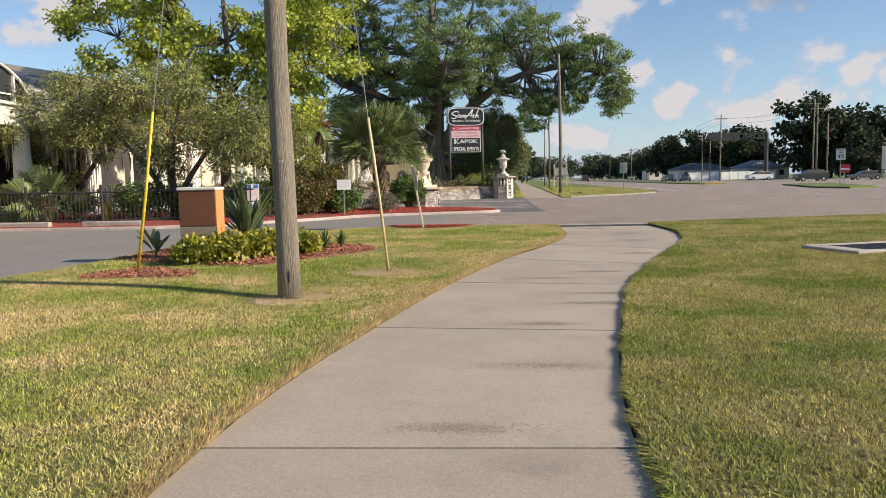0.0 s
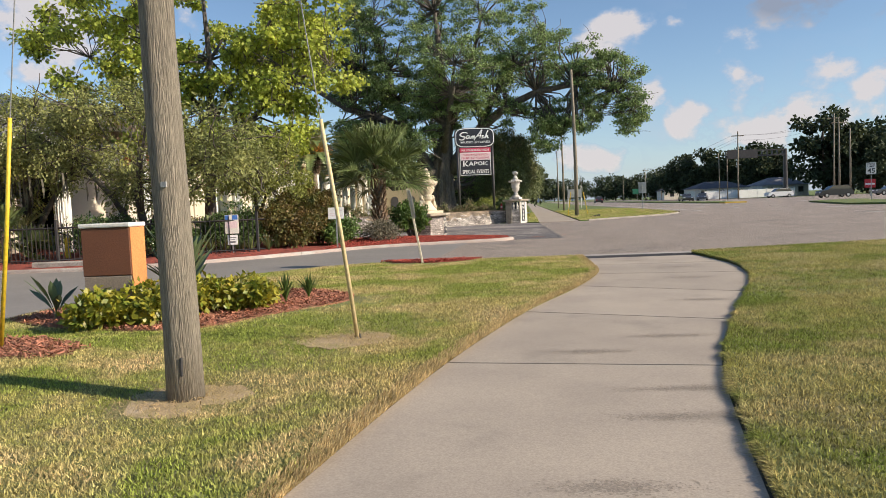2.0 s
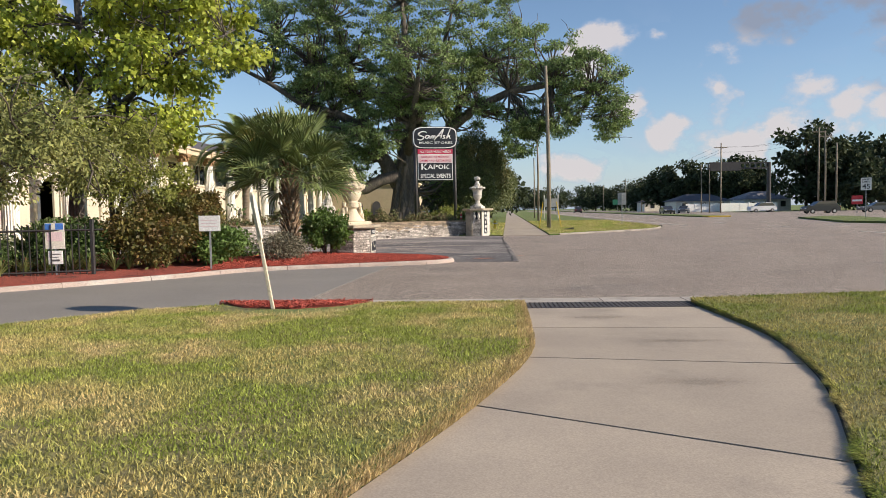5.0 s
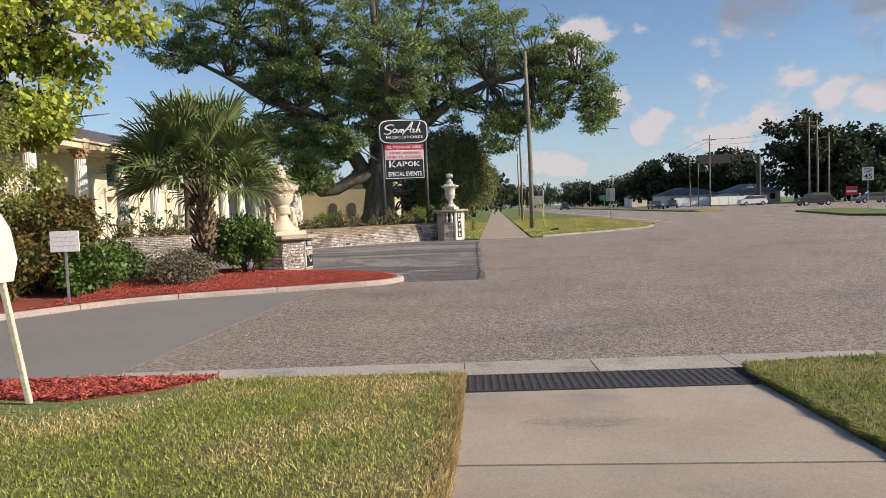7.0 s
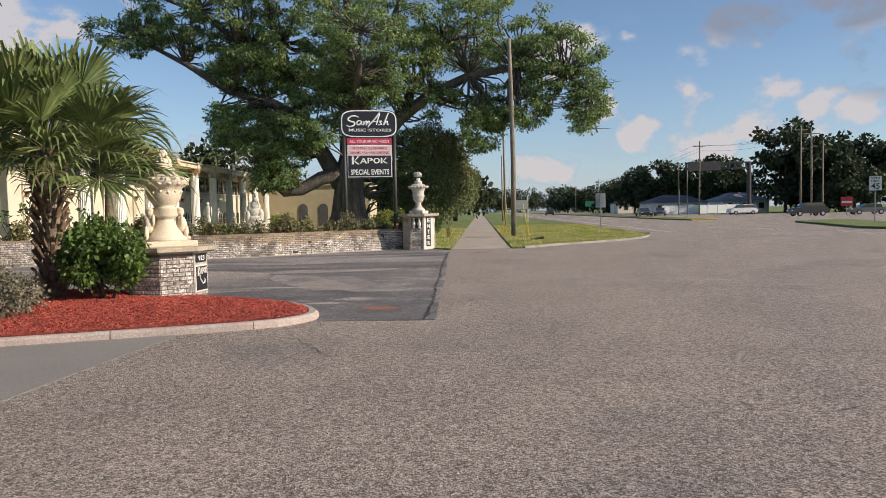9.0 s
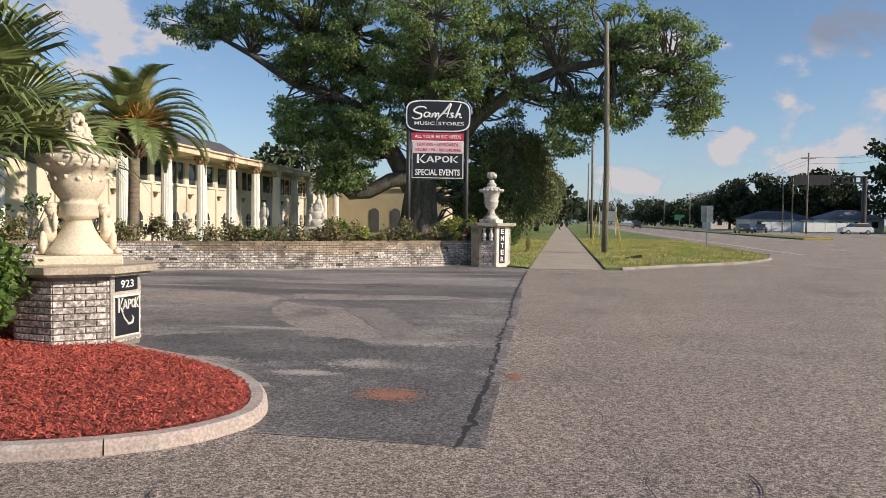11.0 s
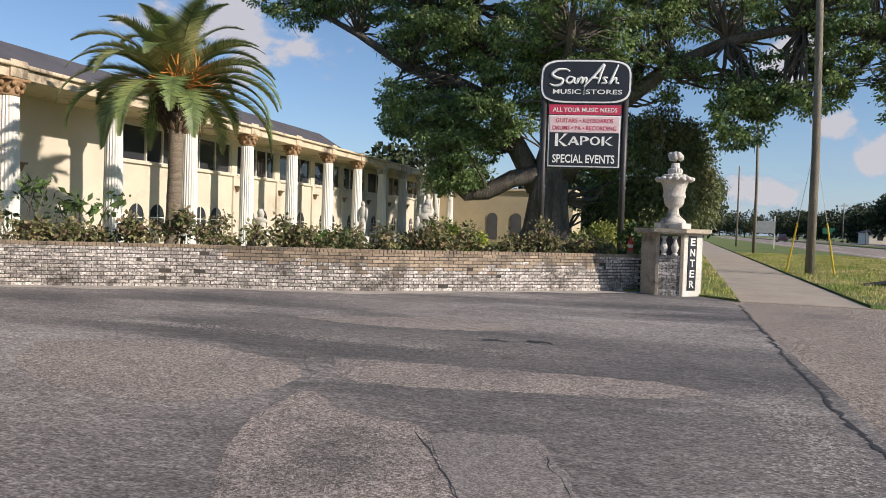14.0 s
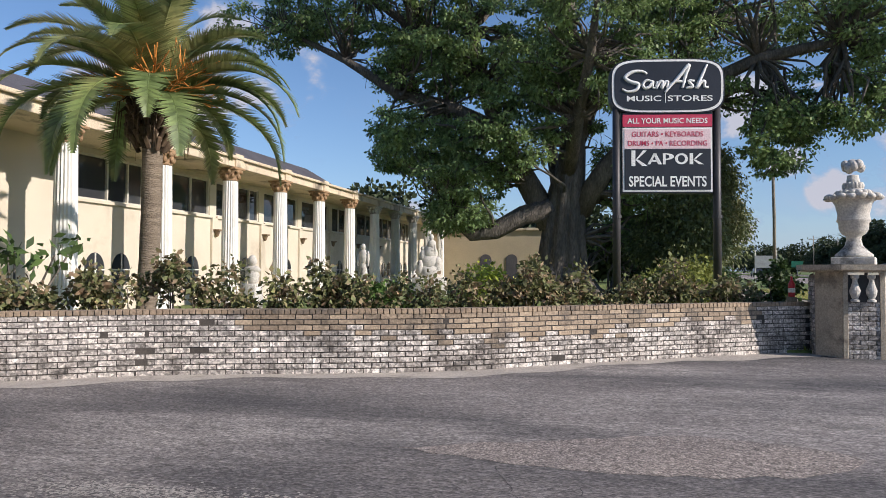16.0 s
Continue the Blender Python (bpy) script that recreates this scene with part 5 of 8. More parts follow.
for a in (radians(-80), radians(98), radians(185)):   # figures seated round the stem
    cx, cy = 0.30 * math.cos(a), 0.30 * math.sin(a)
    dx, dy = math.cos(a), math.sin(a)
    part("putto", blobs(Build(), [(cx, cy, 0.38, 0.085, 0.085, 0.15), (cx * 0.92, cy * 0.92, 0.60, 0.068, 0.068, 0.078), (cx * 0.90, cy * 0.90, 0.64, 0.07, 0.07, 0.05), (cx + dx * 0.07 - dy * 0.06, cy + dy * 0.07 + dx * 0.06, 0.24, 0.045, 0.045, 0.13), (cx + dx * 0.05 + dy * 0.05, cy + dy * 0.05 - dx * 0.05, 0.26, 0.045, 0.045, 0.12), (cx + dx * 0.11, cy + dy * 0.11, 0.135, 0.045, 0.045, 0.04), (cx * 0.85 - dy * 0.10, cy * 0.85 + dx * 0.10, 0.47, 0.03, 0.03, 0.11), (cx * 0.85 + dy * 0.10, cy * 0.85 - dx * 0.10, 0.47, 0.03, 0.03, 0.11)], 12), STATUE, urn1, "small seated stone figure", smooth=True)

urn2 = empty("garden_urn", "weathered white stone urn with carved garlands on a pier", "urn", (P2[0], P2[1], P2[2] + 1.42), -20)
part("plinth", Build().box(-0.30, -0.30, 0, 0.30, 0.30, 0.12, 0.012), STATUE_WHITE, urn2)
b = Build().lathe([(0.27, 0.12), (0.27, 0.16), (0.20, 0.22), (0.13, 0.30), (0.105, 0.40), (0.11, 0.45), (0.17, 0.49), (0.21, 0.56), (0.215, 0.66), (0.245, 0.69), (0.235, 0.72), (0.225, 0.80), (0.26, 0.95), (0.30, 1.02), (0.36, 1.06), (0.35, 1.10), (0.24, 1.12), (0.16, 1.18), (0.10, 1.30), (0.08, 1.42)], 26)
part("body", b, STATUE_WHITE, urn2, smooth=True)
b = Build()
for k in range(16):
    a = 2 * math.pi * k / 16
    blobs(b, [(0.35 * math.cos(a), 0.35 * math.sin(a), 1.06 + 0.015 * (k % 2), 0.075, 0.075, 0.05), (0.22 * math.cos(a), 0.22 * math.sin(a), 1.13, 0.06, 0.06, 0.05), (0.12 * math.cos(a), 0.12 * math.sin(a), 1.24, 0.04, 0.04, 0.07)], 8)
tagged(part("garland_relief", b, STATUE_WHITE, urn2, smooth=True), kind="stuff")
b = Build()
for k in range(9):
    a = 2 * math.pi * k / 9
    blobs(b, [(0.11 * math.cos(a), 0.11 * math.sin(a), 1.53 + 0.03 * (k % 3), 0.065, 0.065, 0.075)], 8)
blobs(b, [(0, 0, 1.58, 0.12, 0.12, 0.1)], 10)
part("finial", b, STATUE_WHITE, urn2, "carved fruit finial", smooth=True)

# small red extinguisher-like marker on the garden wall beside the pier
b = Build().lathe([(0.05, 0), (0.055, 0.01), (0.055, 0.2), (0.03, 0.26), (0.018, 0.27), (0.018, 0.33)], 12)
ext = empty("fire_extinguisher", "small red fire extinguisher standing beside the gate pier", "extinguisher", (-2.05, 47.78, 0.90))
part("cylinder", b, RED, ext)
part("label", Build().lathe([(0.0565, 0.07), (0.0565, 0.14)], 12), OFF_WHITE, ext, "pale paper label")
part("base", Build().box(-0.07, -0.07, -0.08, 0.07, 0.07, 0.0, 0.005), ROWLOCK, ext)

# ---- the roadside sign ----
sg = empty("roadside_sign", "tall two-post roadside sign with a black rounded head panel", "sign", (-3.66, 52.62, 0), 11)
for x in (-1.17, 1.17):
    part("post", Build().tube([(x, 0.05, 0), (x, 0.05, 5.6)], [0.095, 0.09], 14), STEEL_DARK, sg, smooth=True)
    part("post_collar", Build().tube([(x, 0.05, 2.55), (x, 0.05, 2.62)], [0.115, 0.115], 14), STEEL_DARK, sg)
part("cabinet", Build().box(-1.06, -0.02, 3.13, 1.06, 0.22, 5.05, 0.012), SIGN_BLACK, sg)
part("panel_border", Build().box(-1.04, -0.035, 3.17, 1.04, -0.02, 4.68), WHITE, sg, "white panel border")
part("lower_panel", Build().box(-1.0, -0.047, 3.21, 1.0, -0.03, 4.17), SIGN_BLACK, sg, "black lower panel")
part("middle_panel", Build().box(-1.0, -0.047, 4.18, 1.0, -0.03, 4.645), SIGN_PINK, sg, "pale pink middle panel")
part("upper_panel", Build().box(-1.04, -0.047, 4.70, 1.04, -0.03, 4.985), SIGN_RED, sg, "crimson strip")


def oval(w, h, k, n=40):
    """A rounded, barrel-sided outline."""
    o = []
    for i in range(n):
        a = 2 * math.pi * i / n
        c, s_ = math.cos(a), math.sin(a)
        o.append((w * abs(c) ** k * (1 if c > 0 else -1), h * abs(s_) ** (k * 1.25) * (1 if s_ > 0 else -1)))
    return o


def plate(outline, y0, y1, at):
    n = len(outline)
    v = [(x, y0, at + z) for x, z in outline] + [(x, y1, at + z) for x, z in outline]
    return Build().add(v, [tuple(range(n)), tuple(range(2 * n - 1, n - 1, -1))] + [((k + 1) % n, k, n + k, n + (k + 1) % n) for k in range(n)])


part("head", plate(oval(1.33, 0.65, 0.40), -0.06, 0.27, 5.66), SIGN_BLACK, sg, "black rounded head panel")
part("head_border", plate(oval(1.295, 0.625, 0.40), -0.075, -0.06, 5.66), WHITE, sg, "white rim line")
part("head_face", plate(oval(1.24, 0.575, 0.40), -0.085, -0.07, 5.66), SIGN_BLACK, sg)
b = Build()                              # flowing script drawn as plain strokes


def stroke(pts, r):
    line = smooth_line([(x, -0.09, z) for x, z in pts], 0.03)
    b.tube(line, [r * (0.75 + 0.5 * math.sin(math.pi * i / (len(line) - 1))) for i in range(len(line))], 6)


stroke([(-0.48, 5.94), (-0.59, 6.00), (-0.82, 5.99), (-0.99, 5.86), (-0.87, 5.76), (-0.68, 5.70), (-0.73, 5.57), (-0.91, 5.52), (-1.06, 5.58)], 0.036)
stroke([(-0.35, 5.76), (-0.49, 5.79), (-0.58, 5.69), (-0.52, 5.60), (-0.41, 5.65), (-0.34, 5.76), (-0.35, 5.62), (-0.28, 5.60)], 0.03)
stroke([(-0.24, 5.76), (-0.27, 5.60), (-0.18, 5.75), (-0.11, 5.75), (-0.14, 5.60), (-0.05, 5.75), (0.01, 5.75), (-0.01, 5.61), (0.06, 5.62)], 0.03)
stroke([(-0.06, 5.50), (0.06, 5.65), (0.27, 5.88), (0.49, 6.14), (0.41, 5.88), (0.34, 5.60)], 0.036)
stroke([(0.08, 5.72), (0.24, 5.76), (0.42, 5.74)], 0.026)
stroke([(0.62, 5.77), (0.49, 5.77), (0.53, 5.70), (0.58, 5.63), (0.42, 5.60)], 0.03)
stroke([(0.91, 6.15), (0.81, 5.93), (0.67, 5.60), (0.76, 5.72), (0.86, 5.76), (0.85, 5.62), (0.94, 5.62)], 0.034)
part("script", b, WHITE, sg, "white flowing script strokes", smooth=True)


def lettering(name, body, x, z, h, w, material, y, bold=0.006, **k):
    ob = part(name, text_mesh(body, h, material, w, bold=bold, **k), None, sg)
    ob.matrix_basis = pose(x, y, z)


lettering("lettering", "MUSIC", -0.55, 5.36, 0.135, 0.80, WHITE, -0.092, 0.012)
lettering("lettering", "STORES", 0.52, 5.36, 0.135, 1.04, WHITE, -0.092, 0.012)
part("divider", Build().box(-0.06, -0.095, 5.26, -0.045, -0.085, 5.56), WHITE, sg)
lettering("lettering", "ALL YOUR MUSIC NEEDS", 0, 4.84, 0.13, 1.86, WHITE, -0.052, 0.012)
lettering("lettering", "GUITARS \u2022 KEYBOARDS", 0, 4.525, 0.125, 1.66, SIGN_RED, -0.052, 0.004)
lettering("lettering", "DRUMS \u2022 PA \u2022 RECORDING", 0, 4.31, 0.125, 1.84, SIGN_RED, -0.052, 0.004)
lettering("lettering", "SPECIAL EVENTS", 0, 3.41, 0.25, 1.80, WHITE, -0.052, 0.02)

b = plain_shapes(Build(), (("wedge", -0.84, 3.77, 0.38, 0.37), ("peak", -0.47, 3.81, 0.34, 0.26), ("round", -0.11, 3.81, 0.26, 0.26), ("ring", 0.17, 3.81, 0.30, 0.26), ("wedge", 0.51, 3.81, 0.33, 0.26)), -0.056, -0.045)
part("emblem", b, WHITE, sg, "white block emblem")

# ---- the long colonnaded building ----
COL_X, WALL_X, BAY = -17.6, -19.4, 3.74
COLS = [24.5, 28.75, 32.6] + [49.5 + BAY * k for k in range(-4, 11)]
hall = empty("event_hall", "long two-storey cream stucco hall with a white fluted colonnade", "building", (0, 0, 0))
Y0, Y1 = 17.2, 89.0


def slab_wall(y0, y1, z0, z1, holes):
    """A wall in the plane of x, 0.3 thick, with rectangular holes (y0, y1, z0, z1) that go right through."""
    ys = sorted({y0, y1, *[h[0] for h in holes], *[h[1] for h in holes]})
    zs = sorted({z0, z1, *[h[2] for h in holes], *[h[3] for h in holes]})
    for ya, yb in zip(ys, ys[1:]):
        for za, zb in zip(zs, zs[1:]):
            my, mz = (ya + yb) / 2, (za + zb) / 2
            if not any(h[0] < my < h[1] and h[2] < mz < h[3] for h in holes):
                part("wall_panel", Build().box(WALL_X - 0.3, ya, za, WALL_X, yb, zb), STUCCO, hall)


holes, bays = [], []
for k in range(7, 17):
    mid = COLS[k] + BAY / 2              # pilaster between two columns
    if k < 16:
        holes.append((mid + 0.22, mid + BAY - 0.22, 3.28, 4.6))
        bays.append(mid)
for y in (38.9,):
    holes.append((y, y + 1.7, 0.05, 3.0))
holes += [(20.5, 22.5, 0.05, 4.0), (24.2, 28.0, 0.05, 4.2), (29.2, 31.5, 0.05, 4.0)]
slab_wall(Y0, Y1, 0.0, 5.0, holes)
part("end_wall", Build().box(-30, Y0 - 0.3, 0, WALL_X, Y0, 5.0).box(-30, Y1, 0, WALL_X, Y1 + 0.3, 5.0), STUCCO, hall)
# Black panel and floor stand in for the shade of unlit rooms
part("dark_interior", Build().box(-22.5, 20.2, 0.02, -22.3, 88.8, 4.9).box(-22.3, 20.2, 0.02, -19.72, 88.8, 0.05), DARK, hall, "black panels painted as the shade inside the rooms")
for k, c in enumerate(COLS):
    low = 0.88 if k < 2 else 0.0         # the porch columns are shorter
    shaft = Build().lathe([(0.30, 0.22), (0.285, 0.3), (0.285, 1.8), (0.25, 4.32 - low)], 40, (COL_X, c, 0), flute=0.10)
    col = part("column", shaft, WHITE_PAINT, hall)
    part("base", Build().box(COL_X - 0.36, c - 0.36, 0, COL_X + 0.36, c + 0.36, 0.12, 0.01).lathe([(0.36, 0.12), (0.37, 0.16), (0.34, 0.22), (0.30, 0.23)], 24, (COL_X, c, 0)), WHITE_PAINT, col)
    cb = Build().lathe([(0.25, 4.30 - low), (0.27, 4.33 - low), (0.25, 4.37 - low), (0.27, 4.5 - low), (0.33, 4.62 - low), (0.37, 4.68 - low)], 24, (COL_X, c, 0))
    cb.box(COL_X - 0.36, c - 0.36, 4.68 - low, COL_X + 0.36, c + 0.36, 4.75 - low, 0.01)
    for j in range(8):
        a = 2 * math.pi * j / 8
        blobs(cb, [(COL_X + 0.29 * math.cos(a), c + 0.29 * math.sin(a), 4.46 - low, 0.07, 0.07, 0.09), (COL_X + 0.35 * math.cos(a + 0.39), c + 0.35 * math.sin(a + 0.39), 4.60 - low, 0.07, 0.07, 0.07)], 6)
    part("capital", cb, CAPITAL if k < 13 else STATUE_WHITE, col, "carved ochre leaf capital", smooth=True)
for k in range(0, 17):
    y = COLS[k] + BAY / 2
    if 23 < y < 36:
        continue
    p = part("pilaster", Build().box(WALL_X, y - 0.17, 0, WALL_X + 0.10, y + 0.17, 3.22, 0.008), STUCCO, hall)
    if k > 5:
        part("bracket", Build().box(WALL_X + 0.1, y - 0.14, 2.72, WALL_X + 0.34, y + 0.14, 2.78, 0.01).lathe([(0.03, 2.5), (0.07, 2.56), (0.10, 2.66), (0.13, 2.72)], 10, (WALL_X + 0.18, y, 0)), SCONCE, p, "dark carved wall bracket")
b = Build()
b.box(WALL_X - 0.1, 32.0, 4.75, COL_X + 0.30, Y1, 5.02, 0.01)
b.box(WALL_X - 0.1, 31.95, 5.02, COL_X + 0.42, Y1 + 0.05, 5.12, 0.02)
part("cornice", b, CORNICE, hall, "stained cream cornice over the columns")
for c in COLS[2:]:
    part("cornice_block", Build().box(COL_X + 0.30, c - 0.26, 4.76, COL_X + 0.36, c + 0.26, 5.2, 0.01), CORNICE, hall)
part("roof", Build().ribbon([[(COL_X + 0.2, 33.5, 5.12), (-18.9, 33.5, 6.0), (-24, 33.5, 6.9), (-31, 33.5, 6.9)], [(COL_X + 0.2, 66, 5.12), (-18.9, 66, 6.0), (-24, 66, 6.9), (-31, 66, 6.9)]]).box(-31, 66, 5.02, COL_X, Y1, 5.2), ROOF, hall, "dark low-pitched roof")
part("gable_end", Build().add([(x, y, z) for y in (33.2, 33.5) for x, z in ((COL_X + 0.2, 5.1), (-18.9, 5.98), (-24, 6.88), (-31, 6.88), (-31, 5.1))], [(0, 1, 2, 3, 4), (9, 8, 7, 6, 5)] + [((k + 1) % 5, k, 5 + k, 5 + (k + 1) % 5) for k in range(5)]), STUCCO, hall)
# low entrance porch with a barrel-vaulted window
part("porch_beam", Build().box(-17.85, 17.2, 3.25, COL_X + 0.32, 31.9, 3.88, 0.015).box(-17.95, 17.1, 3.88, COL_X + 0.45, 31.95, 3.98, 0.02), OFF_WHITE, hall, "pale rendered beam over the porch columns")
for c in COLS[:2]:
    part("cornice_block", Build().box(COL_X + 0.32, c - 0.34, 3.55, COL_X + 0.42, c + 0.34, 3.99, 0.01), OFF_WHITE, hall)
part("porch_ceiling", Build().box(WALL_X, 17.2, 3.55, -17.85, 31.9, 3.7), OFF_WHITE, hall)
part("porch_roof", Build().ribbon([[(COL_X + 0.4, 24.7, 3.99), (-22.5, 24.7, 6.3), (-30, 24.7, 6.3)], [(COL_X + 0.4, 33.2, 3.99), (-22.5, 33.2, 6.3), (-30, 33.2, 6.3)]]), ROOF_GREY, hall, "grey shingled porch roof")
VY, VR, VH = 21.1, 3.55, 1.42            # middle, half width and rise of the vault
arch = [(VY + VR * math.cos(a), 3.98 + VH * math.sin(a)) for a in np.linspace(0, math.pi, 25)]
vault = part("vault", Build().ribbon([[(COL_X + 0.38, y, z + 0.06), (-24, y, z + 0.06)] for y, z in arch]), ROOF_GREY, hall, "grey barrel-vaulted roof")
n = len(arch)
part("vault_glass", Build().add([(x, y, z) for x in (COL_X + 0.25, COL_X + 0.22) for y, z in arch], [tuple(range(n)), tuple(range(2 * n - 1, n - 1, -1))]), PANE, vault, "dark arched glazing")
part("vault_rim", Build().tube([(COL_X + 0.32, y, z + 0.03) for y, z in arch], [0.055] * n, 6), WHITE_PAINT, vault, "white arched rim")
for y in np.arange(VY - 2.8, VY + 3.0, 0.8):
    top = 3.98 + VH * math.sqrt(max(0.0, 1 - ((y - VY) / VR) ** 2))
    part("mullion", Build().box(COL_X + 0.25, y - 0.03, 3.98, COL_X + 0.33, y + 0.03, top), WHITE_PAINT, vault)
part("transom", Build().box(COL_X + 0.26, VY - VR + 0.1, 4.2, COL_X + 0.32, VY + VR - 0.1, 4.25), WHITE_PAINT, vault)
part("red_roof", Build().ribbon([[(-18.2, 35.5, 4.0), (-20.5, 35.5, 5.1)], [(-18.2, 38.5, 4.0), (-20.5, 38.5, 5.1)]]).box(-20.5, 35.5, 3.9, -18.3, 38.5, 4.0), ROOF_RED, hall, "small red tiled porch roof")


def window(y0, y1, z0, z1, bars):
    w = part("window", Build().box(WALL_X - 0.14, y0, z0, WALL_X - 0.12, y1, z1), PANE, hall, "dark tinted window glass")
    f = Build()
    f.box(WALL_X - 0.16, y0, z0, WALL_X - 0.05, y1, z0 + 0.06).box(WALL_X - 0.16, y0, z1 - 0.06, WALL_X - 0.05, y1, z1)
    for t in (0.0, *bars, 1.0):
        y = y0 + (y1 - y0 - 0.06) * t
        f.box(WALL_X - 0.16, y, z0 + 0.06, WALL_X - 0.05, y + 0.06, z1 - 0.06)
    part("window_frame", f, FRAME, w)
    part("window_sill", Build().box(WALL_X, y0 - 0.04, z0 - 0.09, WALL_X + 0.09, y1 + 0.04, z0, 0.01), STUCCO, w)


for i, m in enumerate(bays):
    window(m + 0.22, m + BAY - 0.22, 3.28, 4.6, (0.32, 0.66) if i % 2 else (0.5, 0.78))
    for dy in (-0.56, 0.56):               # oval lights low in the wall
        y = m + BAY / 2 + dy
        o = [(0.40 * math.cos(a), 0.50 * math.sin(a)) for a in np.linspace(0, 2 * math.pi, 24, endpoint=False)]
        v = [(WALL_X + 0.02, y + p, 1.28 + q) for p, q in o] + [(WALL_X - 0.05, y + p, 1.28 + q) for p, q in o]
        w = part("oval_window", Build().add(v, [tuple(range(24)), tuple(range(47, 23, -1))] + [((k + 1) % 24, k, 24 + k, 24 + (k + 1) % 24) for k in range(24)]), PANE, hall, "oval window with white cross bars")
        part("glazing_bar", Build().box(WALL_X + 0.02, y - 0.018, 0.79, WALL_X + 0.045, y + 0.018, 1.77), WHITE_PAINT, w)
        part("glazing_bar", Build().box(WALL_X + 0.02, y - 0.39, 1.262, WALL_X + 0.042, y + 0.39, 1.298), WHITE_PAINT, w)
# white arched entrance surround
b = Build()
for k in range(13):
    a = math.pi * k / 12
    b.box(-0.06, -0.09, -0.09, 0.14, 0.09, 0.09, 0, pose(WALL_X + 0.05, 39.75 + 1.0 * math.cos(a), 2.2 + 1.0 * math.sin(a), math.degrees(a), 0, 0))
b.box(WALL_X - 0.01, 38.65, 0, WALL_X + 0.19, 38.85, 2.2).box(WALL_X - 0.01, 40.65, 0, WALL_X + 0.19, 40.85, 2.2)
part("arch_surround", b, WHITE_PAINT, hall, "white moulded arch round the entrance")
# tan end block beyond the colonnade, with two arched doors
annex = empty("annex_building", "single-storey tan stucco annex with two arched openings", "building", (0, 0, 0))
part("wall", Build().box(-19.7, 89.4, 0, -8.0, 89.8, 4.3), STUCCO_TAN, annex)
part("roof", Build().box(-19.9, 89.2, 4.3, -7.8, 96, 4.5, 0.02), CORNICE, annex)
part("side_wall", Build().box(-8.3, 89.8, 0, -8.0, 96, 4.3), STUCCO_TAN, annex)
for x in (-14.6, -12.6):
    o = [(-0.45, 0), (0.45, 0)] + [(0.45 * math.cos(a), 1.75 + 0.45 * math.sin(a)) for a in np.linspace(0, math.pi, 11)]
    n = len(o)
    v = [(x + p, 89.36, 0.3 + q) for p, q in o] + [(x + p, 89.42, 0.3 + q) for p, q in o]
    part("arched_door", Build().add(v, [tuple(range(n)), tuple(range(2 * n - 1, n - 1, -1))] + [((k + 1) % n, k, n + k, n + (k + 1) % n) for k in range(n)]), ROOF, annex, "dark arched doorway")

# ---- fence along the side drive ----
fence = empty("picket_fence", "black steel picket fence beside the driveway", "fence", (-26, 22.75, 0), 0)
fl = 17.0
picket = Build().box(-0.009, -0.009, 0.08, 0.009, 0.009, 1.2).mesh("picket", STEEL_DARK)
for k in range(int(fl / 0.12)):
    x = k * 0.12
    ob = new("picket", picket)
    ob.parent, ob.matrix_basis = fence, pose(x, max(0, x - 12) * 0.42, 0)
for z in (0.22, 1.08):
    part("rail", Build().tube([(0, 0, z), (12, 0, z), (fl, 2.1, z)], [0.022] * 3, 4), STEEL_DARK, fence)
for k in range(8):
    x = k * 2.4
    part("post", Build().box(x - 0.035, max(0, x - 12) * 0.42 - 0.035, 0, x + 0.035, max(0, x - 12) * 0.42 + 0.035, 1.3, 0.006), STEEL_DARK, fence)
for x in (-14.7, -17.3):
    bol = empty("bollard", "short yellow steel bollard behind the fence", "bollard", (x, 24.3, 0.0), group="yellow bollards")
    part("body", Build().lathe([(0.07, 0), (0.07, 0.72), (0.06, 0.77), (0.02, 0.79)], 14), YELLOW, bol)
for x in (-16.0, -13.2):
    tagged(part("wheel_stop", Build().box(x - 0.9, 21.75, 0.08, x + 0.9, 21.95, 0.24, 0.03), KERB), "pale concrete wheel stop beside the fence", "wheel stop", "wheel stops")

# ---- poles and guy wires ----
pole = empty("utility_pole", "weathered grey wooden utility pole standing in the lawn", "utility pole", (-4.48, 9.42, -0.05))
pts, rad = [], []
for k in range(24):
    z = -0.1 + k * 0.53
    pts.append((-0.010 * z + 0.006 * math.sin(k), 0.004 * math.sin(k * 1.3), z))
    rad.append(0.126 - 0.0026 * z + 0.002 * math.sin(k * 2.1) + (0.010 if k == 0 else 0))
part("shaft", Build().tube(pts, rad, 22, 0.012), WOOD_POLE, pole, smooth=True)
part("gouge", Build().box(0.03, -0.132, 0.20, 0.048, -0.10, 0.33, 0.004), TAR, pole, "dark split near the foot")
part("tag", Build().box(-0.022, -0.133, 1.52, 0.022, -0.112, 1.56, 0.003), GALV, pole, "small metal tag")


def guy(base, to, tube_len, tube_mat, tube_label, label):
    g = empty("guy_wire", label, "guy wire", base)
    d = (Vector(to) - Vector(base))
    u = d.normalized()
    part("wire", Build().tube([(0, 0, -0.02), tuple(d)], [0.006, 0.006], 5), GALV, g)
    part("guard", Build().tube([tuple(u * 0.03), tuple(u * (tube_len / 2) + Vector((0.01, 0, 0))), tuple(u * tube_len)], [0.021, 0.020, 0.018], 10), tube_mat, g, tube_label, smooth=True)
    part("anchor_eye", Build().tube([(-0.03, 0, 0), (-0.02, 0, 0.05), (0.02, 0, 0.05), (0.03, 0, 0)], [0.01] * 4, 6), STEEL_DARK, g)
    return g


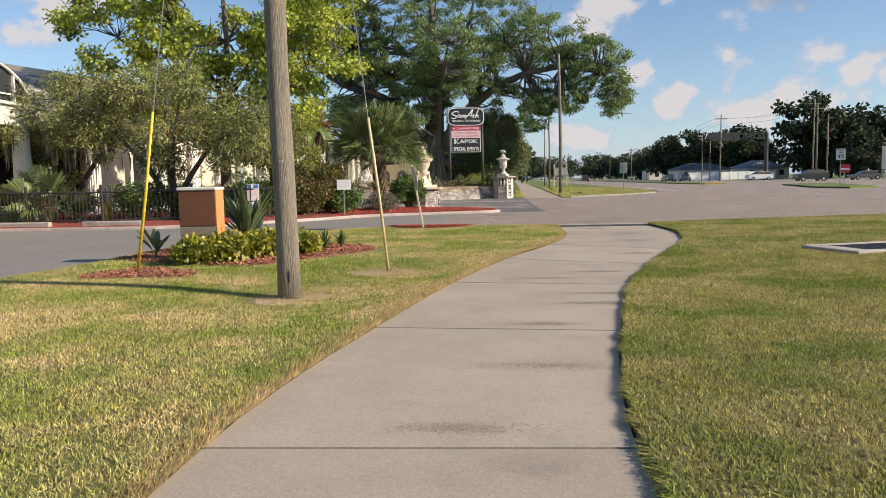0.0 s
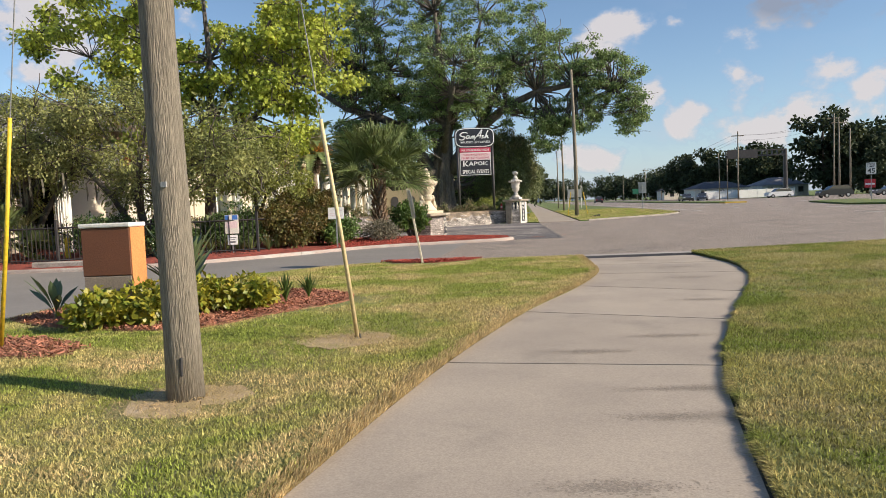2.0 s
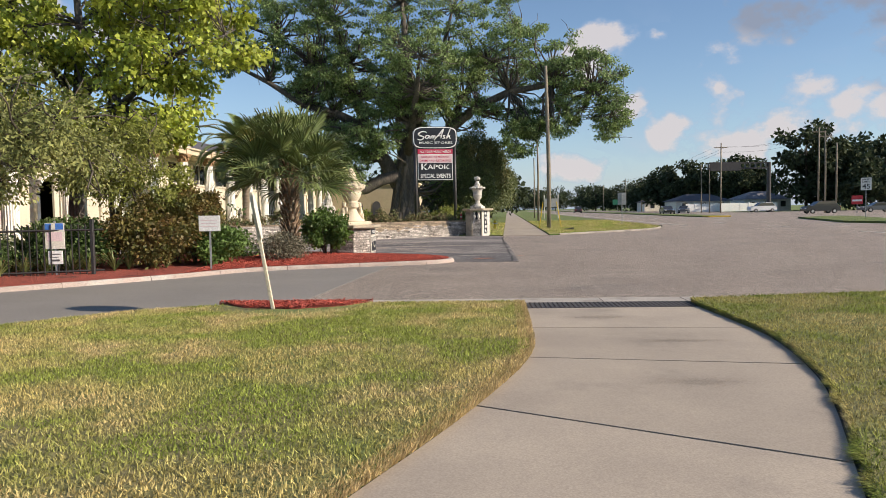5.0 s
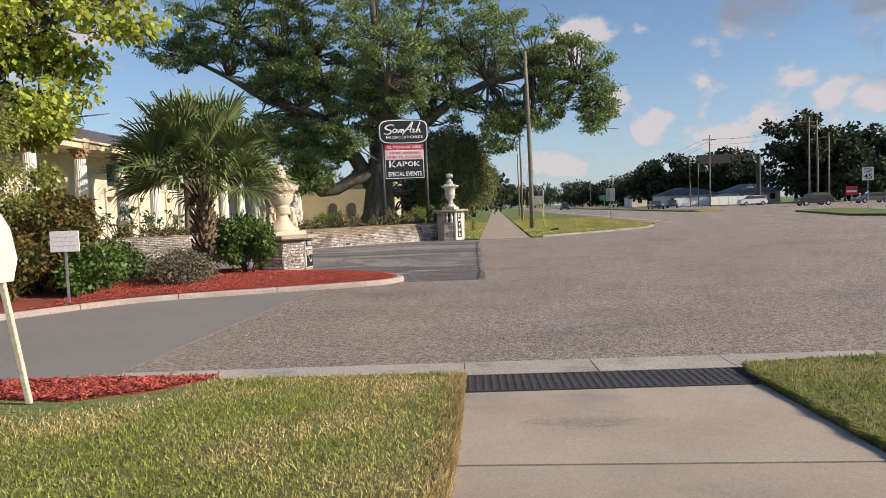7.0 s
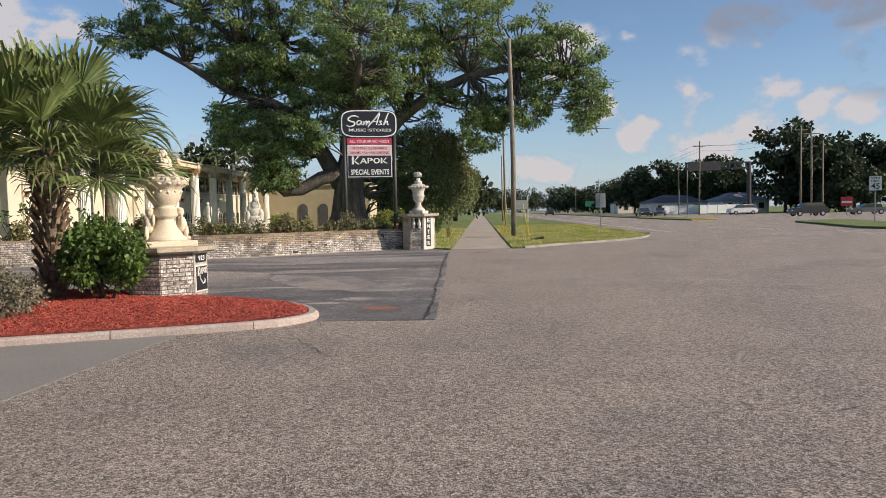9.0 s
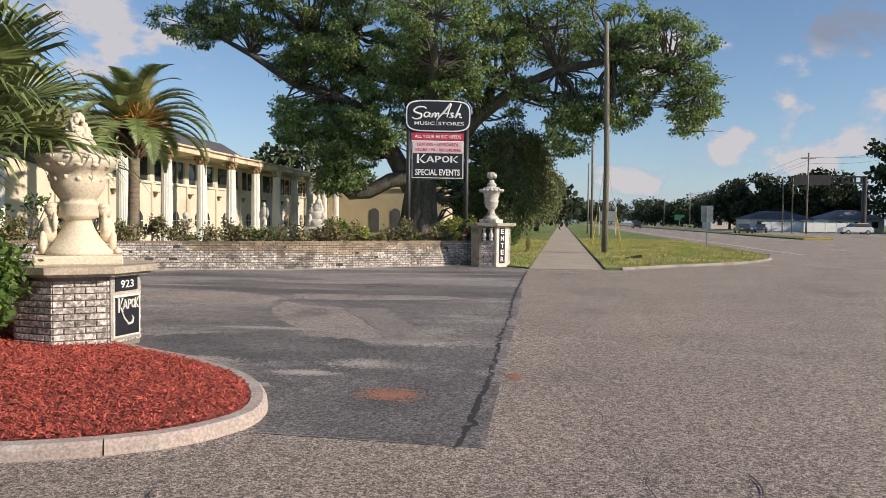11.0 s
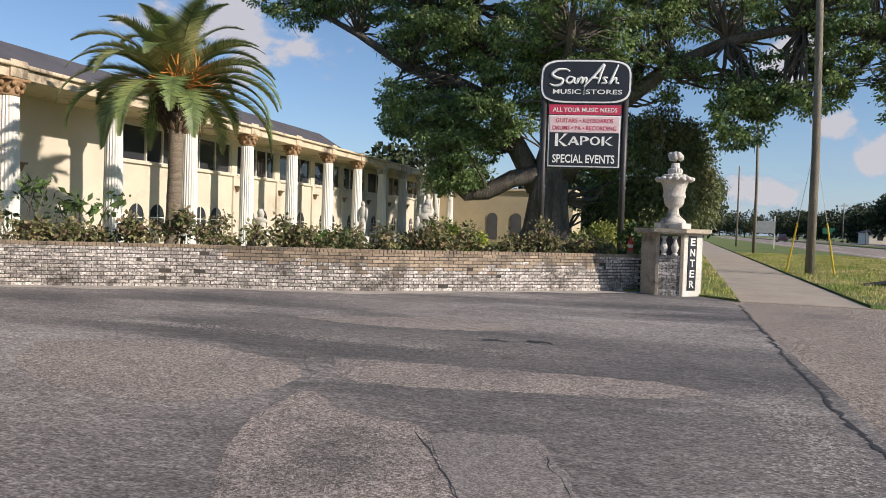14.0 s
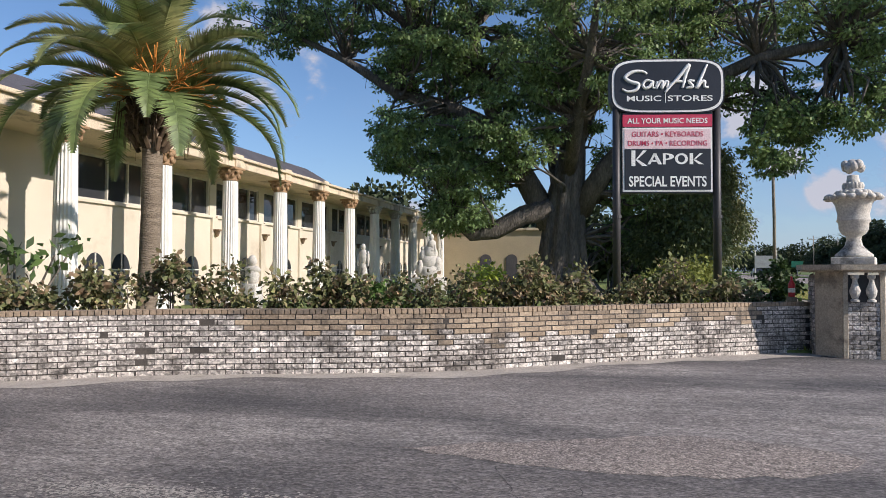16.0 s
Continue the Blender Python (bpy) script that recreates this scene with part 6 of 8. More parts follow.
guy((-7.07, 11.05, 0.05), (-4.48, 9.42, 11.4), 2.25, YELLOW, "bright yellow plastic guard", "steel guy wire with a bright yellow guard")
guy((-3.62, 11.40, -0.01), (-4.48, 9.42, 11.0), 2.15, PALE_YELLOW, "sun-bleached yellow plastic guard", "steel guy wire with a sun-bleached guard")

lp = empty("street_pole", "tall slim grey wooden pole on the roadside verge", "utility pole", (3.5, 57.9, 0.0))
part("shaft", Build().tube([(0, 0, 0), (0.02, 0, 4), (-0.05, 0, 8), (-0.12, 0, 10.7)], [0.15, 0.135, 0.115, 0.10], 14, 0.01), WOOD_POLE, lp, smooth=True)
for dx, dy in ((0.9, 0.6), (-0.55, 1.1)):
    part("ground_wire", Build().tube([(dx, dy, 0), (0, 0, 4.5)], [0.008, 0.008], 4), GALV, lp)
    part("guard", Build().tube([(dx, dy, 0), (dx * 0.6, dy * 0.6, 1.8)], [0.03, 0.03], 8), YELLOW, lp, "yellow guard")

# ---- stop sign, seen from behind ----
stop = empty("stop_sign", "leaning octagonal sign on a peeling white post", "sign", (-3.86, 19.66, 0.05))
m = pose(0, 0, 0, -1, -9.5, 0)
part("post", Build().box(-0.023, -0.02, 0, 0.023, 0.02, 1.62, 0.006, m), POST_WHITE, stop)
o = [(0.305 * math.cos(radians(22.5 + 45 * k)) / math.cos(radians(22.5)), 0.305 * math.sin(radians(22.5 + 45 * k)) / math.cos(radians(22.5))) for k in range(8)]
v = [tuple(m @ Vector((0, 0, 1.28)) + pose(0, 0, 0, 0, -9.5, 0) @ (pose(0, 0, 0, 0, 0, 103) @ Vector((x, yy, z)))) for yy in (-0.034, -0.031) for x, z in o]
part("plate", Build().add(v, [tuple(range(8)), tuple(range(15, 7, -1))] + [((k + 1) % 8, k, 8 + k, 8 + (k + 1) % 8) for k in range(8)]), OFF_WHITE, stop, "bare aluminium back of the plate")

# ---- monument block ----
mon = empty("monument_block", "rendered entrance marker in brown over taupe with a pale top", "monument", (-6.80, 12.72, 0.04), 0)
part("lower_body", Build().box(-0.295, -0.165, 0, 0.295, 0.175, 0.56, 0.012), MON_TAN, mon)
part("upper_body", Build().box(-0.30, -0.17, 0.56, 0.30, 0.18, 1.13, 0.012), MON_SHADED, mon)
part("cap", Build().box(-0.318, -0.188, 1.13, 0.318, 0.198, 1.18, 0.012), WHITE_PAINT, mon, "thin pale cap slab")
# Thin panel that paints the sunlight onto the end face
part("end_panel", Build().box(0.30, -0.16, 0.0, 0.307, 0.17, 1.125), MON_SUNLIT, mon, "end face painted in its sunlit orange")

# ---- small signs in the bed ----
nb = empty("notice_board", "small white notice board on a thin stake among shrubs", "sign", (-7.15, 26.0, 0.1), 5)
part("board", Build().box(-0.24, -0.01, 0.88, 0.24, 0.01, 1.23, 0.004), WHITE, nb)
part("stake", Build().box(-0.02, 0.01, 0, 0.02, 0.03, 1.1), GALV, nb)
part("print_lines", Build().box(-0.19, -0.013, 1.12, 0.19, -0.009, 1.135).box(-0.19, -0.013, 1.05, 0.16, -0.009, 1.063).box(-0.19, -0.013, 0.98, 0.18, -0.009, 0.992), SIGN_PINK, nb, "faint unreadable print")
pb = empty("poster_post", "white post holding a blue printed poster and a small notice", "sign", (-9.85, 24.5, 0.08), 12)
part("stake", Build().box(-0.02, 0.012, 0, 0.02, 0.03, 1.2), GALV, pb)
part("poster", Build().box(-0.19, -0.01, 0.62, 0.19, 0.01, 1.16, 0.004), OFF_WHITE, pb)
part("poster_print", Build().box(-0.18, -0.014, 0.98, -0.06, -0.009, 1.15).box(0.02, -0.014, 1.02, 0.17, -0.009, 1.15), BLUE, pb, "blue printed corners")
part("picture", Build().box(-0.15, -0.014, 0.78, 0.15, -0.009, 0.97), SIGN_PINK, pb, "pale printed picture")
part("notice", Build().box(-0.14, -0.012, 0.30, 0.14, 0.008, 0.58, 0.004), WHITE, pb)
part("notice_lines", Build().box(-0.1, -0.016, 0.50, 0.1, -0.011, 0.52).box(-0.1, -0.016, 0.44, 0.06, -0.011, 0.455).box(-0.08, -0.016, 0.36, 0.08, -0.011, 0.40), ROOF, pb, "dark unreadable print")

hyd = empty("fire_hydrant", "yellow fire hydrant in the grass beside the pavement", "fire hydrant", (-0.05, 58.8, 0.05))
part("barrel", Build().lathe([(0.14, 0), (0.14, 0.04), (0.095, 0.06), (0.095, 0.42), (0.12, 0.44), (0.12, 0.47), (0.10, 0.50), (0.075, 0.57), (0.03, 0.61), (0.03, 0.66)], 16), YELLOW, hyd, smooth=True)
for dx, dy in ((0.13, 0), (-0.13, 0), (0, -0.14)):
    part("nozzle", Build().tube([(dx * 0.6, dy * 0.6, 0.36), (dx * 1.25, dy * 1.25, 0.36)], [0.05, 0.05], 10), OFF_WHITE, hyd, "pale nozzle cap")


# ---- statues in the garden ----
def figure(name, at, rz, items, label, plinth):
    b = Build()
    if plinth:
        b.box(-plinth[0], -plinth[1], 0, plinth[0], plinth[1], plinth[2], 0.02)
    blobs(b, items, 12)
    ob = thing(name, b, STATUE_WHITE, label, "statue", smooth=True)
    ob.matrix_basis = pose(*at, 0, 0, rz)


figure("garden_statue", (-13.6, 68.5, 0.05), 10, [(0, 0, 1.15, 0.66, 0.52, 0.45), (0, 0, 1.6, 0.52, 0.44, 0.5), (0.05, -0.05, 2.05, 0.36, 0.31, 0.45), (0.1, -0.1, 2.45, 0.22, 0.2, 0.3), (0.1, -0.1, 2.82, 0.12, 0.13, 0.16), (-0.3, -0.1, 1.85, 0.19, 0.2, 0.38), (-0.32, -0.1, 2.27, 0.1, 0.1, 0.12), (0.4, -0.12, 1.45, 0.24, 0.26, 0.45), (-0.42, -0.2, 1.35, 0.2, 0.24, 0.4), (0.28, -0.2, 2.2, 0.07, 0.08, 0.3)], "weathered white stone seated group on a plinth", (0.8, 0.6, 0.9))
figure("garden_statue", (-14.8, 62.5, 0.05), -10, [(0, 0, 1.15, 0.17, 0.14, 0.55), (0, 0, 1.75, 0.2, 0.14, 0.35), (0, 0, 2.18, 0.1, 0.1, 0.13), (0.22, 0, 1.7, 0.06, 0.06, 0.32), (-0.2, -0.06, 1.6, 0.06, 0.06, 0.3)], "slender white standing stone figure on a plinth", (0.25, 0.25, 0.65))
figure("garden_statue", (-14.9, 53.6, 0.05), 0, [(0, 0, 1.1, 0.2, 0.16, 0.3), (0, 0, 1.5, 0.13, 0.13, 0.17), (0, 0, 1.25, 0.26, 0.15, 0.12)], "dark weathered stone bust on a plinth", (0.22, 0.22, 0.85))


# ---- plants ----
def plant(name, label, category, centres, radii, count, size, leaf, seed, at, stems=(), bark=None, group="", **k):
    """A shrub or tree: woody stems and a crown of separate leaves, under one thing."""
    top = empty(name, label, category, at, group=group)
    if stems:
        b = Build()
        for pts, rad, n in stems:
            b.tube(pts, rad, n)
        wood = part("trunk" if category == "tree" else "stems", b, bark or BARK_DARK, top, smooth=True)
        if category != "tree":
            tagged(wood, kind="stuff")
    v, f = leaves(centres, radii, count, size, np.random.default_rng(seed), **k)
    ob = new("crown" if category == "tree" else "leaves", fast_mesh("leaves", v, f, leaf))
    ob.parent = top
    return top


def shrub(label, at, r, h, n, count, size, leaf, seed, squash=1.0, **k):
    rng = np.random.default_rng(seed)
    c, rr, stems = [], [], []
    for i in range(n):
        a, q = rng.random() * 6.283, rng.random() ** 0.5
        z = h * (0.25 + 0.6 * rng.random() * (1 - 0.45 * q))
        p = (r * 0.75 * q * math.cos(a), r * 0.75 * q * math.sin(a) * squash, z)
        c.append(p)
        rr.append(r * (0.25 + 0.2 * rng.random()))
        if i % 2 == 0:
            stems.append(([(p[0] * 0.15, p[1] * 0.15, -0.03), (p[0] * 0.5, p[1] * 0.5, z * 0.5), p], [0.018, 0.013, 0.006], 5))
    return plant("shrub", label, "shrub", c, rr, count, size, leaf, seed, at, stems, flat=0.8, **k)


def twig(base, tip, rng, r0, bend=0.15, n=7):
    b, t = Vector(base), Vector(tip)
    l = (t - b).length
    mid = [b.lerp(t, k / 3) + Vector(rng.normal(size=3)) * l * bend * (0.5 if k in (1, 2) else 0) for k in range(4)]
    return [tuple(p) for p in mid], [r0 * (1 - 0.22 * k) for k in range(4)], n


def tree(name, label, at, trunk, limbs, clumps, count, size, leaf, seed, bark, twigs=2, **k):
    """A tree from a trunk and limbs (point lists with radii) and leaf clumps, each reached by a branch from the nearest limb."""
    rng = np.random.default_rng(seed)
    stems = [(p, r, 14 if i == 0 else 9) for i, (p, r) in enumerate([trunk, *limbs])]
    joints_ = [(Vector(q), r[i]) for p, r in [trunk, *limbs] for i, q in enumerate(p) if i > 0]
    c, rr = [], []
    for p, r in clumps:
        v = Vector(p)
        j, jr = min(joints_, key=lambda q: (q[0] - v).length + (3 if q[0].z > v.z + 1 else 0))
        if (v - j).length < 4.5:
            stems.append(twig(j, v, rng, min(jr * 0.5, 0.03 + 0.022 * (v - j).length), 0.16, 6))
        c.append(p)
        rr.append(r)
        for _ in range(twigs):
            d = Vector(rng.normal(size=3)) * r * 0.7
            stems.append(twig(v, v + d, rng, 0.03, 0.1, 4))
    return plant(name, label, "tree", c, rr, count, size, leaf, seed, at, stems, bark, **k)


def fill(rng, n, boxes_):
    """Clump centres scattered in ellipsoids (cx, cy, cz, rx, ry, rz, weight), kept towards the outside."""
    w = np.array([q[6] for q in boxes_], float)
    out = []
    for i in rng.choice(len(boxes_), n, p=w / w.sum()):
        cx, cy, cz, rx, ry, rz, _ = boxes_[i]
        d = Vector(rng.normal(size=3)).normalized() * (0.35 + 0.65 * rng.random() ** 0.5)
        out.append((cx + rx * d.x, cy + ry * d.y, cz + rz * d.z))
    return out


# the kapok tree
rng = np.random.default_rng(101)
K, KS = (-7.5, 72.0, 0.0), 1.13      # its foot, and its size
trunk = ([(0, 0, -0.1), (0, 0, 0.8), (0.05, 0, 2.2), (0.2, 0, 4.2), (0.45, 0, 6.5), (0.5, 0.3, 9.5), (0.3, 0.2, 13), (0.0, 0, 17)], [1.5, 1.15, 0.92, 0.82, 0.6, 0.45, 0.3, 0.15])
limbs = [
    ([(-0.5, 0, 3.2), (-1.6, -0.2, 5.2), (-2.7, -0.4, 7.2), (-3.6, -0.4, 9.8), (-4.2, 0, 12.5), (-5.5, 0.5, 16)], [0.62, 0.52, 0.44, 0.36, 0.26, 0.12]),
    ([(-2.9, -0.4, 7.6), (-5.0, -0.9, 8.6), (-7.4, -1.2, 9.3), (-10.0, -1.4, 11.0), (-13.0, -1.2, 12.6)], [0.36, 0.32, 0.26, 0.18, 0.08]),
    ([(-3.6, -0.4, 9.8), (-6.4, -0.2, 12.2), (-9.5, 0, 14.6), (-12.5, 0.2, 15.8)], [0.3, 0.24, 0.16, 0.07]),
    ([(0.7, 0, 3.8), (1.9, -0.4, 5.6), (3.4, -0.8, 7.2), (5.4, -1.2, 8.7), (8.0, -1.6, 9.8), (11.0, -2.0, 10.2), (14.0, -2.2, 9.6), (15.6, -2.3, 8.4)], [0.55, 0.46, 0.40, 0.33, 0.26, 0.19, 0.12, 0.05]),
    ([(3.4, -0.8, 7.2), (4.4, 0.2, 9.6), (6.4, 1.0, 12.4), (9.0, 1.4, 14.5)], [0.34, 0.28, 0.2, 0.08]),
    ([(0.45, 0, 6.5), (1.6, 0.6, 9.5), (2.8, 0.8, 12.8), (3.8, 0.8, 16.5)], [0.4, 0.32, 0.22, 0.09]),
    ([(-0.5, -0.3, 3.9), (-1.7, -0.8, 3.6), (-2.9, -1.2, 2.9), (-3.9, -1.4, 2.7), (-5.0, -1.4, 3.5)], [0.5, 0.44, 0.40, 0.28, 0.08]),
    ([(0.3, -0.4, 5.5), (0.8, -2.2, 7.6), (1.4, -4.4, 9.5), (1.8, -6.5, 11.5)], [0.36, 0.28, 0.2, 0.08]),
    ([(-0.2, 0.5, 5.0), (-0.8, 3.0, 7.4), (-1.2, 5.5, 9.8)], [0.36, 0.25, 0.1]),
]
for a in (185, 225, 262, 300, 340):            # ribs that flute the trunk
    c_, s_ = math.cos(radians(a)), math.sin(radians(a))
    limbs.append(([(c_ * 1.15, s_ * 1.15, -0.1), (c_ * 0.95, s_ * 0.95, 1.0), (c_ * 0.78 + 0.05, s_ * 0.78, 2.6), (c_ * 0.66 + 0.2, s_ * 0.66, 4.6), (c_ * 0.4 + 0.45, s_ * 0.4, 6.6)], [0.36, 0.30, 0.25, 0.22, 0.14]))
for a in (200, 250, 290, 330, 20, 100, 150):   # buttress roots
    c_, s_ = math.cos(radians(a)), math.sin(radians(a))
    limbs.append(([(c_ * 0.5, s_ * 0.5, 1.9), (c_ * 0.95, s_ * 0.95, 0.9), (c_ * 1.5, s_ * 1.5, 0.25), (c_ * 2.1, s_ * 2.1, -0.1)], [0.3, 0.38, 0.3, 0.12]))
CROWN = [(0, 0, 17.5, 9.0, 6.5, 4.0, 5.0), (-9.5, -0.5, 14.6, 5.6, 4.5, 2.8, 3.4), (-13.6, -1, 12.9, 2.6, 3.2, 1.3, 0.9), (-3.5, 0.5, 12.0, 4.0, 3.5, 2.0, 1.6), (-6.0, -0.3, 10.6, 3.0, 3.2, 1.7, 1.7), (-1.5, -1.8, 9.6, 2.6, 2.0, 1.6, 1.0), (3.8, -1.5, 11.2, 2.8, 2.4, 1.6, 1.0), (-6.6, -0.5, 7.2, 2.7, 3.4, 1.7, 2.0), (-4.2, -1.4, 5.4, 2.2, 2.4, 1.3, 1.1), (8.0, 0, 12.8, 5.5, 4.5, 2.6, 2.9), (13.4, -2, 11.0, 3.2, 3.0, 1.7, 1.7), (15.2, -2.2, 8.0, 1.3, 1.5, 2.0, 0.9), (12.0, -1.8, 8.9, 1.8, 1.6, 0.9, 0.5), (8.6, -2, 6.4, 1.5, 1.5, 1.6, 0.7), (11.5, -2, 7.5, 1.6, 1.5, 1.4, 0.6), (-2.2, -2.6, 7.0, 2.6, 1.6, 1.8, 1.2), (-4.4, -1.6, 3.6, 1.4, 1.0, 0.8, 0.6), (1.5, -3.0, 9.4, 3.0, 1.8, 1.6, 1.1), (5.5, -1, 8.6, 2.6, 2.5, 1.2, 0.8), (1.4, -5.5, 12.0, 4, 2.2, 1.8, 0.9), (9.4, -1, 7.8, 1.4, 1.6, 1.4, 0.5), (3.2, 0.6, 5.4, 2.0, 1.6, 1.8, 1.2), (2.6, 1.5, 2.8, 1.4, 1.0, 1.2, 0.5), (0.5, 1.5, 9.5, 3.2, 2.4, 2.4, 0.9)]
cl = fill(rng, 1750, CROWN)
clumps = [(tuple(KS * q for q in p), KS * (0.34 + 0.52 * rng.random())) for p in cl]
trunk, limbs = ([tuple(KS * q for q in p) for p in trunk[0]], [KS * r for r in trunk[1]]), [([tuple(KS * q for q in p) for p in l], [KS * r for r in rr_]) for l, rr_ in limbs]
tree("kapok_tree", "huge spreading kapok tree with buttressed grey trunk and broken canopy", K, trunk, limbs, clumps, 118, 0.20, LEAF_KAPOK, 102, BARK, twigs=1, shell=0.05, flat=0.40, droop=0.5, long=1.9)

# bright broad-leaved tree beyond the drive
rng = np.random.default_rng(111)
trunk = ([(0, 0, -0.1), (0.1, 0, 2), (0.2, 0.1, 4.2), (0.3, 0.2, 7), (0.2, 0, 10.5)], [0.26, 0.2, 0.17, 0.11, 0.04])
limbs = [([(0.1, 0, 2.6), (1.8, -0.6, 4.4), (3.8, -1.0, 5.8), (5.2, -1.2, 6.2)], [0.12, 0.1, 0.07, 0.03]), ([(0.15, 0, 3.4), (-1.8, -0.3, 5.5), (-4, -0.5, 7.2)], [0.12, 0.09, 0.04]), ([(0.2, 0, 4.4), (1.6, 0.6, 7), (3.2, 0.8, 9.4)], [0.11, 0.08, 0.03]), ([(0.2, 0.1, 4.6), (-1.4, -0.8, 7.6), (-2.4, -1, 10)], [0.1, 0.07, 0.03])]
cl = fill(rng, 230, [(0, 0, 8.8, 4.6, 4, 3.0, 3), (3.6, -1, 6.4, 2.6, 2.2, 1.8, 1.6), (-3.6, -0.4, 7.6, 3.0, 2.4, 2.0, 1.5), (0.5, -1, 5.2, 2.5, 2, 1.2, 0.9), (4.6, -1, 8.6, 1.4, 1.6, 1.5, 0.6), (3.4, -1.6, 4.4, 1.5, 1.4, 1.3, 0.9), (-1.8, -1.5, 4.8, 2.0, 1.4, 1.3, 0.8), (1.6, -2.2, 3.6, 1.4, 1.2, 0.9, 0.5)])
tree("broadleaf_tree", "tall sunlit broad-leaved tree with bright yellow-green foliage", (-13.2, 31.0, 0.1), trunk, limbs, [(p, 0.35 + 0.42 * rng.random()) for p in cl], 165, 0.15, LEAF_BRIGHT, 112, BARK, twigs=2, shell=0.05, flat=0.6, droop=0.5, long=1.3)

# feathery olive-green trees by the fence
rng = np.random.default_rng(121)
for j, (at, sx, seed) in enumerate((((-12.6, 24.6, 0.1), 1.0, 5), ((-16.6, 25.4, 0.1), 0.8, 6))):
    trunk = ([(0, 0, -0.1), (0.1, 0.05, 0.8), (-0.1, 0.1, 1.8), (0.1, 0, 3.2)], [0.15, 0.12, 0.10, 0.04])
    limbs = [([(0, 0, 0.3), (0.7, -0.2, 1.4), (1.6, -0.4, 2.5), (2.9, -0.5, 3.0)], [0.11, 0.09, 0.06, 0.02]), ([(0, 0, 0.5), (-0.8, 0, 1.8), (-1.8, -0.2, 3.0), (-3.2, -0.2, 3.9)], [0.11, 0.08, 0.05, 0.02]), ([(0, 0.1, 1.2), (0.4, -0.6, 2.6), (0.8, -0.8, 4.0)], [0.08, 0.06, 0.02])]
    cl = fill(rng, 74 if j == 0 else 44, [(0, 0, 3.4, 3.4 * sx, 2.2, 1.5, 3), (2.6 * sx, -0.4, 2.6, 1.6, 1.4, 0.9, 1.2), (-2.4 * sx, 0, 3.4, 1.6, 1.4, 1.2, 1.0), (0, 0.2, 1.2, 2.2, 1.2, 0.8, 1.0)])
    tree("small_tree", "low feathery olive-green tree with arching branches" if j == 0 else "loose grey-green small tree hung with moss", at, trunk, limbs, [(p, 0.45 + 0.35 * rng.random()) for p in cl], 430, 0.10, LEAF_OLIVE, 122 + seed, BARK_DARK, twigs=3, shell=0.05, flat=0.8, droop=0.3, long=2.2)
cl = fill(rng, 40, [(0, 0, 2.7, 1.5, 1.1, 1.0, 2), (0.9, -0.3, 1.8, 0.7, 0.7, 0.8, 1), (-1.2, 0, 3.0, 1.2, 0.9, 0.8, 1)])
tree("small_tree", "arching yellow-green small tree at the edge of the bed", (-10.1, 27.2, 0.1), ([(0, 0, -0.1), (0.1, 0, 1.0), (0, 0, 2.4)], [0.1, 0.08, 0.03]), [([(0, 0, 0.8), (0.6, -0.2, 2.0), (1.3, -0.4, 2.4)], [0.06, 0.04, 0.015])], [(p, 0.35 + 0.3 * rng.random()) for p in cl], 400, 0.085, LEAF_OLIVE_LIGHT, 129, BARK_DARK, twigs=2, shell=0.05, flat=0.85, droop=0.5, long=2.4)
b = Build()
for k in range(70):
    x, y, z = -16.6 + rng.normal() * 1.6, 25.0 + rng.normal() * 0.7, 2.2 + rng.random() * 1.2
    b.tube([(x, y, z), (x + 0.03, y, z - 0.35), (x, y + 0.02, z - 0.5 - 0.5 * rng.random())], [0.03, 0.035, 0.006], 4)
thing("spanish_moss", b, MOSS, "grey beards of moss hanging from the small tree", "moss", kind="stuff")

# vine-clad tree and clipped bush by the far pavement
rng = np.random.default_rng(131)
cl = fill(rng, 120, [(0, 0, 4.8, 2.2, 2.6, 3.2, 3), (1.4, 2, 4.2, 1.6, 3.0, 2.4, 1.5), (-0.8, -0.5, 2.4, 2.0, 2.0, 2.0, 1.2), (1.8, 6, 4.0, 1.6, 3, 2.4, 1)])
tree("vine_clad_tree", "dense vine-clad evergreen tree beside the pavement", (-1.3, 73.0, 0.0), ([(0, 0, -0.1), (0.1, 0, 2.5), (0, 0, 5), (0.2, 0, 7.5)], [0.3, 0.24, 0.16, 0.05]), [([(0, 0, 2), (1, 2, 4), (1.4, 5, 5)], [0.16, 0.1, 0.03])], [(p, 0.7 + 0.5 * rng.random()) for p in cl], 520, 0.19, LEAF_CEDAR, 132, BARK_DARK, twigs=0, shell=0.2, flat=1.3, droop=0.9, long=2.2)
shrub("dense rounded dark green bush beside the pier", (-1.5, 62.5, 0.05), 1.15, 1.7, 26, 420, 0.09, LEAF_SHRUB, 141)

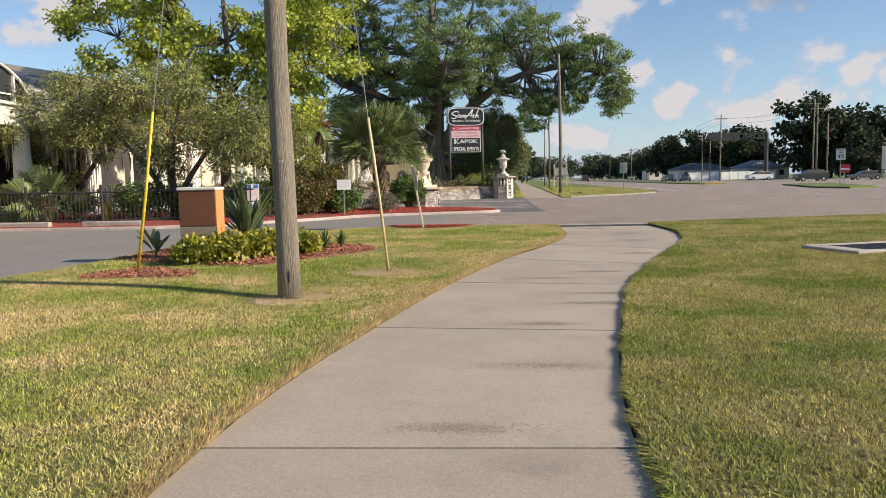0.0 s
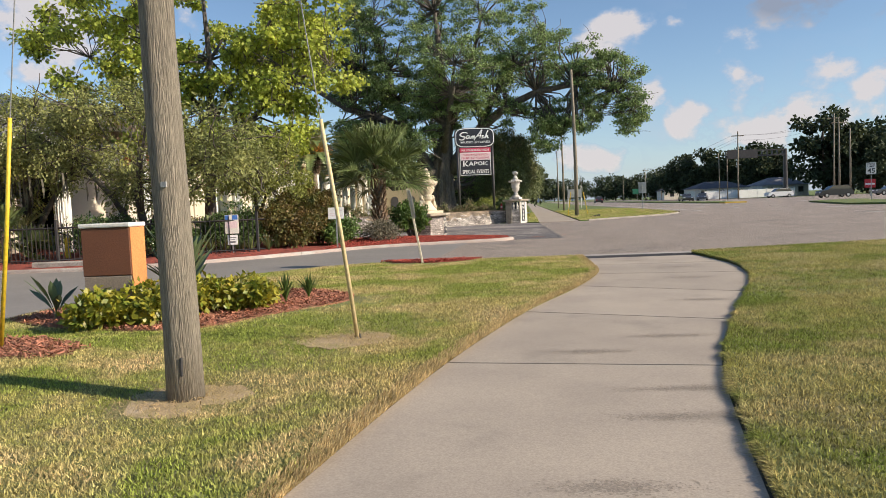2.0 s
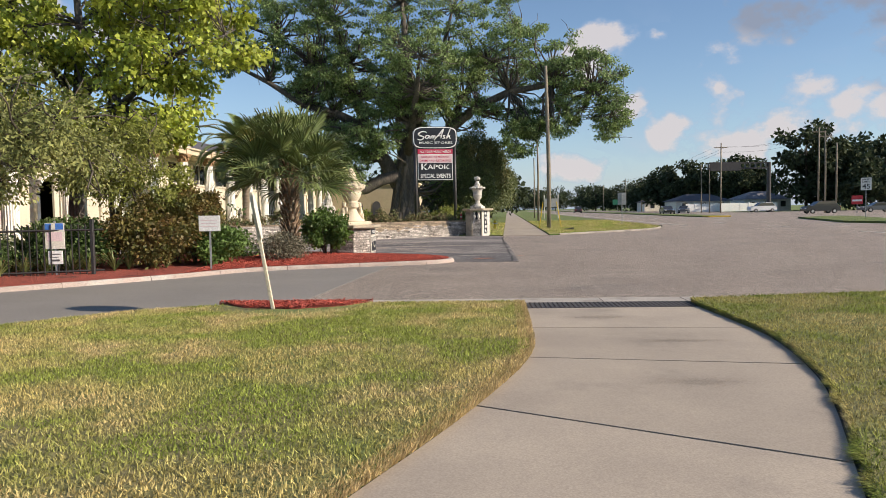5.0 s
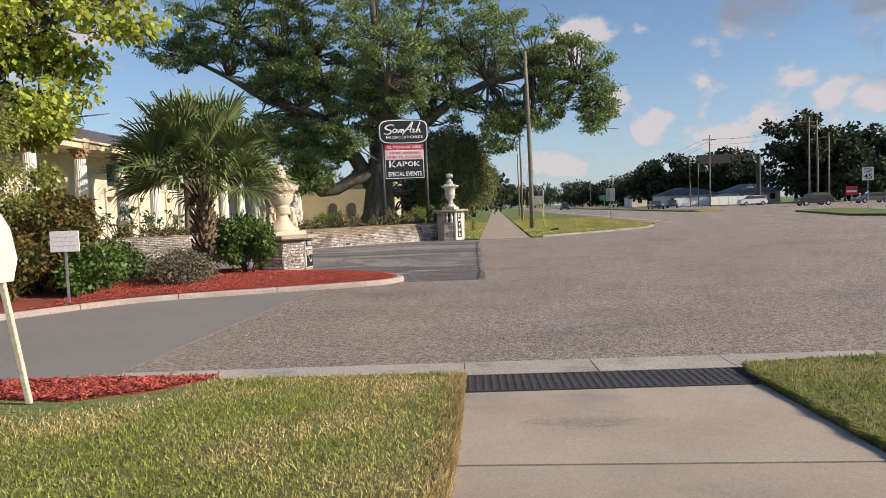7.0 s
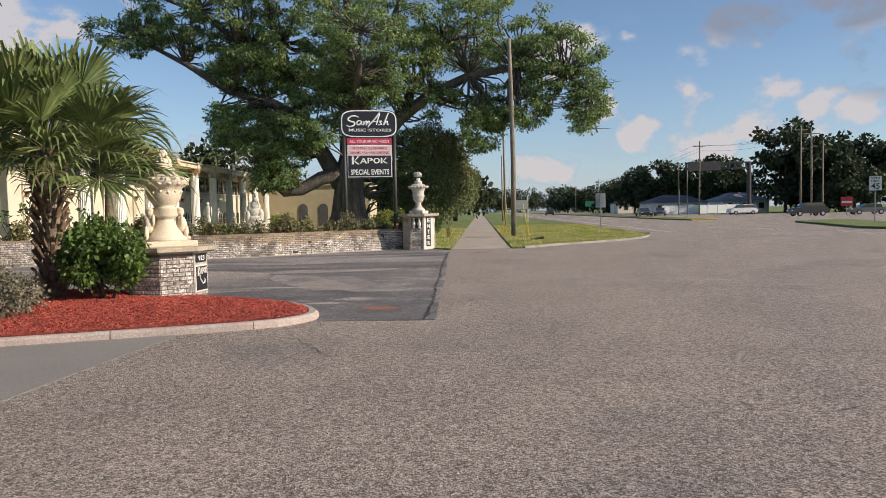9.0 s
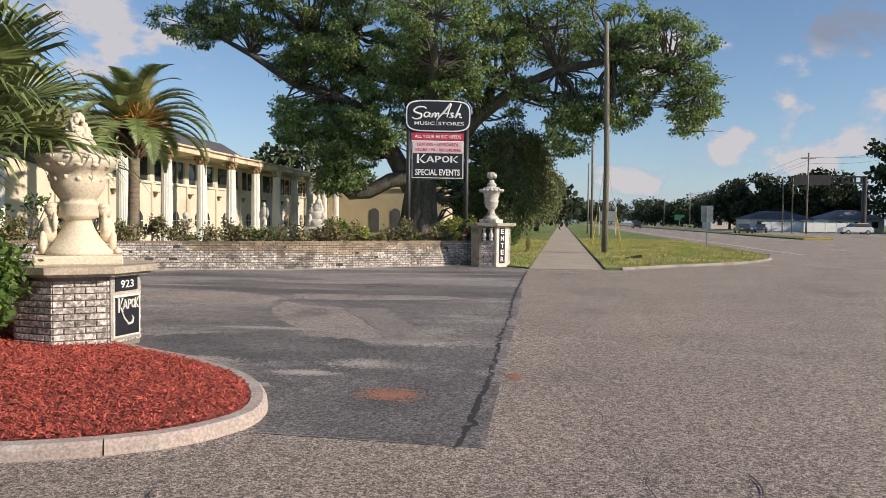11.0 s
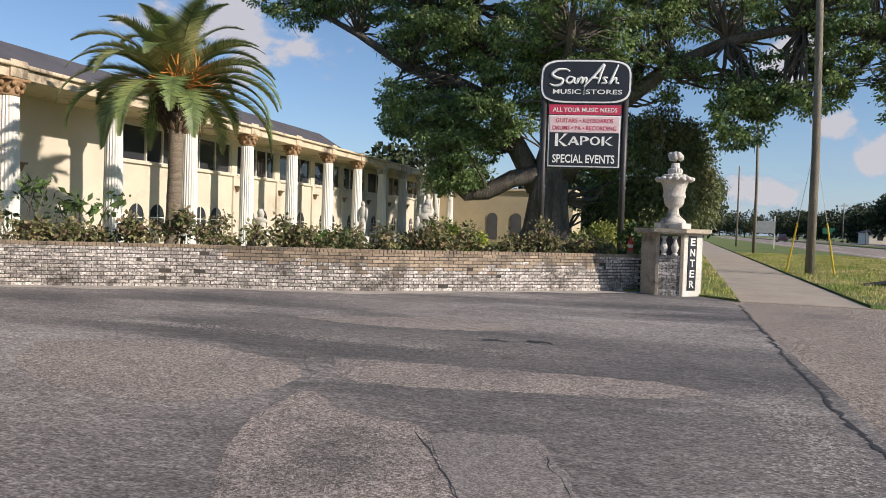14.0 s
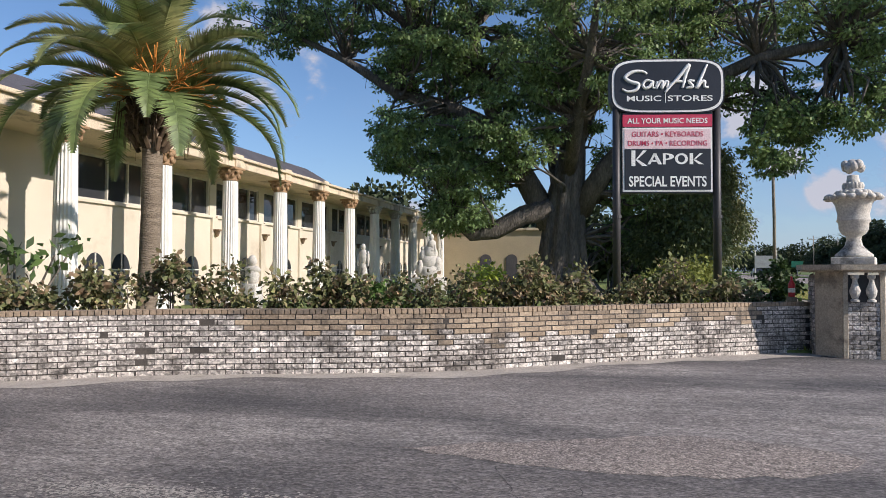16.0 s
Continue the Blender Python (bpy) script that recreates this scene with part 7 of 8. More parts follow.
# hedge behind the garden wall
HEDGE = []
rng = np.random.default_rng(151)
for i in range(16):
    s0 = 1.3 + i * 1.45
    cs, rr, stems = [], [], []
    p0, _ = wall_at(s0)
    for k in range(15):
        p, d = wall_at(s0 + (rng.random() - 0.5) * 1.7)
        nrm = Vector((-d.y, d.x, 0))
        q = p + nrm * (0.45 + 0.35 * rng.random()) - p0
        z = 0.70 + 0.36 * rng.random() + (0.26 if rng.random() < 0.12 else 0)
        cs.append((q.x, q.y, z))
        rr.append(0.13 + 0.12 * rng.random())
        stems.append(([(q.x, q.y, -0.03), (q.x + 0.03, q.y, z * 0.6), (q.x, q.y, z)], [0.014, 0.011, 0.005], 4))
    plant("hedge_shrub", "scruffy low hedge shrub with green and bronze leaves behind the wall", "hedge", cs, rr, 115, 0.085, LEAF_HEDGE, 152 + i, (p0.x, p0.y, 0.05), stems, group="hedge along the wall", shell=0.1, flat=0.9)
shrub("bright yellow-green leafy shrub behind the hedge", (-7.9, 54.5, 0.05), 1.1, 1.75, 14, 260, 0.13, LEAF_BRIGHT, 171)
shrub("bright yellow-green leafy shrub below the roadside sign", (-3.3, 55.4, 0.05), 1.2, 2.0, 18, 240, 0.12, LEAF_OLIVE_LIGHT, 172)
shrub("tall fresh green shrub poking above the hedge", (-8.6, 46.2, 0.05), 0.7, 1.55, 9, 200, 0.09, LEAF_GREEN, 173)
shrub("slender upright green shrub at the pier", (-2.1, 48.6, 0.05), 0.38, 1.75, 10, 200, 0.08, LEAF_SHRUB, 174)
rng = np.random.default_rng(181)
for x, y in ((-14.9, 43.6), (-16.6, 43.0), (-13.6, 44.0)):   # leggy big-leaved shrubs
    cs, stems = [], []
    for k in range(9):
        t = (rng.normal() * 0.7, rng.normal() * 0.4, 1.2 + 0.75 * rng.random())
        cs.append(t)
        stems.append(([(0, 0, 0), (t[0] * 0.5, t[1] * 0.5, t[2] * 0.55), t], [0.028, 0.02, 0.012], 5))
    plant("leggy_shrub", "leggy bare-stemmed shrub with tufts of broad leaves", "shrub", cs, [0.2] * len(cs), 13, 0.20, LEAF_SHRUB, int(190 - x), (x, y, 0.05), stems, BARK, group="leggy shrubs by the hall", long=2.2, shell=0.0)

# shrubs of the mulch bed
shrub("large rusty green shrub in the mulch bed", (-8.8, 26.7, 0.1), 1.35, 1.95, 26, 420, 0.085, LEAF_RUST, 201)
shrub("tall upright rusty shrub behind the notice board", (-8.05, 27.5, 0.1), 0.7, 2.55, 26, 380, 0.085, LEAF_RUST, 211)
shrub("tall yellow-green shrub with arching shoots in the bed", (-8.75, 27.9, 0.1), 0.75, 3.1, 22, 330, 0.085, LEAF_OLIVE_LIGHT, 212)
shrub("rusty green shrub with dry stems in the mulch bed", (-10.2, 25.5, 0.1), 1.0, 1.4, 14, 380, 0.085, LEAF_SHRUB, 202)
shrub("fresh green shrub beside the notice board", (-7.4, 27.3, 0.1), 0.75, 1.15, 14, 320, 0.08, LEAF_GREEN, 203)
shrub("leafy green shrub at the foot of the palm", (-5.4, 30.35, 0.15), 0.72, 1.45, 20, 330, 0.085, LEAF_GREEN, 204)
shrub("low dry grey shrub in the red mulch", (-6.2, 28.6, 0.14), 0.85, 0.72, 20, 330, 0.05, LEAF_GREY, 205)
shrub("broad dark green shrub in the bed", (-8.1, 29.6, 0.12), 1.0, 0.95, 18, 300, 0.08, LEAF_SHRUB, 207)
shrub("broad green shrub behind the bed edge", (-9.6, 28.6, 0.12), 1.2, 1.5, 18, 300, 0.08, LEAF_OLIVE, 208)
shrub("dark evergreen shrub under the small tree", (-13.4, 23.9, 0.1), 1.1, 1.5, 18, 330, 0.08, LEAF_SHRUB, 209)
shrub("dark evergreen shrub by the fence", (-11.6, 24.3, 0.1), 1.0, 1.2, 14, 330, 0.08, LEAF_SHRUB, 210)

# shrubs round the monument block
for i, (x, y, r, h) in enumerate(((-6.72, 12.16, 0.40, 0.42), (-6.27, 12.42, 0.44, 0.48), (-5.82, 12.86, 0.46, 0.50), (-5.38, 13.30, 0.42, 0.46))):
    shrub("low shrub with yellow-splashed green leaves in mulch", (x, y, 0.06), r, h, 14, 120, 0.085, LEAF_YELLOW, 220 + i, long=1.7)


def blades(name, label, at, n, length, width, material, seed, spread=0.5, category="plant", stalk=0.0):
    """A clump of long arching blades, each folded along its rib."""
    rng = np.random.default_rng(seed)
    b = Build()
    for k in range(n):
        a = rng.random() * 6.283
        l = length * (0.6 + 0.5 * rng.random())
        s_ = spread * (0.15 + rng.random())
        d, t = Vector((math.cos(a), math.sin(a), 0)), Vector((-math.sin(a), math.cos(a), 0))
        rows = []
        for i in range(7):
            u = i / 6
            p = d * (l * s_ * u ** 1.6) + Vector((0, 0, l * (u - 0.35 * s_ * u * u)))
            if stalk and u < stalk:
                w = width * 0.12
            else:
                uu = (u - stalk) / (1 - stalk)
                w = width * math.sin(math.pi * min(1, uu * 0.92 + 0.08)) ** 0.8
            rows.append([tuple(p - t * w), tuple(p - Vector((0, 0, w * 0.35))), tuple(p + t * w)])
        b.ribbon(rows)
    ob = thing(name, b, material, label, category)
    ob.matrix_basis = pose(*at)
    return ob


blades("bird_of_paradise", "bird-of-paradise clump with long upright grey-green leaves", (-6.33, 13.5, 0.06), 44, 1.2, 0.06, BIRD_LEAF, 231, 0.6, stalk=0.45)
blades("bird_of_paradise", "small bird-of-paradise clump beside the marker block", (-7.6, 12.75, 0.05), 9, 0.7, 0.05, BIRD_LEAF, 232, 0.7, stalk=0.45)
blades("grass_tuft", "tuft of long green strappy leaves in the mulch", (-5.05, 13.75, 0.06), 90, 0.42, 0.008, LEAF_GREEN, 233, 0.6)
blades("grass_tuft", "tuft of long green strappy leaves in the mulch", (-4.85, 14.15, 0.06), 90, 0.38, 0.008, LEAF_GREEN, 234, 0.6)
for i in range(9):
    blades("strap_plant", "strap-leaved plant at the edge of the mulch bed", (-10.8 + i * 0.32 + 0.1 * math.sin(i * 3), 24.1 + i * 0.28, 0.1), 40, 0.6, 0.014, FROND, 240 + i, 0.9)


# ---- palms ----
def fan_palm(at, trunk_h, label, seed, n=46, stem=1.15, fan=1.0, lowest=110):
    rng = np.random.default_rng(seed)
    top = empty("cabbage_palm", label, "palm tree", at)
    part("trunk", Build().tube([(0, 0, -0.1), (0.03, 0, trunk_h * 0.4), (0, 0.02, trunk_h)], [0.17, 0.155, 0.17], 14), PALM_BARK, top, smooth=True)
    b = Build()
    for k in range(120):                 # old leaf bases
        a, z = k * 2.4, 0.15 + (trunk_h - 0.1) * k / 120
        d = Vector((math.cos(a), math.sin(a), 0))
        b.box(-0.035, 0, 0, 0.035, 0.05, 0.24, 0.01, Matrix.Translation(d * 0.15 + Vector((0, 0, z))) @ pose(0, 0, 0, -28 - 10 * rng.random(), 0, math.degrees(a) - 90))
    tagged(part("boot_skirt", b, BOOT, top, "split woven leaf bases"), kind="stuff")
    stems = Build()
    for k in range(n):
        a = k * 2.399 + rng.normal() * 0.2
        el = radians(80 - lowest * (k / n) ** 0.75 + rng.normal() * 5)
        d = Vector((math.cos(a) * math.cos(el), math.sin(a) * math.cos(el), math.sin(el)))
        o = Vector((0, 0, trunk_h - 0.05))
        st = stem * (0.62 + 0.4 * math.cos(el)) * (0.8 + 0.35 * rng.random())
        tip = o + d * st + Vector((0, 0, -0.15 * st * math.cos(el)))
        stems.tube([tuple(o), tuple(o.lerp(tip, 0.5) + Vector((0, 0, 0.06))), tuple(tip)], [0.02, 0.015, 0.01], 5)
        side = d.cross(Vector((0, 0, 1)))
        side = side.normalized() if side.length > 0.05 else Vector((1, 0, 0))
        roll = rng.normal() * 0.45
        up = side.cross(d)
        side, up = side * math.cos(roll) + up * math.sin(roll), up * math.cos(roll) - side * math.sin(roll)
        fold = 0.35 + 0.3 * rng.random()     # the two halves of the fan fold up along the rib
        m = 30
        fans = Build()
        for j in range(m):
            u = -1 + 2 * j / (m - 1)
            t = radians(118 * u)
            l = fan * (1.0 - 0.28 * abs(u)) * (0.85 + 0.25 * rng.random())
            base = tip + d * (0.16 * fan * (1 - abs(u)))
            q = (d * math.cos(t) + side * math.sin(t) * (1 - 0.4 * fold) + up * fold * abs(math.sin(t))).normalized()
            w = (side * math.cos(t) - d * math.sin(t)) * 0.036
            sag = 0.30 + 0.35 * rng.random()
            mid = base + q * l * 0.5
            far = base + q * l * 0.8 + Vector((0, 0, -0.10 * sag * l))
            end = base + q * l + Vector((0, 0, -sag * l * 0.55))
            fans.add([tuple(base), tuple(mid - w), tuple(mid + up * 0.014), tuple(mid + w), tuple(far - w * 0.5), tuple(far + w * 0.5), tuple(end)], [(0, 1, 2), (0, 2, 3), (1, 4, 2), (2, 4, 5), (2, 5, 3), (4, 6, 5)])
        part("frond", fans, FROND, top)
    tagged(part("leaf_stalks", stems, FROND, top), kind="stuff")


fan_palm((-6.65, 31.0, 0.1), 2.65, "stout cabbage palm with fan fronds and boots on its trunk", 301, 66, 1.2, 1.08, 102)
fan_palm((-16.5, 23.9, 0.1), 0.7, "young cabbage palm behind the fence", 302, 22, 0.8, 0.8)
fan_palm((-11.0, 26.0, 0.1), 0.3, "low palmetto clump in the mulch bed", 303, 22, 0.7, 0.6)


def date_palm(at, trunk_h, label, seed, n=42, length=3.1):
    rng = np.random.default_rng(seed)
    top = empty("date_palm", label, "palm tree", at)
    pts = [(0.12 * math.sin(z * 0.5), 0, z) for z in np.linspace(-0.1, trunk_h, 12)]
    part("trunk", Build().tube(pts, [0.24 if i == 0 else 0.175 + 0.008 * (i % 2) for i in range(12)], 16), PALM_BARK, top, smooth=True)
    o = Vector(pts[-1])
    b = Build()
    for k in range(110):
        a, z = k * 2.399, -0.85 + 1.05 * k / 110 + 0.03 * rng.normal()
        r = 0.25 + 0.08 * math.sin(math.pi * k / 110)
        d = Vector((math.cos(a), math.sin(a), 0))
        b.box(-0.04, 0, 0, 0.04, 0.07, 0.26, 0.012, Matrix.Translation(o + d * (r - 0.05) + Vector((0, 0, z))) @ pose(0, 0, 0, -26 - 16 * rng.random(), 8 * rng.normal(), math.degrees(a) - 90))
    tagged(part("boot_skirt", b, DEAD, top, "dark stubs of cut fronds"), kind="stuff")
    for k in range(n):
        f = Build()
        a = k * 2.399 + rng.normal() * 0.2
        el0 = radians(88 - 86 * (k / n) ** 0.9)
        L = length * (0.8 + 0.3 * rng.random())
        p, el = o + Vector((0, 0, 0.1)), el0
        spine = [p.copy()]
        for i in range(14):
            d = Vector((math.cos(a) * math.cos(el), math.sin(a) * math.cos(el), math.sin(el)))
            p = p + d * L / 14
            spine.append(p.copy())
            el -= radians(5.4 + 2.6 * (k / n)) * (0.45 + i / 9)
            el = max(el, radians(-82))
        f.tube([tuple(q) for q in spine], [0.03 - 0.0018 * i for i in range(15)], 4)
        for i in range(2, 15):
            for h in range(5):
                u = (i - 1 + h / 5)
                lo = int(u)
                if lo >= 14:
                    continue
                q = spine[lo].lerp(spine[lo + 1], u - lo)
                d = (spine[lo + 1] - spine[lo]).normalized()
                s_ = d.cross(Vector((0, 0, 1)))
                s_ = s_.normalized() if s_.length > 0.05 else Vector((math.sin(a), -math.cos(a), 0))
                up = s_.cross(d)
                ll = 0.56 * math.sin(math.pi * min(1, 0.25 + 0.72 * u / 14)) * (0.85 + 0.3 * rng.random())
                for sg_ in (-1, 1):
                    t = (s_ * sg_ * 0.9 + d * 0.45 + up * 0.25 + Vector((0, 0, -0.12))).normalized()
                    w = d * 0.04
                    f.add([tuple(q - w), tuple(q + w), tuple(q + t * ll + d * 0.02)], [(0, 1, 2)])
        part("frond", f, FROND_DATE, top)
    g = Build()
    for k in range(60):
        a, el = rng.random() * 6.283, radians(10 + 50 * rng.random())
        l = 0.7 + 0.6 * rng.random()
        e = o + Vector((math.cos(a) * math.cos(el), math.sin(a) * math.cos(el), math.sin(el))) * l
        g.tube([tuple(o), tuple(o.lerp(e, 0.6) + Vector((0, 0, 0.08))), tuple(e + Vector((0, 0, -0.1)))], [0.012, 0.014, 0.012], 4)
        for _ in range(5):
            t = e + Vector(rng.normal(size=3)) * 0.13
            g.tube([tuple(o.lerp(e, 0.75)), tuple(t)], [0.008, 0.012], 3)
    tagged(part("fruit_stalks", g, FRUIT, top, "orange fruit stalks"), kind="stuff")
    h = Build()
    for k in range(46):
        a = rng.random() * 6.283
        r0, z0 = 0.3, -0.2 - 0.4 * rng.random()
        d = Vector((math.cos(a), math.sin(a), 0))
        h.tube([tuple(o + d * r0 + Vector((0, 0, z0 + 0.4))), tuple(o + d * (r0 + 0.3) + Vector((0, 0, z0 + 0.2))), tuple(o + d * (r0 + 0.35) + Vector((0, 0, z0 - 0.35)))], [0.012, 0.012, 0.004], 3)
    tagged(part("dead_fronds", h, DEAD, top, "withered brown threads"), kind="stuff")


date_palm((-13.2, 46.5, 0.05), 4.25, "date palm with arching feather fronds and orange stalks", 311)

# ---- roadside signs and poles ----
bs_ = empty("road_sign", "grey back of a square road sign on a steel post", "sign", (9.6, 64.6, 0.05), -8)
part("plate", Build().box(-0.31, 0, 1.5, 0.31, 0.012, 2.4, 0.004), GALV, bs_)
part("post", Build().box(-0.03, -0.05, 0, 0.03, 0, 2.35, 0.004), GALV, bs_)
sp = empty("speed_limit_sign", "white speed limit sign reading 45 on a post", "sign", (31.6, 72.6, 0.14), -20)
part("plate", Build().box(-0.40, 0, 2.3, 0.40, 0.015, 3.35, 0.004), WHITE, sp)
part("post", Build().box(-0.03, 0.016, 0, 0.03, 0.07, 3.3, 0.004), GALV, sp)
for body, z, h, w in (("SPEED", 3.2, 0.14, 0.6), ("LIMIT", 3.0, 0.14, 0.55), ("45", 2.62, 0.42, 0.58)):
    ob = part("lettering", text_mesh(body, h, SIGN_BLACK, w, bold=0.012), None, sp)
    ob.matrix_basis = pose(0, -0.006, z)
gb = empty("guide_board", "green guide board on two white posts seen from behind", "sign", (8.2, 104, 0.05), 4)
part("board", Build().box(-0.95, 0, 1.5, 0.95, 0.03, 2.6, 0.01), GALV, gb)
for x in (-0.9, 0.9):
    part("post", Build().box(x - 0.05, 0.03, 0, x + 0.05, 0.12, 3.1, 0.005), OFF_WHITE, gb)
g2 = empty("guide_board", "small green road sign on a post across the road", "sign", (46.5, 262, 0.05))
part("board", Build().box(-1.6, 0, 2.2, 1.6, 0.05, 4.0, 0.01), GREEN_SIGN, g2)
part("post", Build().box(-0.06, 0.05, 0, 0.06, 0.15, 4.0), GALV, g2)
b = Build().tube([(-0.35, 0, 0), (0.3, 0, 0.1)], [0.05, 0.07], 8)
dr = tagged(part("drain_head", b, STEEL_DARK), "small dark capped valve stub in the verge grass", "valve")
dr.matrix_basis = pose(4.2, 53.0, 0.06)
# Flat black slab; the inlet's shaded opening is only its colour
tagged(part("drain_inlet", Build().prism([(9.4, 61.0), (10.9, 60.6), (11.3, 66), (11.0, 69)], 0.0, 0.075), DARK), "roadside drain inlet in the verge, its opening painted black", "drain", kind="structure")
for i, (x, y, h, r) in enumerate(((4.9, 84, 9.2, 0.11), (6.6, 112, 8.5, 0.1), (44.4, 215, 9, 0.11), (40.1, 146, 9, 0.1), (41.9, 147, 9, 0.1), (42, 141, 12.5, 0.14), (50.4, 120, 12.2, 0.14), (52.5, 121, 10.5, 0.14), (59.5, 142, 15, 0.16), (46.5, 290, 10, 0.12), (43, 230, 10, 0.13), (50, 330, 10, 0.13))):
    up = empty("utility_pole", "slender weathered wooden pole along the far roadside", "utility pole", (x, y, 0), group="far utility poles")
    part("shaft", Build().tube([(0, 0, -0.1), (0.02, 0, h * 0.5), (0.06 * (i % 3 - 1), 0, h)], [r, r * 0.9, r * 0.75], 9), WOOD_POLE, up, smooth=True)
    if i in (5, 6, 8, 10):
        part("crossarm", Build().box(-1.1, -0.06, h - 0.9, 1.1, 0.06, h - 0.76), WOOD_POLE, up)
lw = Build()
for dz, dx in ((0, -1.0), (0, 1.0), (-0.9, 0.1)):
    for (x0, y0, h0), (x1, y1, h1) in ((((59.5, 142, 14.2)), ((42, 141, 11.8))), ((42, 141, 11.8), (43, 230, 9.3))):
        pts = [(x0 + (x1 - x0) * k / 8 + dx, y0 + (y1 - y0) * k / 8, h0 + (h1 - h0) * k / 8 + dz - 0.9 * math.sin(math.pi * k / 8)) for k in range(9)]
        lw.tube(pts, [0.02] * 9, 3)
thing("power_lines", lw, STEEL_DARK, "thin sagging power lines between roadside poles", "power line")
gan = empty("sign_gantry", "dark steel cantilever sign gantry over the road", "gantry", (52.0, 145, 0))
part("mast", Build().tube([(0, 0, 0), (0, 0, 9.2)], [0.42, 0.34], 12), STEEL_DARK, gan)
gb2 = Build().box(-11, -0.3, 8.0, 0, -0.1, 8.25).box(-11, 0.1, 8.0, 0, 0.3, 8.25).box(-11, -0.3, 9.0, 0, -0.1, 9.2).box(-11, 0.1, 9.0, 0, 0.3, 9.2)
for k in range(12):
    gb2.box(-11 + k * 0.95, -0.3, 8.2, -10.9 + k * 0.95, 0.3, 9.05)
part("beam", gb2, STEEL_DARK, gan)
part("panel", Build().box(-10.8, -0.45, 7.7, -5.2, -0.35, 9.3, 0.02), STEEL_DARK, gan, "dark message panel")
br = empty("truss_bridge", "distant blue-grey steel truss footbridge across the road", "bridge", (38, 600, 0))
tb = Build().box(-42, -1, 7.0, 30, 1, 7.6).box(-42, -1, 12.2, 30, 1, 12.7)
for k in range(25):
    x = -42 + k * 3
    tb.box(x - 0.15, -1, 7.5, x + 0.15, 1, 12.3)
    tb.tube([(x, 0, 7.5), (x + 3, 0, 12.3)], [0.15, 0.15], 4)
BLUE_STEEL = material("hazy_blue_steel", (0.16, 0.22, 0.32), (0.14, 0.19, 0.28), 1, 10, 0.7, 0)
part("span", tb, BLUE_STEEL, br)
for x in (-30, -8, 20):
    part("pier", Build().box(x - 0.8, -1, 0, x + 0.8, 1, 7.0), BLUE_STEEL, br)


# ---- far houses ----
def house(at, rz, w, d, h, roof, wall_mat, roof_mat, label):
    t = empty("house", label, "house", at, rz)
    part("wall", Build().box(-w / 2, -d / 2, 0, w / 2, d / 2, h), wall_mat, t)
    part("roof", Build().add([(-w / 2 - 0.5, -d / 2 - 0.5, h), (w / 2 + 0.5, -d / 2 - 0.5, h), (w / 2 + 0.5, d / 2 + 0.5, h), (-w / 2 - 0.5, d / 2 + 0.5, h), (-w / 2 + d / 2, 0, h + roof), (w / 2 - d / 2, 0, h + roof)], [(0, 1, 5, 4), (1, 2, 5), (2, 3, 4, 5), (3, 0, 4), (3, 2, 1, 0)]), roof_mat, t)
    for k in range(3):
        x = -w / 2 + w * (k + 0.5) / 3
        wi = part("window", Build().box(x - 0.6, -d / 2 - 0.03, 0.9, x + 0.6, -d / 2 + 0.02, 2.1), PANE, t)
        part("window_frame", Build().box(x - 0.68, -d / 2 - 0.05, 0.82, x + 0.68, -d / 2 - 0.035, 0.9).box(x - 0.68, -d / 2 - 0.05, 2.1, x + 0.68, -d / 2 - 0.035, 2.18), WHITE, wi)
    return t


house((62, 176, 0), 10, 11, 7, 2.6, 1.8, WHITE, ROOF_GREY, "low white house with a grey hipped roof across the road")
house((47, 172, 0), 5, 12, 7, 2.4, 1.6, OFF_WHITE, ROOF, "low pale house with a dark roof among trees")
house((53, 224, 0), 5, 14, 7, 2.6, 1.8, OFF_WHITE, ROOF, "long low pale building among trees")
for x, y, l, rz in ((54, 160, 12, 8), (47.5, 165, 10, 4)):
    wf = empty("board_fence", "white vinyl board fence in front of the far houses", "fence", (x, y, 0), rz)
    for k in range(int(l / 2)):
        part("panel", Build().box(-l / 2 + k * 2, -0.03, 0.1, -l / 2 + k * 2 + 1.9, 0.03, 1.8, 0.01), WHITE, wf)
        part("post", Build().box(-l / 2 + k * 2 + 1.88, -0.07, 0, -l / 2 + k * 2 + 2.02, 0.07, 1.95, 0.01), WHITE, wf)
rb = empty("red_banner", "red and white roadside board beside the far road", "sign", (51, 112, 0), -15)
part("board", Build().box(-0.7, 0, 1.2, 0.7, 0.04, 2.4, 0.01), RED, rb)
part("stripe", Build().box(-0.6, -0.01, 1.6, 0.6, 0.0, 1.85), WHITE, rb, "white printed band")
part("post", Build().box(-0.05, 0.04, 0, 0.05, 0.12, 2.3), GALV, rb)
ws = empty("roadside_board", "pale upright roadside sign board on two posts", "sign", (57.5, 112, 0), -20)
part("board", Build().box(-1.1, 0, 1.6, 1.1, 0.15, 5.0, 0.02), OFF_WHITE, ws)
for x in (-0.9, 0.9):
    part("post", Build().box(x - 0.08, 0.02, 0, x + 0.08, 0.13, 1.7), GALV, ws)


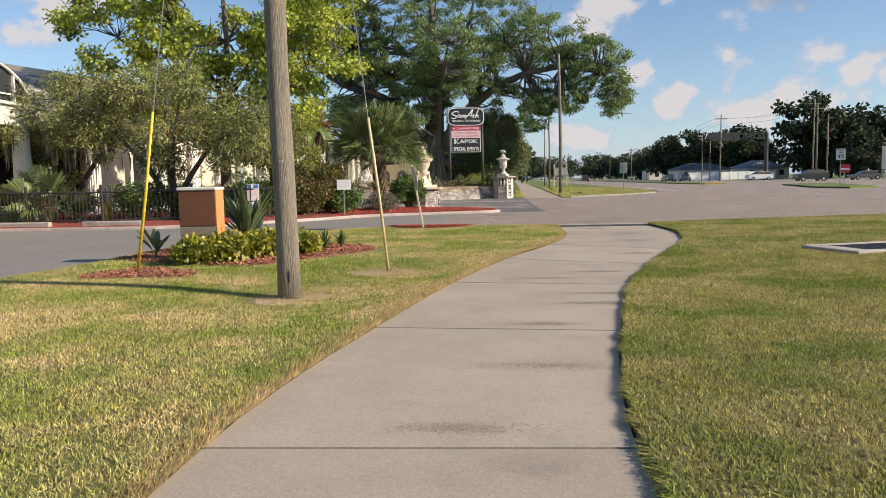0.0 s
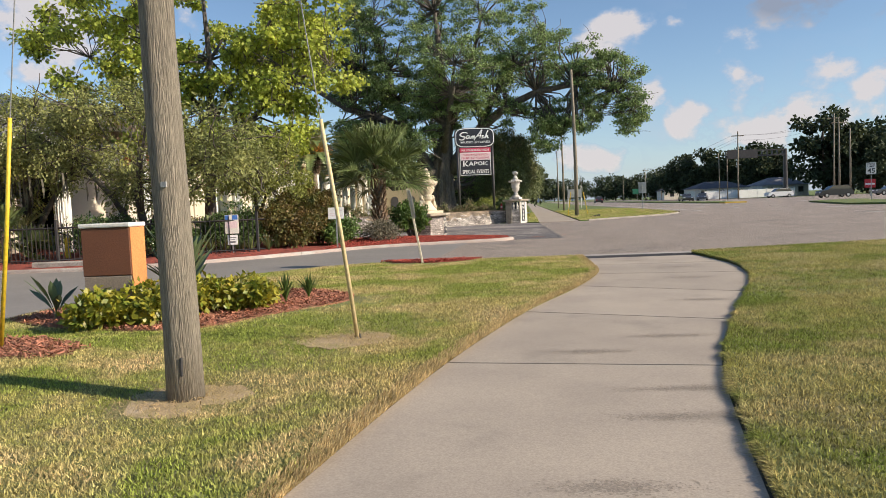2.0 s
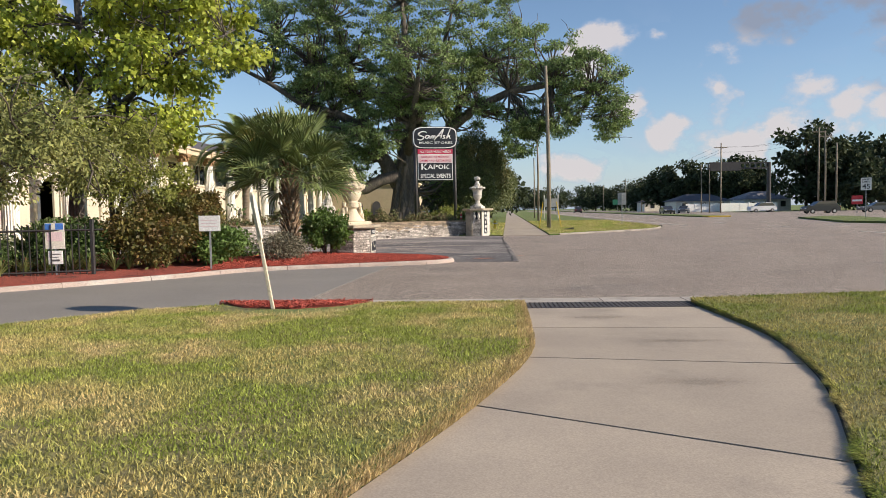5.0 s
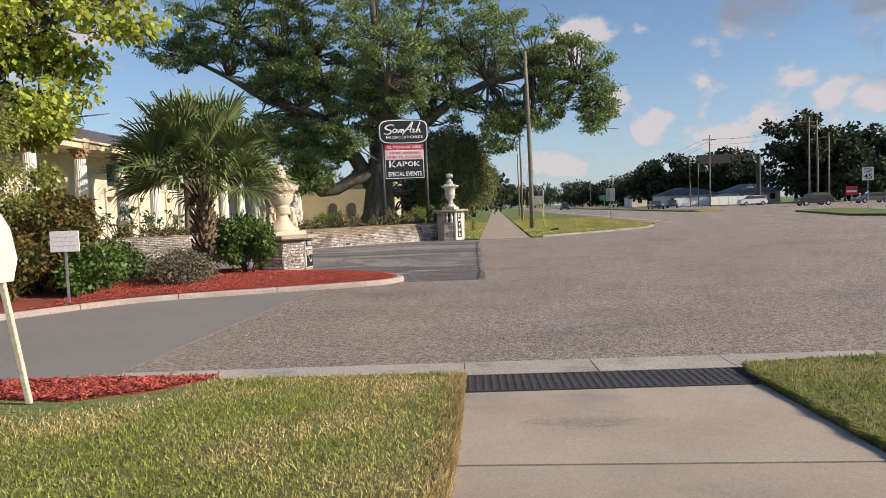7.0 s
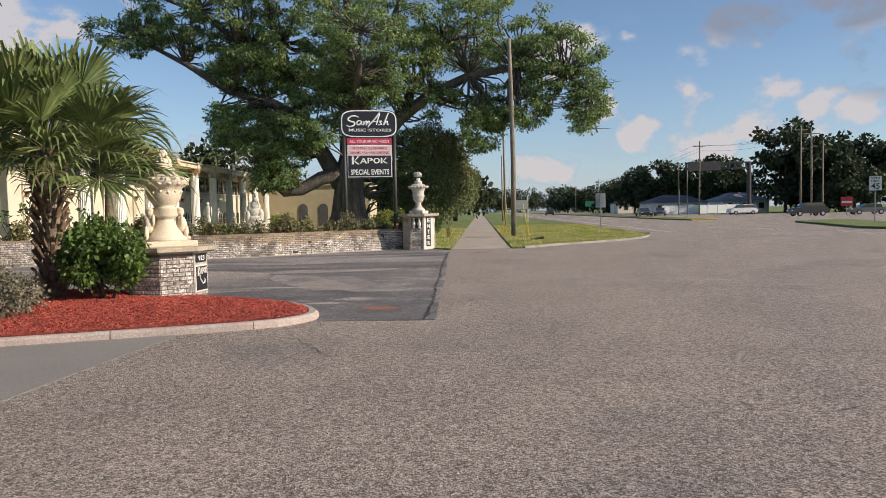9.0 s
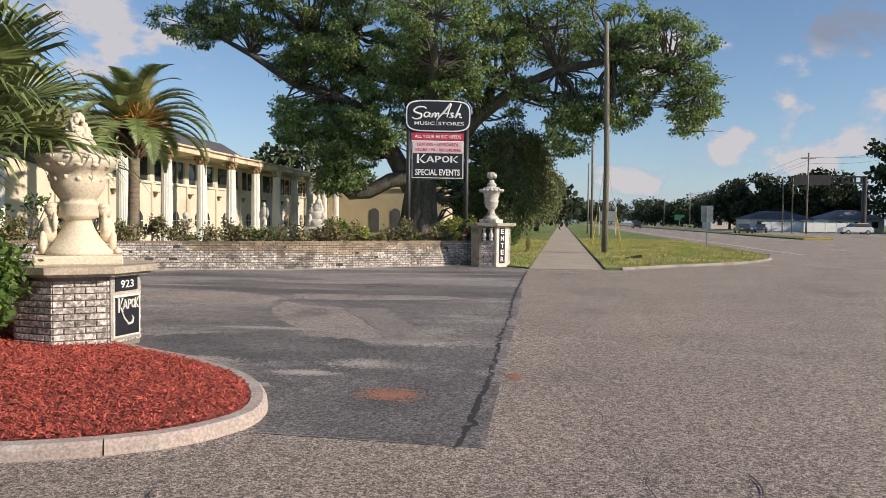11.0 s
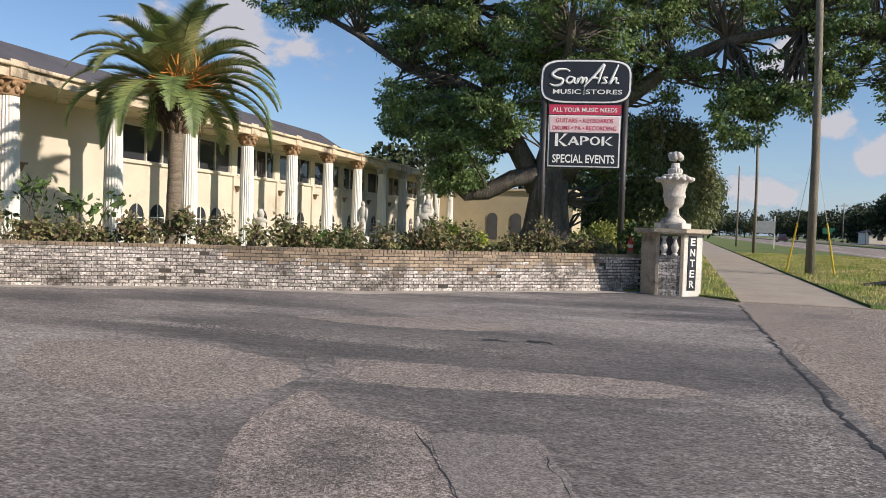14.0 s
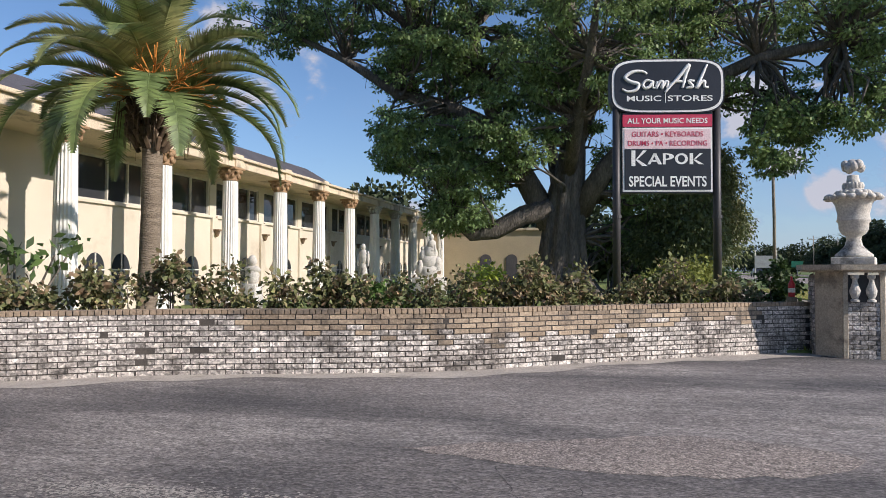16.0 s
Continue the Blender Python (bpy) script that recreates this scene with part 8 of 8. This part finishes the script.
# ---- vehicles on the far carriageway ----
def car(at, rz, paint, label, suv):
    t = empty("car", label, "car", at, rz, group="vehicles on the far road")
    L, H, R = (4.7, 1.72, 1.15) if suv else (4.6, 1.42, 0.95)
    side = [(-L / 2, 0.35), (L / 2, 0.35), (L / 2 + 0.02, 0.7), (L / 2 - 0.15, R * 0.86), (L / 2 - 1.1, R), (-L / 2 + 0.25, R), (-L / 2 - 0.02, 0.75)]
    top = [(L / 2 - 1.15, R), (L / 2 - 1.85, H - 0.05), (L / 2 - 2.3, H), (-L / 2 + 0.75, H), (-L / 2 + (0.25 if suv else 0.6), R)]

    def shell(o, y):
        n = len(o)
        v = [(x, -y, z) for x, z in o] + [(x, y, z) for x, z in o]
        return Build().add(v, [tuple(range(n)), tuple(range(2 * n - 1, n - 1, -1))] + [((k + 1) % n, k, n + k, n + (k + 1) % n) for k in range(n)])

    part("body", shell(side, 0.9), paint, t)
    part("cabin", shell(top, 0.74), PANE, t, "dark glazed cabin")
    part("roof", Build().box(-L / 2 + 0.7, -0.76, H - 0.05, L / 2 - 2.2, 0.76, H + 0.03, 0.02), paint, t)
    for x in (-L / 2 + 0.85, L / 2 - 0.85):
        for y in (-0.86, 0.86):
            w = part("wheel", Build().tube([(x, y - 0.1, 0.34), (x, y + 0.1, 0.34)], [0.34, 0.34], 18), RUBBER, t)
            part("rim", Build().tube([(x, y - 0.11, 0.34), (x, y + 0.11, 0.34)], [0.2, 0.2], 12), GALV, w)
    for y in (-0.65, 0.65):
        part("headlight", Build().box(L / 2 - 0.02, y - 0.16, 0.68, L / 2 + 0.04, y + 0.16, 0.82, 0.01), WHITE, t)
        part("tail_light", Build().box(-L / 2 - 0.04, y - 0.14, 0.75, -L / 2 + 0.02, y + 0.14, 0.95, 0.01), RED, t)


car((50, 143, 0), 184, CAR_WHITE, "white sport utility vehicle on the far carriageway", True)
car((46.5, 113, 0), 182, CAR_DARK, "black boxy off-road vehicle on the far carriageway", True)
car((57, 118, 0), 178, CAR_GREY, "dark grey saloon car on the far carriageway", False)
car((30.2, 132, 0), 266, CAR_DARK, "dark saloon car driving towards the crossing", False)
car((38, 150, 0), 250, CAR_GREY, "grey saloon car far along the road", False)
car((24.5, 200, 0), 88, CAR_DARK, "dark car far along the near carriageway", True)


# ---- trees across the road ----
def far_tree(at, h, r, seed, label):
    rng = np.random.default_rng(seed)
    trunk = ([(0, 0, -0.2), (0.1, 0, h * 0.3), (0, 0.2, h * 0.6), (0.1, 0, h * 0.85)], [0.35, 0.28, 0.18, 0.06])
    cl = fill(rng, 46, [(0, 0, h * 0.58, r, r, h * 0.34, 3), (r * 0.4, 0, h * 0.4, r * 0.7, r * 0.7, h * 0.25, 1.4), (-r * 0.4, 0, h * 0.32, r * 0.75, r * 0.7, h * 0.22, 1.4)])
    tree("roadside_tree", label, at, trunk, [], [(p, r * (0.22 + 0.16 * rng.random())) for p in cl], 110, 0.55 + 0.02 * h, LEAF_FAR, seed, BARK_DARK, twigs=0, shell=0.1, flat=0.75, droop=0.2, long=1.5)


FAR = [(22, 470, 15, 10), (33, 465, 15, 10), (44, 445, 15, 10), (56, 410, 14, 9), (47, 312, 11, 7.5), (55, 300, 12, 8), (62, 284, 12, 8), (51, 243, 10, 6), (58, 232, 11.5, 6.5), (48, 208, 12.5, 5.5), (53, 202, 14, 6), (59, 196, 13.5, 6.5), (64, 188, 13, 5.5), (67, 202, 15, 6.5), (68, 166, 20, 6.5), (75, 168, 17, 6), (81, 160, 15, 6.5), (88, 158, 14, 6), (95, 150, 15, 7), (73, 150, 10, 5), (104, 150, 16, 8), (114, 140, 15, 8), (84, 180, 18, 8), (125, 120, 15, 8), (134, 95, 15, 9), (140, 65, 15, 9), (10, 480, 15, 10)]
for i, (x, y, h, r) in enumerate(FAR):
    far_tree((x, y, 0), h, r, 400 + i, "dark green roadside tree with an uneven crown" if h < 16 else "tall dark green tree towering over the roadside")
# trees and scrub behind the grounds, seen past the hall
for i, (x, y, h, r) in enumerate(((-4, 108, 9, 5), (-12, 118, 10, 6), (0.5, 125, 9, 5), (-28, 110, 11, 7), (-40, 40, 9, 6), (-34, 66, 9, 6))):
    far_tree((x, y, 0), h, r, 480 + i, "dense green tree behind the grounds")


# ---- clouds, far off ----
def cloud_material(shapes, grey):
    m = bpy.data.materials.new("cloud_sky")
    m.use_nodes = True
    t, link = m.node_tree.nodes, m.node_tree.links.new
    t.remove(t["Principled BSDF"])
    geo = t.new("ShaderNodeNewGeometry")

    def math_(op, x, y=None):
        n = t.new("ShaderNodeMath")
        n.operation = op
        for i, value in enumerate((x, y)):
            if value is None:
                continue
            if isinstance(value, (int, float)):
                n.inputs[i].default_value = value
            else:
                link(value, n.inputs[i])
        return n.outputs[0]

    def noise_(scale, detail):
        mp = t.new("ShaderNodeMapping")
        mp.inputs["Scale"].default_value = (scale, scale, scale * 1.35)
        link(geo.outputs["Position"], mp.inputs[0])
        n = t.new("ShaderNodeTexNoise")
        n.inputs["Scale"].default_value, n.inputs["Detail"].default_value, n.inputs["Roughness"].default_value = 1.0, detail, 0.55
        link(mp.outputs[0], n.inputs["Vector"])
        return n.outputs["Fac"]

    total, shade = None, None
    for centre, w, h in [*shapes, *grey]:
        mp = t.new("ShaderNodeVectorMath")
        mp.operation = "SUBTRACT"
        link(geo.outputs["Position"], mp.inputs[0])
        mp.inputs[1].default_value = centre
        sc = t.new("ShaderNodeVectorMath")
        sc.operation = "MULTIPLY"
        link(mp.outputs[0], sc.inputs[0])
        sc.inputs[1].default_value = (0.8 / w, 0.8 / w, 0.8 / h)
        ln = t.new("ShaderNodeVectorMath")
        ln.operation = "LENGTH"
        link(sc.outputs[0], ln.inputs[0])
        s_ = math_("MAXIMUM", math_("SUBTRACT", 1.0, ln.outputs["Value"]), 0.0)
        total = s_ if total is None else math_("MAXIMUM", total, s_)
        if (centre, w, h) in grey:
            shade = s_ if shade is None else math_("MAXIMUM", shade, s_)
    big, fine_ = noise_(0.013, 9.0), noise_(0.006, 4.0)
    dens = math_("ADD", math_("POWER", total, 0.8), math_("MULTIPLY", math_("SUBTRACT", big, 0.5), 3.4))
    dens = math_("MULTIPLY", math_("MULTIPLY", math_("SUBTRACT", dens, 0.36), 1.7), math_("MINIMUM", math_("MULTIPLY", total, 6.0), 1.0))
    wisps = math_("MULTIPLY", math_("MAXIMUM", math_("SUBTRACT", fine_, 0.52), 0.0), 2.2)
    z = t.new("ShaderNodeSeparateXYZ")
    link(geo.outputs["Position"], z.inputs[0])
    haze = math_("MULTIPLY", math_("POWER", 2.718, math_("MULTIPLY", z.outputs["Z"], -1 / 95.0)), 0.75)
    low = math_("MULTIPLY", wisps, math_("POWER", 2.718, math_("MULTIPLY", z.outputs["Z"], -1 / 260.0)))
    cl_ = math_("MINIMUM", math_("MAXIMUM", math_("ADD", dens, low), 0.0), 0.92)
    alpha = math_("SUBTRACT", 1.0, math_("MULTIPLY", math_("SUBTRACT", 1.0, cl_), math_("SUBTRACT", 1.0, haze)))
    ramp = t.new("ShaderNodeValToRGB")
    ramp.color_ramp.elements[0].position, ramp.color_ramp.elements[1].position = 0.15, 0.75
    ramp.color_ramp.elements[0].color, ramp.color_ramp.elements[1].color = (0.38, 0.50, 0.69, 1), (0.70, 0.665, 0.67, 1)
    link(cl_, ramp.inputs[0])
    em = t.new("ShaderNodeEmission")
    em.inputs["Strength"].default_value = 0.74
    body = t.new("ShaderNodeMix")          # the broad rain-grey cloud among the white ones
    body.data_type = "RGBA"
    link(math_("MINIMUM", math_("MULTIPLY", shade, 2.5), 1.0), body.inputs[0])
    link(ramp.outputs[0], body.inputs[6])
    body.inputs[7].default_value = (0.30, 0.345, 0.44, 1)
    link(body.outputs[2], em.inputs["Color"])
    tr = t.new("ShaderNodeBsdfTransparent")
    mx = t.new("ShaderNodeMixShader")
    link(alpha, mx.inputs[0])
    link(tr.outputs[0], mx.inputs[1])
    link(em.outputs[0], mx.inputs[2])
    link(mx.outputs[0], t["Material Output"].inputs["Surface"])
    return m


def sky_point(az, el, r=1200.0):
    return (r * math.cos(radians(az)), 20 + r * math.sin(radians(az)), r * math.tan(radians(el)))


CLOUDS = [(72, 8.6, 38, 75), (65.6, 8.3, 45, 28), (75.4, 6.3, 34, 45), (71, 4.6, 90, 34), (66, 5.2, 100, 38), (81.7, 12.2, 90, 50), (78.3, 8.1, 34, 26), (122.5, 14.0, 190, 100), (83, 3.2, 70, 28), (108, 4.5, 66, 40), (61, 7.2, 90, 34), (76, 13, 28, 14), (121, 18, 100, 45)]
GREY_CLOUDS = [(64.0, 13.9, 190, 55), (57.0, 9.6, 110, 55)]
b = Build()
b.ribbon([[(*sky_point(a, 0)[:2], z) for z in (-20, 60, 150, 300, 500, 750)] for a in range(15, 176, 5)])
tagged(part("cloud_backdrop", b, cloud_material([(sky_point(a, e), w, h) for a, e, w, h in CLOUDS], [(sky_point(a, e), w, h) for a, e, w, h in GREY_CLOUDS])), "broken fair-weather cumulus clouds low in a blue sky", "sky", kind="structure")
